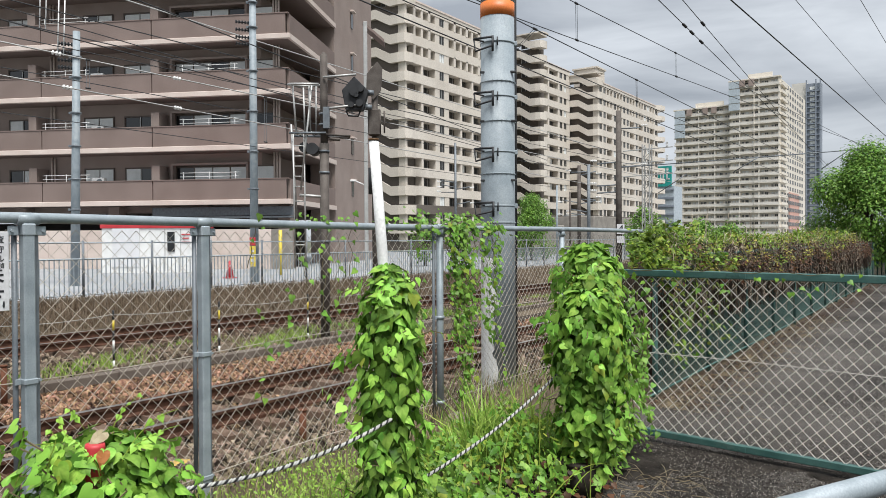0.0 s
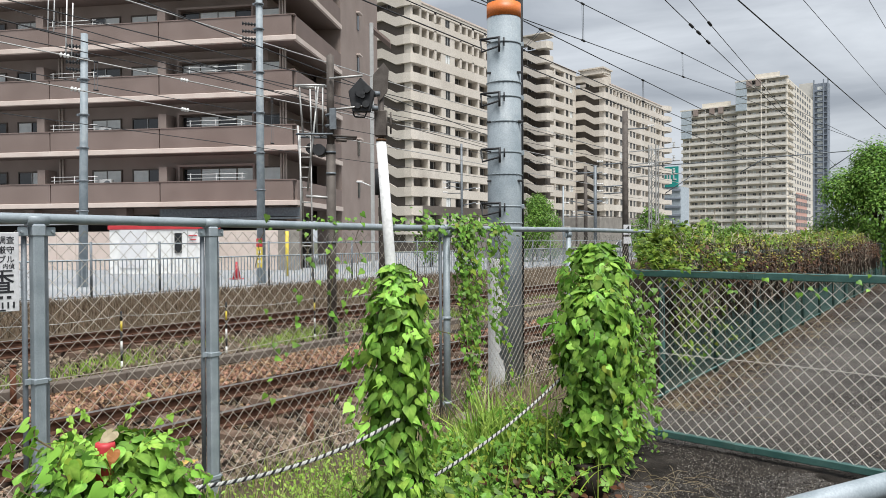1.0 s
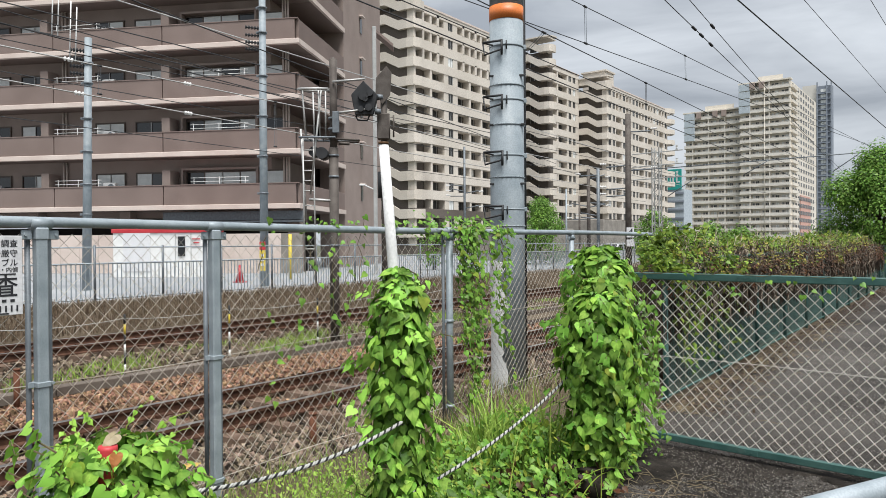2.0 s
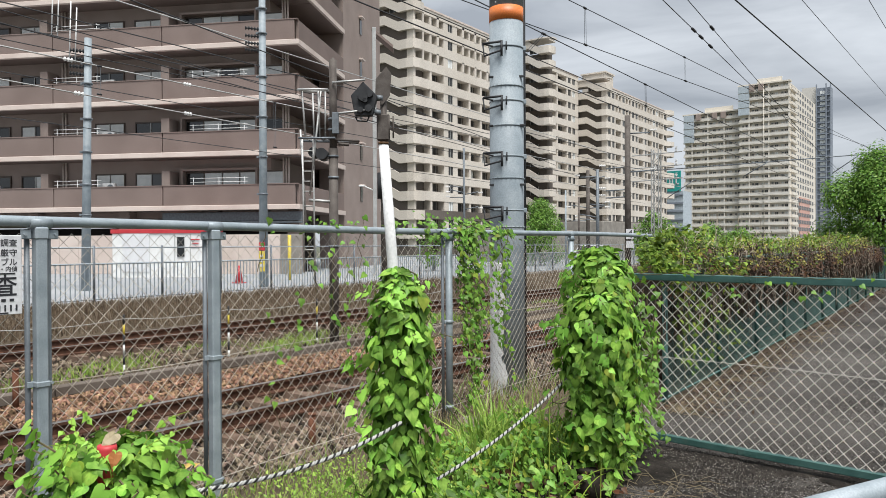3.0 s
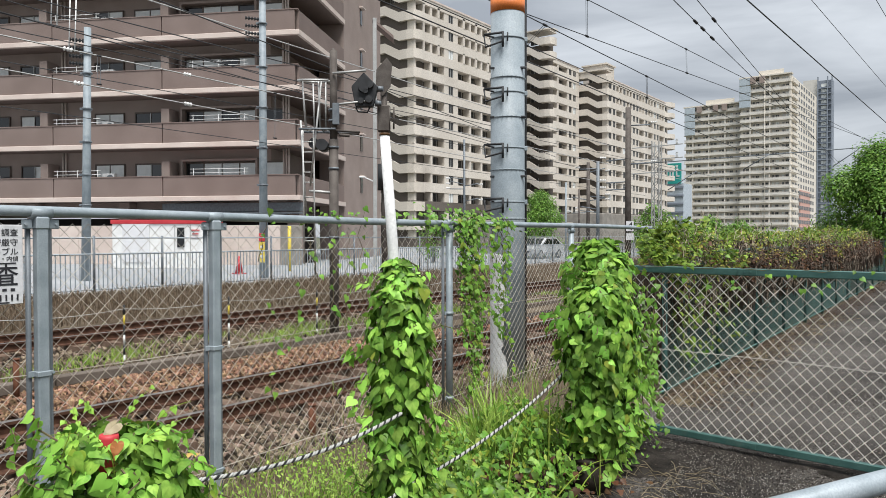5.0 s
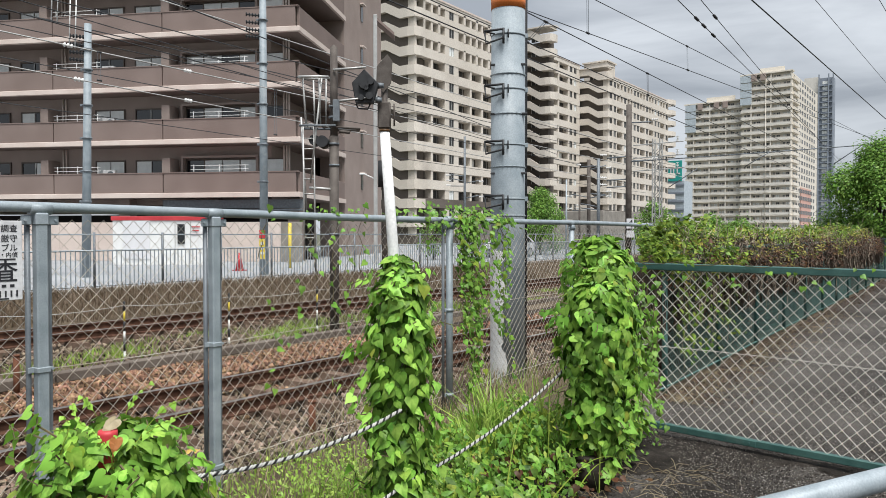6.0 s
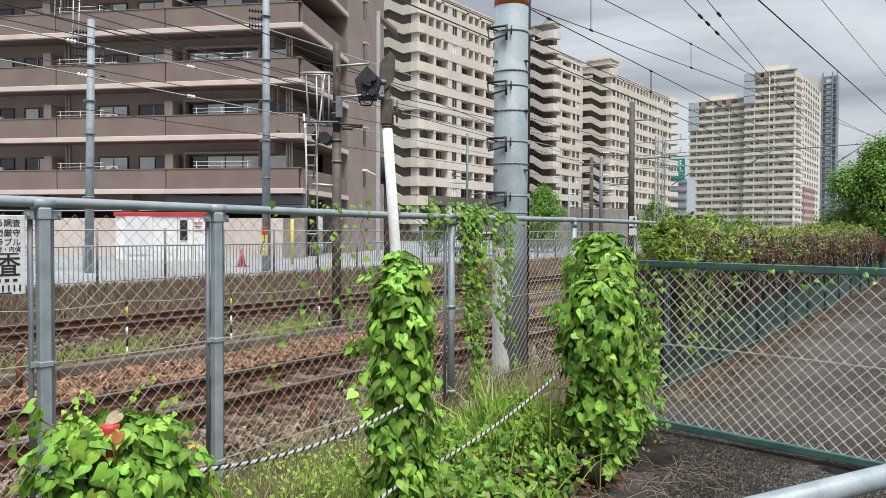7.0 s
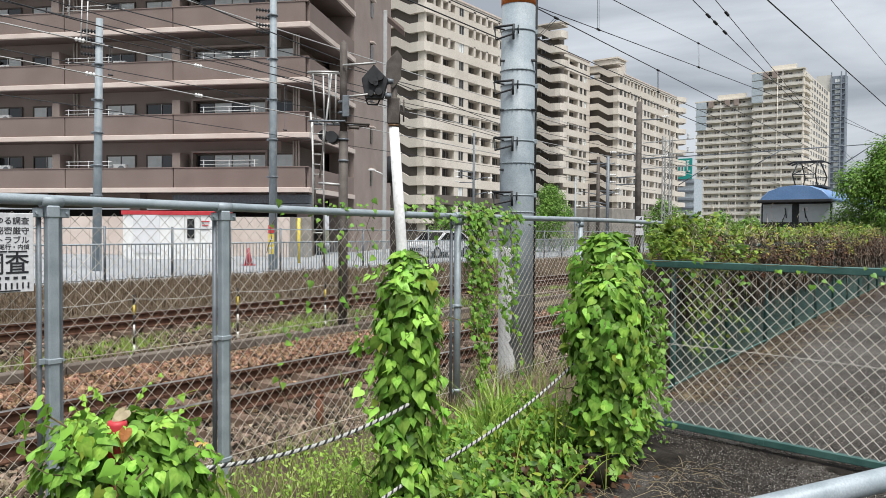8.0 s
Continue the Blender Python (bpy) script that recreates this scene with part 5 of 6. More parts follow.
            h = low + (height - low) * j / 13
            r = radius(h / height) * 0.6
            p.append((u + lean[0] * h / height + r * math.cos(a + j * 0.5), v + lean[1] * h / height + r * math.sin(a + j * 0.5), h))
        paths.append(p)
    # loose tendrils that reach out, with small leaves
    loose = []
    for i in range(26):
        p0, o, _ = place(1.0)
        q = [p0]
        for j in range(5):
            q.append(q[-1] + o * rng.uniform(0.01, 0.035) + Vector((rng.uniform(-0.03, 0.03), rng.uniform(-0.03, 0.03), rng.uniform(-0.03, 0.035))))
            loose.append(leaf_matrix(q[-1], o, rng.uniform(0.35, 0.8) * size[1], rng, spin=1.2))
        paths.append(q)
    leaf_cloud("tendril_foliage", loose, HEARTS, M["leaf"], t)
    stems("stem", paths, 0.0035, M["stem"], t)
    return t


def r_left(k):
    return 0.155 - 0.02 * abs(k - 0.6) * 2 - (0.09 * max(0, k - 0.86) / 0.14)


def r_right(k):
    return 0.205 + 0.025 * math.sin(k * 3.0) - (0.15 * max(0, k - 0.84) / 0.16) - 0.085 * max(0, 0.5 - k) / 0.5


def r_lobe(k):
    return 0.235 - (0.14 * max(0, k - 0.86) / 0.14) - 0.1 * max(0, 0.6 - k) / 0.6


def r_clump(k):
    return 0.285 - 0.13 * max(0, k - 0.68) / 0.32


def near_plants():
    column_vine(2.62, 2.17, r_left, 1.40, 300, 1700, 1, "bright green heart-leaved vine wrapped round a leaning white post", size=(0.036, 0.072), rough=0.34)
    column_vine(4.04, 1.80, r_right, 1.30, 300, 2700, 2, "dense green heart-leaved vine smothering a stake over a planter", size=(0.03, 0.078), low=0.10, lean=(0.02, 0.0))
    column_vine(4.66, 2.07, r_lobe, 1.48, 220, 1500, 12, "green heart-leaved vine heaped on the gate's hinge post", size=(0.035, 0.08), low=0.55, up0=0.7)
    mound = column_vine(1.19, 2.055, r_clump, 0.93, 300, 2000, 3, "mound of broad green vine leaves over a low marker", size=(0.026, 0.064), lean=(-0.02, 0.03), low=0.3, up0=0.9, rough=0.36)
    rng = random.Random(21)
    # thin shoots that rise from the mound
    it, paths = [], []
    for i in range(9):
        p = Vector((1.13 + rng.uniform(-0.2, 0.2), 2.07 + rng.uniform(-0.2, 0.2), 0.86))
        d = Vector((rng.uniform(-0.02, 0.02), rng.uniform(-0.02, 0.02), rng.uniform(0.02, 0.035)))
        path = [p]
        for j in range(8):
            d = d + Vector((rng.uniform(-0.008, 0.008), rng.uniform(-0.008, 0.008), -0.0035))
            p = p + d
            path.append(p)
            if j > 1 and rng.random() < 0.6:
                it.append(leaf_matrix(p, (-0.5, -0.8, 0), rng.uniform(0.012, 0.027), rng, spin=1.4))
        paths.append(path)
    leaf_cloud("shoot_foliage", it, HEARTS, M["leaf"], mound)
    stems("shoot", paths, 0.0017, M["leaf_yellow"], mound)
    # leaves at the hinge side of the gate
    t = thing("gate_vine", "vine leaves creeping over the gate's hinge end", "vine")
    it, strands = [], []
    for _ in range(46):
        v = 2.3 - abs(rng.gauss(0, 0.22))
        p = Vector((5.18 - (2.42 - v) * 0.116 - rng.uniform(0, 0.3), v, rng.uniform(0.75, 1.34)))
        path, ln = [p.copy()], rng.uniform(0.3, 0.95)
        end = max(0.06, p.z - ln)
        while p.z > end:
            p = p + Vector((rng.gauss(0, 0.012), rng.gauss(-0.004, 0.016), -rng.uniform(0.025, 0.05)))
            path.append(p.copy())
            for _ in range(2):
                if rng.random() < 0.75:
                    it.append(leaf_matrix(p + Vector((rng.uniform(-0.03, 0.02), rng.uniform(-0.03, 0.03), 0)), (-0.8, -0.6, 0), rng.uniform(0.02, 0.05), rng, spin=0.9))
        strands.append(path)
    for _ in range(150):
        it.append(leaf_matrix(Vector((5.2 - rng.uniform(0, 0.3), 2.45 - abs(rng.gauss(0, 0.2)), rng.uniform(1.05, 1.36))), (-0.8, -0.6, 0.2), rng.uniform(0.035, 0.07), rng))
    for _ in range(26):
        v = rng.uniform(-0.1, 1.9)
        it.append(leaf_matrix(Vector((5.30 - (2.28 - v) * 0.116, v, rng.choice((1.29, 1.25, 1.2, 1.16)))), (-1, -0.2, 0), rng.uniform(0.024, 0.042), rng))
    leaf_cloud("foliage", it, HEARTS, M["leaf_dark"], t)
    stems("stem", strands + [[(5.3 - i * 0.014, 2.2 - i * 0.12, 1.29 + 0.015 * math.sin(i * 2)) for i in range(14)], [(5.28, 2.2, 0.1), (5.25, 2.1, 0.6), (5.3, 2.05, 1.25)]], 0.004, M["stem"], t)
    # vine that hangs on the fence beside the thick pole
    t = thing("fence_vine", "thin vine hanging over the fence beside the pole", "vine")
    it, yl = [], []
    paths = []
    for s in range(24):
        u = rng.choice((5.0, 5.06, 5.13, 5.2, 5.28, 5.60, 5.70)) + 0.1 * rng.random()
        p = Vector((u, 3.50, 1.68))
        path = [p.copy()]
        ln = rng.uniform(0.6, 1.6)
        while p.z > 1.68 - ln:
            p = p + Vector((rng.uniform(-0.045, 0.045) + (u - p.x) * 0.1, rng.uniform(-0.012, 0.012), -rng.uniform(0.025, 0.05)))
            path.append(p.copy())
            for _ in range(2):
                if rng.random() < 0.6:
                    (it if rng.random() < 0.9 else yl).append(leaf_matrix(p + Vector((rng.uniform(-0.05, 0.05), rng.uniform(-0.06, 0.0), 0)), (-0.3, -1, 0), rng.choice((0.02, 0.028, 0.038, 0.052)), rng, spin=0.9))
        paths.append(path)
    for _ in range(300):
        u = rng.gauss(5.15, 0.36)
        it.append(leaf_matrix(Vector((u, 3.55 + rng.uniform(-0.12, 0.1), 1.62 + rng.gauss(0.02, 0.06))), (-0.3, -1, 0.4), rng.uniform(0.02, 0.048), rng, spin=1.2))
    leaf_cloud("foliage", it, HEARTS, M["leaf_dark"], t)
    leaf_cloud("yellow_foliage", yl, HEARTS, M["leaf_yellow"], t)
    stems("stem", paths, 0.003, M["stem"], t)
    # sparse shoots elsewhere on the mesh
    t = thing("fence_shoots", "sparse vine shoots climbing the chain-link fence", "vine")
    it, paths = [], []
    for u, h0, h1 in ((3.12, 0.3, 1.1), (3.2, 0.75, 1.2), (3.62, 0.9, 1.66), (3.75, 0.6, 1.5), (3.9, 1.0, 1.7), (3.45, 1.2, 1.68), (4.3, 1.1, 1.68), (2.95, 1.35, 1.65), (4.62, 0.35, 1.6)):
        p = Vector((u, 3.58, h0))
        path = [p.copy()]
        while p.z < h1:
            p = p + Vector((rng.uniform(-0.035, 0.035), 0, rng.uniform(0.03, 0.06)))
            path.append(p.copy())
            if rng.random() < 0.55:
                it.append(leaf_matrix(p + Vector((rng.uniform(-0.05, 0.05), -0.03, 0)), (-0.3, -1, 0), rng.uniform(0.025, 0.055), rng, spin=0.9))
        paths.append(path)
    for _ in range(70):
        it.append(leaf_matrix(Vector((rng.uniform(3.3, 4.7), 3.57, 1.64 + rng.uniform(-0.05, 0.05))), (-0.3, -1, 0.4), rng.uniform(0.018, 0.035), rng, spin=1.2))
    leaf_cloud("foliage", it, HEARTS, M["leaf_dark"], t)
    stems("stem", paths, 0.0028, M["stem"], t)


def blades(name, label, items, material, category="grass"):
    """Grass: each blade (place, height, lean, width) is a bent strip of two pieces."""
    verts, faces = [], []
    for x, y, z, h, lx, ly, w, a in items:
        b = len(verts)
        cx, cy = math.cos(a) * w, math.sin(a) * w
        verts += [(x - cx, y - cy, z), (x + cx, y + cy, z), (x + lx * 0.35 - cx * 0.8, y + ly * 0.35 - cy * 0.8, z + h * 0.6), (x + lx * 0.35 + cx * 0.8, y + ly * 0.35 + cy * 0.8, z + h * 0.6), (x + lx, y + ly, z + h * 0.93)]
        faces += [(b, b + 1, b + 3, b + 2), (b + 2, b + 3, b + 4)]
    me = bpy.data.meshes.new(name)
    me.from_pydata(verts, [], faces)
    me.materials.append(material)
    tagged(new(name, me), label, category, kind="stuff")


def blade(rng, x, y, z, h, w):
    h = h * rng.uniform(0.5, 1.25)
    return (x, y, z, h, rng.gauss(0, 0.4) * h, rng.gauss(0, 0.4) * h, w * rng.uniform(0.6, 1.3), rng.uniform(0, 3.14))


def low_growth():
    rng = random.Random(5)
    # leafy scrub between the stakes and the fence
    t = thing("scrub", "low tangled green weeds along the fence foot", "weeds")
    it, small, yl = [], [], []
    for _ in range(6600):
        u = rng.uniform(2.75, 4.9)
        v = rng.uniform(1.75, 3.0)
        if u < 3.0 and v < 1.9 or u < 3.35 and v > 2.55 or v < 1.72 + 0.35 * max(0, 3.6 - u):
            continue
        clump = noise.noise((u * 2.2, v * 2.2, 1)) + 0.5 * noise.noise((u * 6, v * 6, 4))
        top = 0.10 + 0.36 * max(0, 1 - abs(u - 3.95) / 1.4) * max(0.08, 0.65 + 1.5 * clump) * min(1, (3.15 - v) / 0.6)
        h = max(0.02, top * rng.random() ** 0.55)
        m = leaf_matrix(Vector((u, v, h)), (rng.uniform(-1, 0.4), -1, 0.5), rng.choice((0.016, 0.026, 0.036, 0.058)) * rng.uniform(0.8, 1.2), rng, (-0.2, 1.1), 1.2)
        k = rng.random() + 0.25 * clump
        (it if k < 0.45 else small if k < 0.8 else yl).append(m)
    leaf_cloud("heart_foliage", it, HEARTS, M["leaf_dark"], t)
    leaf_cloud("narrow_foliage", small, OVALS, M["leaf_dark"], t)
    leaf_cloud("yellow_foliage", yl, OVALS, M["leaf_yellow"], t)
    dry = [leaf_matrix(Vector((rng.uniform(3.3, 4.4), rng.uniform(1.7, 2.3), rng.uniform(0.02, 0.24))), (-0.7, -0.7, 0.3), rng.uniform(0.025, 0.055), rng) for _ in range(110)]
    dry += [leaf_matrix(Vector((rng.uniform(3.2, 4.2), rng.uniform(1.5, 2.0), rng.uniform(0.01, 0.12))), (-0.6, -0.6, 0.8), rng.uniform(0.018, 0.045), rng, (0.3, 2.0), 1.5) for _ in range(60)]
    leaf_cloud("dry_foliage", dry, HEARTS, M["leaf_dry"], t)
    # a few long pale stalks that arch out of the weeds
    bm = bm_new()
    for x, y, dx, dy, h in ((3.3, 1.78, 0.62, -0.17, 0.2), (3.5, 1.72, 0.5, -0.02, 0.13), (3.75, 1.66, 0.3, 0.12, 0.27), (3.2, 1.95, 0.45, 0.1, 0.42), (3.6, 1.9, 0.4, 0.2, 0.5)):
        tube(bm, [(x + dx * i / 8, y + dy * i / 8, 0.06 + h * math.sin(i / 8 * 2.2)) for i in range(9)], 0.0042, 5, 0.0014)
    part("stalk", bm, M["leaf_yellow"], t, "long pale arching stalks", "stuff")
    g, s = [], []
    for _ in range(5200):
        u, v = rng.uniform(0.2, 3.6), 2.2 + 1.5 * rng.random() ** 1.3
        d = noise.noise((u * 1.7, v * 1.7, 4))
        (g if rng.random() < 0.52 + 0.7 * d + 0.3 * (u - 2.3) - 0.3 * (v - 2.9) else s).append(blade(rng, u, v, -0.02, 0.19 + 0.14 * d, 0.003))
    long_ = []
    for _ in range(220):
        u, v = rng.gauss(4.0, 0.16), rng.gauss(2.45, 0.14)
        long_.append(blade(rng, u, v, 0.02, 0.52, 0.008))
    blades("long_grass", "long arching yellow-green grass blades", long_, M["grass"])
    for _ in range(240):
        u, v = rng.gauss(4.0, 0.3), rng.gauss(2.5, 0.25)
        g.append(blade(rng, u, v, 0, 0.34, 0.005))
    for _ in range(700):
        u, v = rng.uniform(3.6, 5.6), rng.uniform(2.7, 3.5)
        s.append(blade(rng, u, v, 0, 0.22, 0.0035))
    for _ in range(900):
        u, v = rng.uniform(4.2, 7.5), rng.uniform(3.3, 4.3)
        (g if rng.random() < 0.18 else s).append(blade(rng, u, v, -0.06, 0.24, 0.004))
    herb = []
    for _ in range(1500):
        u, v = rng.gauss(2.95, 0.28), rng.uniform(2.2, 3.2)
        herb.append(leaf_matrix(Vector((u, v, rng.uniform(0.02, 0.24))), (rng.uniform(-1, 0.3), -1, 0.5), rng.uniform(0.012, 0.032), rng, (0.0, 1.2), 1.5))
    leaf_cloud("herbs", herb, OVALS, M["grass"], None, "bright fine-leaved herbs among the grass", "weeds")
    blades("grass_tufts", "bright green grass tufts among the weeds", g, M["grass"])
    blades("dry_grass", "dry straw-coloured grass along the fence", s, M["straw"])
    # dead straw on the road edge
    bm = bm_new()
    for _ in range(150):
        u, v = rng.uniform(3.2, 4.6), rng.uniform(1.2, 2.0)
        a, ln = rng.uniform(0, 6.28), rng.uniform(0.06, 0.3)
        tube(bm, [(u, v, 0.012), (u + math.cos(a) * ln / 2, v + math.sin(a) * ln / 2, 0.02 + rng.random() * 0.03), (u + math.cos(a) * ln, v + math.sin(a) * ln, 0.012)], 0.0016, 3)
    for _ in range(420):
        u, v = 6.3 + 9 * rng.random() ** 1.5, 2.2 - abs(rng.gauss(0, 0.2))
        a, ln = rng.gauss(0, 0.9), rng.uniform(0.08, 0.32)
        tube(bm, [(u, v, 0.02), (u + math.cos(a) * ln / 2, v + math.sin(a) * ln / 2, 0.03 + rng.random() * 0.04), (u + math.cos(a) * ln, v + math.sin(a) * ln, 0.02)], 0.0017, 3)
    single("road_straw", bm, M["straw"], "dead straw and stalks on the asphalt", "litter", kind="stuff")
    # damp soil washed against the gate
    bm = bm_new()
    cells = {}

    def corner(i, j):
        if (i, j) not in cells:
            x, y = 3.3 + i * 0.025 + 0.03 * noise.noise((i * 0.37, j * 0.41, 1)), 0.1 + j * 0.025 + 0.03 * noise.noise((i * 0.39, j * 0.33, 7))
            cells[(i, j)] = bm.verts.new((x, y, 0.008 + 0.005 * noise.noise((x * 9, y * 9, 0))))
        return cells[(i, j)]

    for i in range(80):
        for j in range(86):
            x, y = 3.3 + i * 0.025, 0.1 + j * 0.025
            if 0.5 * noise.noise((x * 1.6, y * 1.6, 3)) + 0.12 * noise.noise((x * 6, y * 6, 3)) + (x - 4.45) * 0.8 + (y - 1.35) * 0.6 > 0:
                bm.faces.new((corner(i, j), corner(i + 1, j), corner(i + 1, j + 1), corner(i, j + 1)))
    for q in bm.verts:
        if q.is_boundary:
            q.co.z = 0.0006
    single("soil_drift", bm, M["damp_soil"], "dark damp soil washed against the gate foot", "soil", kind="stuff")
    # leaf litter along the road fence
    lit = []
    for _ in range(7000):
        u = 6.4 + 22 * rng.random() ** 1.4
        v = 2.27 - abs(rng.gauss(0, 0.24)) * (1 + 0.5 * noise.noise((u * 0.9, 0, 3))) - 0.02
        m = Matrix.Translation((u, v, 0.012 + rng.random() * 0.03)) @ Euler((rng.gauss(0, 0.4), rng.gauss(0, 0.4), rng.uniform(0, 6.28))).to_matrix().to_4x4() @ Matrix.Scale(rng.uniform(0.014, 0.042), 4)
        lit.append(m)
    for _ in range(160):
        m = Matrix.Translation((rng.uniform(3.5, 12), rng.uniform(-1.5, 1.8), 0.01)) @ Euler((rng.gauss(0, 0.2), rng.gauss(0, 0.2), rng.uniform(0, 6.28))).to_matrix().to_4x4() @ Matrix.Scale(rng.uniform(0.015, 0.04), 4)
        lit.append(m)
    leaf_cloud("leaf_litter", lit, OVALS, M["litter"], None, "brown fallen leaves along the road fence", "litter")
    # grass strip between the tracks
    g, s = [], []
    for _ in range(16000):
        u = rng.uniform(0, 30)
        v = track_v(u, rng.uniform(10.0, 11.7))
        d = noise.noise((u * 0.5, v * 0.8, 8))
        if d > -0.12:
            (g if d + rng.uniform(-0.25, 0.25) > 0.05 else s).append(blade(rng, u, v, -0.37, 0.1 + 0.1 * d, 0.007))
    blades("track_grass", "green grass strip between the tracks", g, M["grass"])
    for _ in range(26000):
        u = rng.uniform(-2, 60) if rng.random() < 0.5 else rng.uniform(0, 28)
        v = rng.uniform(15.5, 18.5)
        z = -0.38 + 0.36 * min(1, max(0, (v - 15.9) / 2.4))
        s.append(blade(rng, u, v - 0.0254 * (u - 3) * (18.6 - v) / 3, z, 0.27, 0.009))
    blades("bank_grass", "dry brown weeds on the bank beyond the tracks", s, M["bank_straw"])


def hedge():
    """Overgrown roadside hedge: green crest, dead brown twigs hanging on the fence."""
    rng = random.Random(9)
    t = thing("overgrown_hedge", "overgrown vine hedge, green on top with dead brown twigs below", "hedge")
    green, dry, yl = [], [], []
    for _ in range(36000):
        u = 6.6 + 19.8 * rng.random() ** 1.25
        v = rng.uniform(2.1, 3.5)
        if v > 0.385 * u - 0.08 * rng.random():
            continue
        d = noise.noise((u * 0.55, 0, 2)) * 0.2 + noise.noise((u * 1.7, v * 2, 2)) * 0.3 + noise.noise((u * 5, v * 5, 7)) * 0.16
        top = 1.46 + d + 0.16 * math.exp(-((u - 7.8) / 0.8) ** 2) - 0.13 * math.exp(-((u - 9.2) / 0.7) ** 2) + 0.08 * math.exp(-((u - 19) / 3) ** 2) - 0.25 * max(0, (u - 24) / 2.5)
        h = top - abs(rng.gauss(0, 0.17)) - 0.12 * max(0, 2.45 - v) / 0.35
        m = leaf_matrix(Vector((u, v, h)), (rng.uniform(-1, 0.6), rng.uniform(-1, 0.3), 0.5), rng.choice((0.026, 0.034, 0.044, 0.06)) * rng.uniform(0.8, 1.2), rng, (-0.2, 1.4), 1.3)
        browny = (top - h) * 2.6 + 0.12 + noise.noise((u * 0.8, v, 6)) * 0.4 + noise.noise((u * 3, v * 3, 8)) * 0.3 + rng.uniform(-0.15, 0.15) + max(0, (u - 15) / 40)
        browny -= 0.3 * max(0, (11 - u) / 4)
        if browny > 0.62 and rng.random() < 0.35:
            continue
        (green if browny < 0.36 else yl if browny < 0.56 else dry).append(m)
    for _ in range(1100):
        u = 7.0 + 19 * rng.random()
        h = rng.uniform(0.95, 1.42)
        dry.append(leaf_matrix(Vector((u, 2.28 - rng.random() * 0.14, h)), (-0.3, -1, 0.2), rng.uniform(0.02, 0.05), rng))
    for _ in range(330):
        u = 6.75 + abs(rng.gauss(0, 1.1))
        h = 0.2 + 1.0 * rng.random() ** 0.6
        green.append(leaf_matrix(Vector((u, 2.27 - rng.random() * 0.06, h)), (-0.3, -1, 0.2), rng.uniform(0.025, 0.06), rng))
    leaf_cloud("green_foliage", green, HEARTS, M["hedge_leaf"], t)
    leaf_cloud("yellow_foliage", yl, OVALS, M["hedge_yellow"], t)
    leaf_cloud("dead_foliage", dry, OVALS, M["leaf_dry"], t)
    bm = bm_new()
    for _ in range(4200):
        u = 6.6 + 20.4 * rng.random() ** 1.2
        z = rng.uniform(1.0, 1.45) if u > 8 else rng.uniform(0.7, 1.2)
        p = Vector((u, 2.30 + rng.uniform(-0.06, 0.25), z))
        path = [p]
        for j in range(rng.randint(3, 6)):
            p = p + Vector((rng.gauss(0, 0.05), rng.gauss(0, 0.015), -rng.uniform(0.12, 0.28)))
            if p.z < 0.55:
                break
            path.append(p)
        if len(path) > 1:
            tube(bm, path, 0.0035 + 0.002 * rng.random(), 3, caps=False)
    for _ in range(160):
        u = 7.3 + 14 * rng.random()
        p = Vector((u, 2.25, rng.uniform(1.1, 1.5)))
        path = [p]
        for j in range(7):
            path.append(path[-1] + Vector((rng.uniform(-0.12, 0.16), rng.uniform(-0.05, 0.02), rng.uniform(-0.07, 0.05))))
        tube(bm, path, 0.006, 4, caps=False)
    part("dead_growth", bm, M["twig"], t, "tangle of dead brown twigs", "stuff")
    bm = bm_new()
    for _ in range(520):
        u = 6.8 + 17 * rng.random() ** 1.2
        p = Vector((u, 2.24 - rng.random() * 0.06, rng.uniform(0.7, 1.55)))
        path = [p]
        a = rng.uniform(-1, 1)
        for j in range(rng.randint(4, 8)):
            a += rng.gauss(0, 0.5)
            path.append(path[-1] + Vector((math.cos(a) * 0.09 * rng.choice((-1, 1, 1)), rng.gauss(0, 0.012), math.sin(a) * 0.07 - 0.01)))
        tube(bm, path, 0.0028, 3, caps=False)
    part("pale_growth", bm, M["twig_pale"], t, "pale dead vine stems", "stuff")
    # upright shoots on the crest
    shoots = []
    for _ in range(420):
        u = 7.4 + 18.6 * rng.random()
        p = Vector((u, min(0.36 * u, rng.uniform(2.2, 3.4)), 1.42 + noise.noise((u * 0.55, 0, 2)) * 0.2))
        for j in range(rng.randint(3, 7)):
            p = p + Vector((rng.gauss(0, 0.03), rng.gauss(0, 0.03), 0.035))
            shoots.append(leaf_matrix(p, (rng.uniform(-1, 1), -0.7, 0.3), rng.uniform(0.025, 0.05), rng, (0, 1), 1.2))
    leaf_cloud("shoot_foliage", shoots, OVALS, M["hedge_leaf"], t)
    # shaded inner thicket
    # boxes in dark bark colour stand in for the shade inside the hedge
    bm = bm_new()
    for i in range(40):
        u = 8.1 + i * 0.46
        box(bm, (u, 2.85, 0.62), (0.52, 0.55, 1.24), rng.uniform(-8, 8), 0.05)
    part("thicket", bm, M["bark"], t, "brown boxes filling the hedge's shaded inside", "stuff")


def tree(u, v, h, r, seed, label, leaf=0.13, n=5200, trunk=0.12, z0=0.0, mat_="tree_leaf"):
    rng = random.Random(seed)
    t = thing("tree", label, "tree", group="trees")
    bm = bm_new()
    tube(bm, [(u, v, z0 - 0.2), (u + 0.03, v, z0 + h * 0.3), (u - 0.05, v + 0.05, z0 + h * 0.6), (u, v, z0 + h * 0.9)], trunk, 10, trunk * 0.25)
    part("trunk", bm, M["bark"], t)
    clumps = []
    for i in range(34):
        a, k = rng.uniform(0, 6.28), rng.uniform(0.18, 1.0)
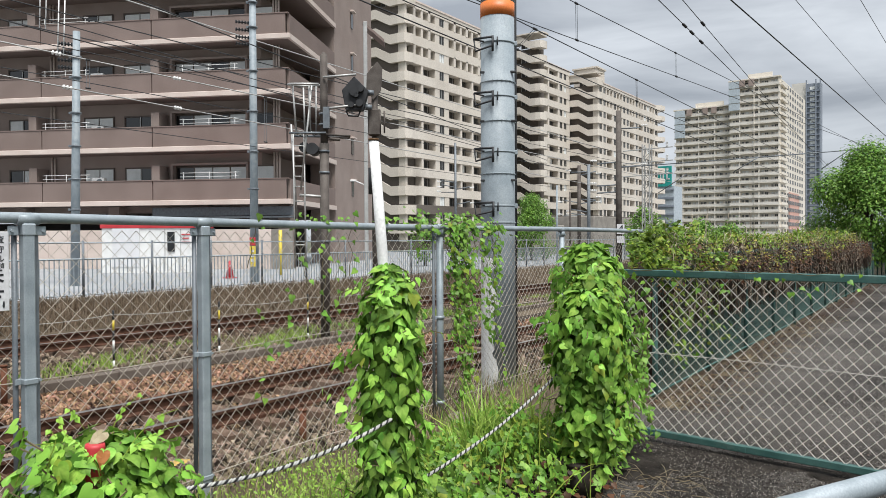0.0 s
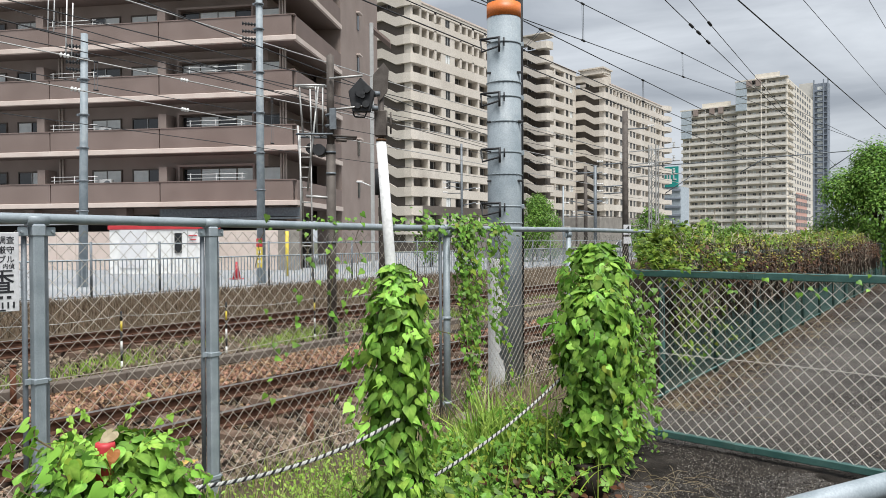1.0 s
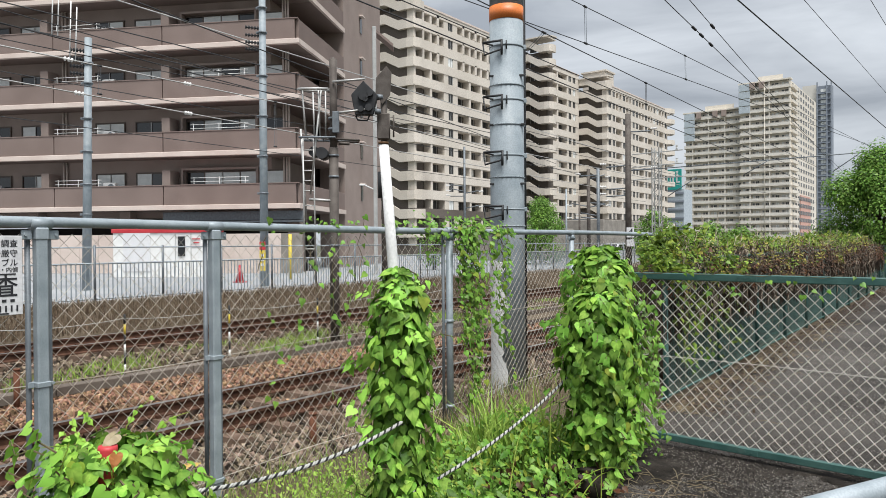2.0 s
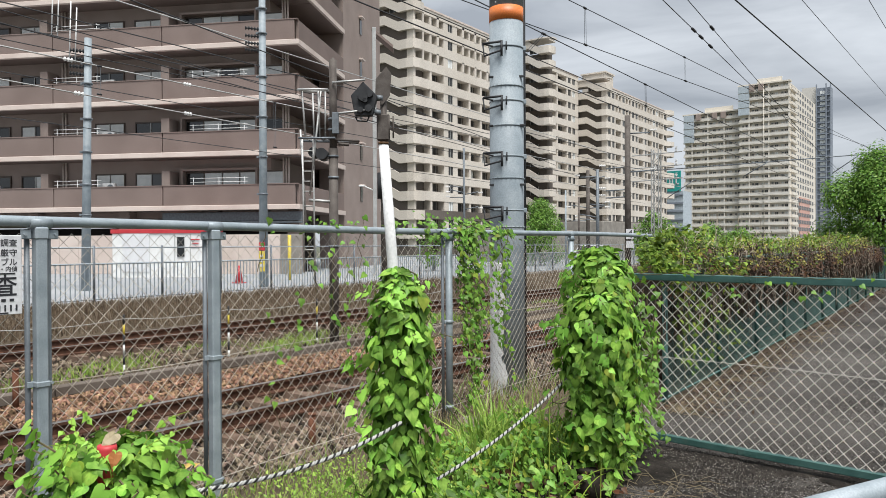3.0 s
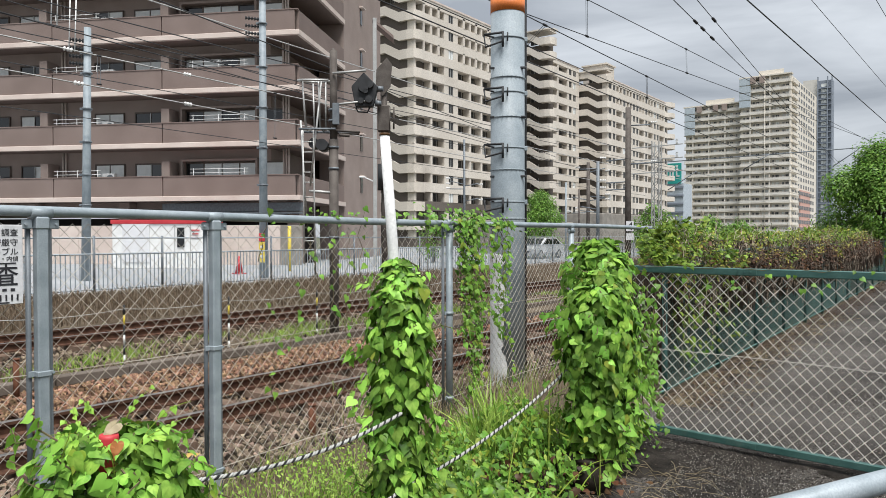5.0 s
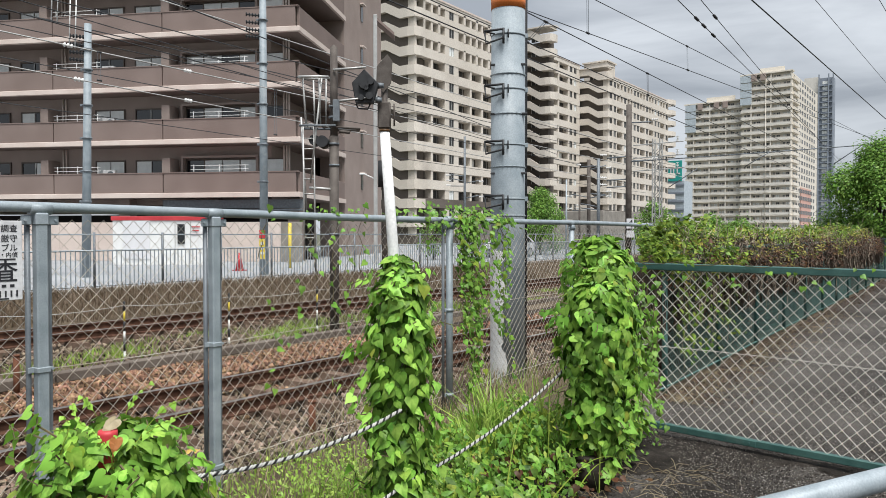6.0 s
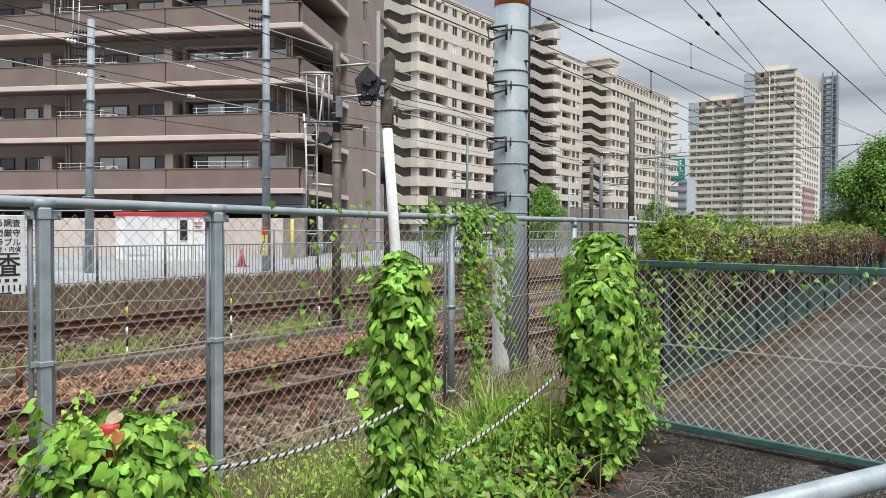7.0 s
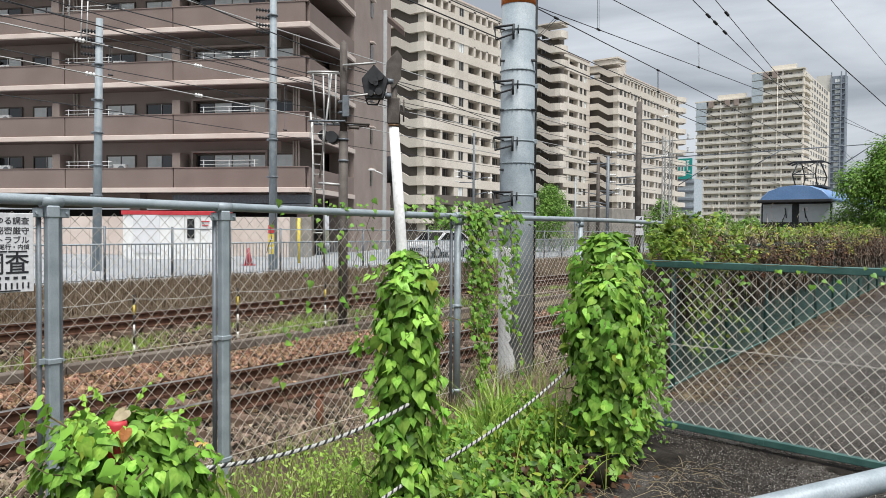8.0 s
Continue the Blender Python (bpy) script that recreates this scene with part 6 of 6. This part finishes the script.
        rad = r * math.sin(min(1, k * 1.02 + 0.06) * math.pi) ** 0.6 * rng.uniform(0.35, 0.95)
        c = Vector((u + rad * math.cos(a), v + rad * math.sin(a), z0 + h * k * 0.97))
        clumps.append((c, r * rng.uniform(0.2, 0.42)))
    bm = bm_new()
    for c, s in clumps:
        st = Vector((u, v, z0 + max(0.15, (c.z - z0) / h - 0.25) * h))
        tube(bm, [st, (st + c) / 2 + Vector((0, 0, 0.1)), c], trunk * 0.3, 6, trunk * 0.06)
    part("branchwork", bm, M["bark"], t, "", "stuff")
    it = []
    for _ in range(n):
        c, s = rng.choice(clumps)
        d = Vector((rng.gauss(0, 1), rng.gauss(0, 1), rng.gauss(0, 1))).normalized()
        p = c + d * s * rng.uniform(0.55, 1.08) * (1 + 0.3 * noise.noise(d * 2 + c))
        it.append(leaf_matrix(p, d + Vector((0, 0, 0.3)), leaf * rng.uniform(0.6, 1.25), rng, (0.0, 0.9), 1.0))
    leaf_cloud("crown", it, OVALS, M[mat_], t)


near_plants()
low_growth()
hedge()
tree(29.8, 2.6, 4.45, 2.3, 31, "dense dark green tree beside the railway hedge", 0.115, 44000)
tree(33.0, 0.8, 4.4, 2.2, 32, "dense dark green tree beside the railway hedge", 0.14, 18000)
tree(47.0, 25.5, 4.6, 2.5, 33, "dark green street tree with a round crown", 0.15, 14000)
tree(52.0, 18.8, 3.8, 1.7, 34, "small green roadside tree", 0.25, 1600)
tree(60.0, 17.0, 2.9, 2.0, 35, "small green roadside tree", 0.25, 1800)
tree(72.0, 17.5, 2.6, 2.6, 36, "small green roadside tree", 0.3, 1800)
tree(34.0, 25.5, 2.8, 1.0, 37, "small green shrub by the street", 0.15, 900)


# ---- near things ----
def stakes():
    t = thing("leaning_post", "white plastic pipe post leaning out of the vine", "post")
    bm = bm_new()
    tube(bm, [(2.684, 2.12, -0.1), (2.64, 2.174, 0.9), (2.613, 2.206, 1.5), (2.591, 2.232, 1.985)], 0.029, 18, 0.0235)
    part("pipe", bm, M["white"], t)
    bm = bm_new()
    tube(bm, [(2.591, 2.232, 1.984), (2.591, 2.232, 1.995)], 0.0255, 14)
    part("rim", bm, M["leaf_dry"], t, "dirty broken rim")
    # low marker with a red cap under the leaf mound
    t = thing("marker_stake", "low marker stake with a red cap", "stake")
    bm = bm_new()
    tube(bm, [(1.095, 1.985, -0.05), (1.095, 1.985, 0.85)], 0.024, 12)
    part("shaft", bm, M["rust_paint"], t)
    bm = bm_new()
    tube(bm, [(1.095, 1.985, 0.84), (1.095, 1.985, 0.935), (1.095, 1.985, 0.945)], 0.028, 16, 0.026)
    part("cap", bm, M["red"], t, "red plastic cap")
    bm = bm_new()
    vs, fs = HEARTS[2]
    m = Matrix.Translation((1.085, 1.925, 0.93)) @ Euler((radians(62), 0, radians(-60))).to_matrix().to_4x4() @ Matrix.Scale(0.045, 4)
    vv = [bm.verts.new(m @ Vector(p)) for p in vs]
    for f in fs:
        bm.faces.new([vv[i] for i in f])
    single("orange_leaf", bm, M["leaf_orange"], "single withered orange leaf on the mound", "leaf")
    bm = bm_new()
    vs, fs = HEARTS[4]
    m = Matrix.Translation((1.115, 1.985, 0.97)) @ Euler((radians(35), radians(20), radians(-80))).to_matrix().to_4x4() @ Matrix.Scale(0.055, 4)
    vv = [bm.verts.new(m @ Vector(p)) for p in vs]
    for f in fs:
        bm.faces.new([vv[i] for i in f])
    single("dry_leaf", bm, M["straw"], "single bleached dry leaf on the mound", "leaf")
    t = thing("planter", "grubby dark brown plastic planter under the vine", "planter")
    bm = bm_new()
    tube(bm, [(4.01, 1.84, 0.0), (4.01, 1.84, 0.19)], 0.135, 24, 0.15)
    part("tub", bm, M["tub"], t)
    bm = bm_new()
    tube(bm, [(4.01, 1.84, 0.18), (4.01, 1.84, 0.205)], 0.155, 24)
    part("rim", bm, M["tub"], t)


def rope(points, label):
    """Striped rope: two white strands and a black one, twisted."""
    t = thing("striped_rope", label, "rope", group="striped ropes")
    pts = [Vector(p) for p in points]
    ln = sum((b - a).length for a, b in zip(pts, pts[1:]))
    n = int(ln / 0.006)

    def along(k):
        s = k * ln
        for a, b in zip(pts, pts[1:]):
            d = (b - a).length
            if s <= d or b is pts[-1]:
                return a + (b - a) * (s / d), (b - a).normalized()
            s -= d

    for i, m_ in enumerate(("rope_white", "rope_white", "rope_black")):
        bm = bm_new()
        path = []
        for j in range(n + 1):
            c, d = along(j / n)
            x = d.cross(Vector((0, 0, 1))).normalized()
            y = x.cross(d)
            a = j * 0.006 / 0.042 * 2 * math.pi + i * 2.094
            path.append(c + (x * math.cos(a) + y * math.sin(a)) * 0.0043)
        tube(bm, path, 0.0046, 6)
        part("strand", bm, M[m_], t)


def curve3(a, b, sag, n=14):
    a, b = Vector(a), Vector(b)
    return [a + (b - a) * (i / n) - Vector((0, 0, sag * 4 * (i / n) * (1 - i / n))) for i in range(n + 1)]


def handrail():
    t = thing("guard_rail", "thick grey painted pipe guard rail", "railing")
    a, d = Vector((2.22, 0.205, 0.846)), Vector((0.437, -0.216, 0)).normalized()
    bm = bm_new()
    tube(bm, [a - d * 1.35, a + d * 2.2], 0.0305, 24)
    part("top_pipe", bm, M["galv"], t)
    for s in (-1.3, 0.75, 2.15):
        bm = bm_new()
        q = a + d * s
        tube(bm, [(q.x, q.y, -0.05), (q.x, q.y, 0.846)], 0.0305, 16)
        part("post", bm, M["galv"], t)


def sign():
    t = thing("notice_board", "white paper notice with black Japanese lettering on the fence", "sign")
    bm = bm_new()
    box(bm, (1.315, 3.515, 1.385), (0.45, 0.006, 0.36), 0, 0.002)
    part("board", bm, M["paper"], t)
    for body, x, z, size in (("あらゆる調査", 1.52, 1.517, 0.036), ("親切・秘密厳守", 1.52, 1.472, 0.036), ("お悩みトラブル", 1.52, 1.43, 0.036), ("調査・尾行・内偵", 1.52, 1.402, 0.026), ("調査", 1.52, 1.298, 0.105)):
        cu = bpy.data.curves.new("lettering", "FONT")
        cu.body, cu.size, cu.align_x = body, size, "RIGHT"
        cu.offset = 0.0012 if size > 0.08 else 0.0004
        cu.materials.append(M["ink"])
        o = new("lettering", cu)
        o.parent = t
        o.matrix_basis = pose(x, 3.5105, z, 90, 0, 0)
    for x, z, w in ((1.2, 1.391, 0.05), (1.28, 1.391, 0.08), (1.38, 1.391, 0.09), (1.47, 1.391, 0.08), (1.36, 1.213, 0.24)):
        bm = bm_new()
        box(bm, (x, 3.511, z), (w, 0.002, 0.006))
        part("small_print", bm, M["ink"], t)
    for x in (1.39, 1.425, 1.46, 1.495):
        bm = bm_new()
        box(bm, (x, 3.511, 1.271), (0.018, 0.002, 0.012))
        part("name_bar", bm, M["ink"], t)
    for i in range(11):
        if i != 6:
            bm = bm_new()
            box(bm, (1.515 - i * 0.024, 3.511, 1.235), (0.007, 0.002, 0.028))
            part("number_bar", bm, M["ink"], t)
    for x in (1.12, 1.51):
        for z in (1.23, 1.54):
            bm = bm_new()
            tube(bm, [(x, 3.51, z), (x, 3.615, z)], 0.002, 5)
            part("wire_tie", bm, M["galv"], t)


def trackside():
    for u, v, h in ((4.8, 5.05, 0.28), (3.95, 9.2, 0.42)):
        t = thing("marker_stub", "short rusty steel stub beside the track", "stake", group="rusty stubs")
        bm = bm_new()
        tube(bm, [(u, v, -0.5), (u, v, -0.38 + h)], 0.035, 10)
        part("pipe", bm, M["rust_paint"], t)
        bm = bm_new()
        tube(bm, [(u, v, -0.38 + h), (u, v, -0.36 + h)], 0.04, 10)
        part("cap", bm, M["rust_paint"], t)
    # striped snow-pole markers beyond the near track
    marks = [(u, 10.28 - 0.0254 * (u - 3)) for u in (2.1, 4.0, 5.9, 7.75, 9.75, 11.7, 13.7, 16.0)]
    for u, v in marks:
        t = thing("striped_marker", "thin black, white and yellow marker rod by the track", "marker", group="striped markers")
        for i in range(6):
            bm = bm_new()
            tube(bm, [(u, v, -0.40 + i * 0.15), (u, v, -0.25 + i * 0.15)], 0.016, 8)
            part("stripe", bm, M[("white", "iron", "white", "iron", "yellow", "iron")[i]], t)
    t = thing("marker_rope", "pale twisted rope strung between the marker rods", "rope")
    bm = bm_new()
    for (u0, v0), (u1, v1) in zip(marks, marks[1:]):
        tube(bm, curve3((u0, v0, 0.44), (u1, v1, 0.44), 0.05, 8), 0.006, 5)
    part("cord", bm, M["rope_white"], t, "", "stuff")
    # leaning timber posts on the far side
    for u, v, x, y, h in ((15.6, 13.2, 0.15, -0.2, 0.95), (22.5, 15.4, 0.1, 0.0, 1.0)):
        t = thing("timber_stake", "leaning bleached timber stake", "stake", group="timber stakes")
        bm = bm_new()
        tube(bm, [(u, v, -0.5), (u + x, v + y, -0.4 + h)], 0.045, 6, 0.04)
        part("stake", bm, M["straw"], t)
    # flat concrete slabs and a stone at the fence foot
    for u, v, s in ((5.05, 3.45, 0.11), (2.35, 4.15, 0.16), (2.0, 4.5, 0.12), (1.55, 3.9, 0.13)):
        bm = bm_new()
        bmesh.ops.create_icosphere(bm, subdivisions=2, radius=s, matrix=Matrix.Translation((u, v, 0.0 if v < 3.7 else -0.25)) @ Matrix.Diagonal((1, 0.8, 0.5, 1)))
        for q in bm.verts:
            q.co += Vector((noise.noise(q.co * 9), noise.noise(q.co * 9 + Vector((3, 0, 0))), noise.noise(q.co * 9 + Vector((0, 5, 0))))) * s * 0.3
        single("rock", bm, M["concrete"], "pale rough stone at the fence foot", "rock", group="rocks")
    bm = bm_new()
    bmesh.ops.create_icosphere(bm, subdivisions=2, radius=0.13, matrix=Matrix.Translation((3.82, 5.62, -0.47)) @ Matrix.Diagonal((1.1, 0.9, 0.45, 1)))
    for q in bm.verts:
        q.co += Vector((noise.noise(q.co * 8), noise.noise(q.co * 8 + Vector((3, 0, 0))), noise.noise(q.co * 8 + Vector((0, 5, 0))))) * 0.05
    single("marked_stone", bm, M["yellow_stone"], "yellow painted stone in the ballast", "rock")
    # number plates on the far mast
    t = thing("mast_plate", "small white plates on the dark mast", "sign")
    for z, b in ((2.05, 0.52), (1.5, 0.36)):
        bm = bm_new()
        box(bm, (36.4, 14.42, z), (0.4, 0.03, b), -53, 0.004)
        part("plate", bm, M["paper"], t)
    cu = bpy.data.curves.new("numeral", "FONT")
    cu.body, cu.size, cu.align_x = "4", 0.6, "CENTER"
    cu.materials.append(M["ink"])
    o = new("numeral", cu)
    o.parent = t
    o.matrix_basis = pose(36.38, 14.39, 1.85, 90, 0, -53)


stakes()
rope(curve3((1.2, 2.12, 0.74), (2.50, 2.06, 0.715), 0.075), "black and white striped rope tied between stakes")
rope(curve3((1.6, 2.06, 0.24), (2.55, 2.08, 0.36), 0.01, 4) + curve3((2.6, 2.08, 0.365), (4.0, 1.98, 0.70), 0.05), "black and white striped rope rising through the weeds")
handrail()
sign()
trackside()
stones("grey_ballast", "grey-brown angular ballast stones", M["ballast"], [(-1, 9, 3.72, 3.95, -0.06, 1800, 0.036), (-1, 9, 3.9, 4.2, -0.15, 2600, 0.04), (-1, 9, 4.1, 4.45, -0.28, 2800, 0.042), (-1, 9, 4.25, 5.5, -0.44, 9500, 0.043), (-1, 9, 5.5, 6.3, -0.50, 6500, 0.043), (-2, 12, 6.2, 7.7, -0.515, 6500, 0.04), (9, 30, 4.4, 6.2, -0.38, 5000, 0.05), (-2, 30, 11.9, 15.4, -0.52, 9000, 0.05), (0, 26, 9.9, 12.0, -0.375, 7000, 0.045)], 1)
stones("rusty_ballast", "rust-red angular ballast stones", M["ballast_red"], [(-2, 12, 7.7, 8.2, -0.49, 4000, 0.043), (-2, 12, 8.2, 9.5, -0.43, 11000, 0.043), (-2, 12, 6.2, 7.7, -0.515, 5500, 0.04), (12, 40, 6.2, 9.5, -0.5, 9000, 0.055)], 2)
stones("road_grit", "pale grit and pebbles scattered on the asphalt", M["grit"], [(3.2, 9, -1.8, 2.2, 0.0, 9000, 0.0042), (5.4, 14, -1.5, 2.1, 0.0, 7500, 0.0058), (3.2, 5.2, 0.3, 2.1, 0.004, 5000, 0.0042)], 3)
stones("dark_grit", "dark gravel chips washed against the gate", M["chip"], [(3.3, 5.3, 0.0, 2.1, 0.004, 12000, 0.0062), (5.3, 8, -1.0, 2.1, 0.0, 7000, 0.006)], 4)


# ---- train ----
def train():
    t = thing("train", "grey commuter train with blue roof and folding pantograph", "train")
    half = [(1.30, 0.35), (1.40, 1.0), (1.40, 2.75), (1.34, 3.05)]
    roof = [(1.40, 3.02), (1.30, 3.22), (1.05, 3.45), (0.6, 3.62), (0.0, 3.68)]

    def ring(bm, x, pts, sc=1.0, drop=0.0):
        full = pts + [(-a, b) for a, b in reversed(pts) if a > 0]
        return [bm.verts.new((x, a * sc, b - drop)) for a, b in full]

    for car in range(2):
        x0 = 0.35 + car * 19.6
        bm = bm_new()
        a, b = ring(bm, x0, half, 0.97), ring(bm, x0 + 0.5, half)
        c = ring(bm, x0 + 18.6, half)
        for r0, r1 in ((a, b), (b, c)):
            for i in range(len(r0)):
                bm.faces.new((r0[i], r0[(i + 1) % len(r0)], r1[(i + 1) % len(r1)], r1[i]))
        bm.faces.new(a[::-1])
        bm.faces.new(c)
        body = part("body", bm, M["train_cream"], t)
        bm = bm_new()
        rs = [ring(bm, x0 - 0.32, roof, 0.93, 0.02), ring(bm, x0 - 0.1, roof, 1.0), ring(bm, x0 + 18.7, roof)]
        for r0, r1 in zip(rs, rs[1:]):
            for i in range(len(r0)):
                f = bm.faces.new((r0[i], r0[(i + 1) % len(r0)], r1[(i + 1) % len(r1)], r1[i]))
                f.smooth = True
        bm.faces.new(rs[0][::-1])
        bm.faces.new(rs[-1])
        part("roof", bm, M["train_blue"], t, "light blue domed roof")
        for i in range(6):
            for s in (-1, 1):
                bm = bm_new()
                box(bm, (x0 + 2.2 + i * 2.9, s * 1.395, 2.15), (1.7, 0.04, 0.95), 0, 0.01)
                part("side_window", bm, M["glass"], body)
        for s in (3.0, 15.6):
            bm = bm_new()
            for w in (-1.05, 1.05):
                for y in (-0.57, 0.57):
                    tube(bm, [(x0 + s + w, y - 0.06, 0.43), (x0 + s + w, y + 0.06, 0.43)], 0.43, 20)
            box(bm, (x0 + s, 0, 0.5), (3.2, 1.7, 0.3), 0, 0.03)
            part("bogie", bm, M["iron"], t, "dark bogie with wheels")
    # front: dark gasket, two wide panes, centre mullion, wipers, lamps
    bm = bm_new()
    box(bm, (0.33, 0, 2.42), (0.06, 2.62, 1.15), 0, 0.01)
    fr = part("windscreen_surround", bm, M["iron"], t)
    for y, w in ((-0.69, 1.12), (0.69, 1.12)):
        bm = bm_new()
        box(bm, (0.285, y, 2.55), (0.03, w, 0.74), 0, 0.01)
        part("windscreen", bm, M["screen"], fr, "pale reflecting windscreen pane")
    for y, d in ((0.55, 0.18), (-0.55, -0.2)):
        bm = bm_new()
        tube(bm, [(0.25, y, 2.0), (0.25, y - d, 2.55)], 0.014, 5)
        tube(bm, [(0.24, y - d - 0.04, 2.35), (0.24, y - d + 0.02, 2.75)], 0.02, 5)
        part("wiper", bm, M["iron"], fr)
    bm = bm_new()
    box(bm, (0.262, -0.35, 2.72), (0.01, 0.2, 0.16))
    part("paper_notice", bm, M["paper"], fr)
    for y in (-0.95, 0.95):
        bm = bm_new()
        tube(bm, [(0.36, y, 1.5), (0.28, y, 1.5)], 0.13, 14)
        part("headlight", bm, M["lens"], t)
    bm = bm_new()
    box(bm, (0.31, 0, 1.8), (0.04, 2.6, 0.1), 0, 0.01)
    part("front_stripe", bm, M["train_blue"], t)
    bm = bm_new()
    box(bm, (0.1, 0, 3.03), (0.5, 2.74, 0.12), 0, 0.02)
    part("brow", bm, M["iron"], t, "dark band under the roof edge")
    # pantograph
    bm = bm_new()
    for s in (-0.42, 0.42):
        tube(bm, [(2.2, s, 3.7), (1.6, s * 1.05, 4.2), (2.3, s * 0.9, 4.76)], 0.028, 6)
        tube(bm, [(3.4, s, 3.7), (4.0, s * 1.05, 4.2), (3.0, s * 0.9, 4.76)], 0.028, 6)
    tube(bm, [(1.6, -0.44, 4.2), (1.6, 0.44, 4.2)], 0.022, 6)
    tube(bm, [(4.0, -0.44, 4.2), (4.0, 0.44, 4.2)], 0.022, 6)
    tube(bm, [(1.6, -0.44, 4.2), (2.3, 0.38, 4.76)], 0.018, 5)
    tube(bm, [(1.6, 0.44, 4.2), (2.3, -0.38, 4.76)], 0.018, 5)
    for x in (2.35, 2.95):
        tube(bm, [(x, -0.78, 4.7), (x, -0.55, 4.8), (x, 0.55, 4.8), (x, 0.78, 4.7)], 0.034, 6)
    box(bm, (2.8, 0, 3.72), (1.8, 1.3, 0.08), 0, 0.01)
    for x in (2.1, 3.5):
        for s in (-0.5, 0.5):
            tube(bm, [(x, s, 3.5), (x, s, 3.72)], 0.06, 8)
    part("pantograph", bm, M["iron"], t, "black diamond pantograph")
    return t


def white_car():
    t = thing("white_car", "small white car driving along the street", "car")
    bm = bm_new()
    side = [(0.0, 0.32), (0.02, 0.72), (0.9, 0.92), (1.55, 1.42), (3.1, 1.46), (4.0, 1.0), (4.25, 0.9), (4.28, 0.34)]
    prism(bm, [(x, 0, z) for x, z in side], (0, -0.8, 0), (0, 0.8, 0))
    bmesh.ops.bevel(bm, geom=bm.edges[:], offset=0.07, segments=2, affect="EDGES")
    body = part("body", bm, M["car_paint"], t)
    bm = bm_new()
    glass_side = [(1.05, 0.95), (1.62, 1.36), (3.0, 1.38), (3.7, 0.99)]
    prism(bm, [(x, 0, z) for x, z in glass_side], (0, -0.815, 0), (0, 0.815, 0))
    part("side_glass", bm, M["glass"], body)
    bm = bm_new()
    prism(bm, [(0.93, 0, 0.95), (0.9, 0, 0.97), (1.5, 0, 1.4), (1.53, 0, 1.38)], (0, -0.68, 0), (0, 0.68, 0))
    part("windscreen", bm, M["glass"], body)
    for x in (0.8, 3.45):
        for y in (-0.72, 0.72):
            bm = bm_new()
            tube(bm, [(x, y - 0.1, 0.31), (x, y + 0.1, 0.31)], 0.31, 20)
            w = part("wheel", bm, M["rubber"], t)
            bm = bm_new()
            tube(bm, [(x, y - 0.105, 0.31), (x, y + 0.105, 0.31)], 0.19, 14)
            part("rim", bm, M["alu"], w)
    for y in (-0.6, 0.6):
        bm = bm_new()
        box(bm, (0.05, y, 0.66), (0.12, 0.32, 0.14), 0, 0.02)
        part("headlight", bm, M["glass_pale"], t)
    bm = bm_new()
    box(bm, (0.0, 0, 0.48), (0.06, 0.9, 0.16), 0, 0.01)
    part("grille", bm, M["iron"], t)
    return t


the_train = train()
the_car = white_car()


def motions():
    rows, drive = [], []
    for i in range(17):
        s = i * 0.5
        u = 31.75 + 19.8 * (8 - s)
        w = track_v(u, NEAR)
        a = math.degrees(math.atan2(track_v(u + 1, NEAR) - w, 1))
        rows.append((s, pose(u, w, RAIL, 0, 0, a)))
        drive.append((s, pose(30.1 + 4.2 * (8 - s), 24.3, 0.0)))
    walk(the_train, rows)
    walk(the_car, drive)


motions()
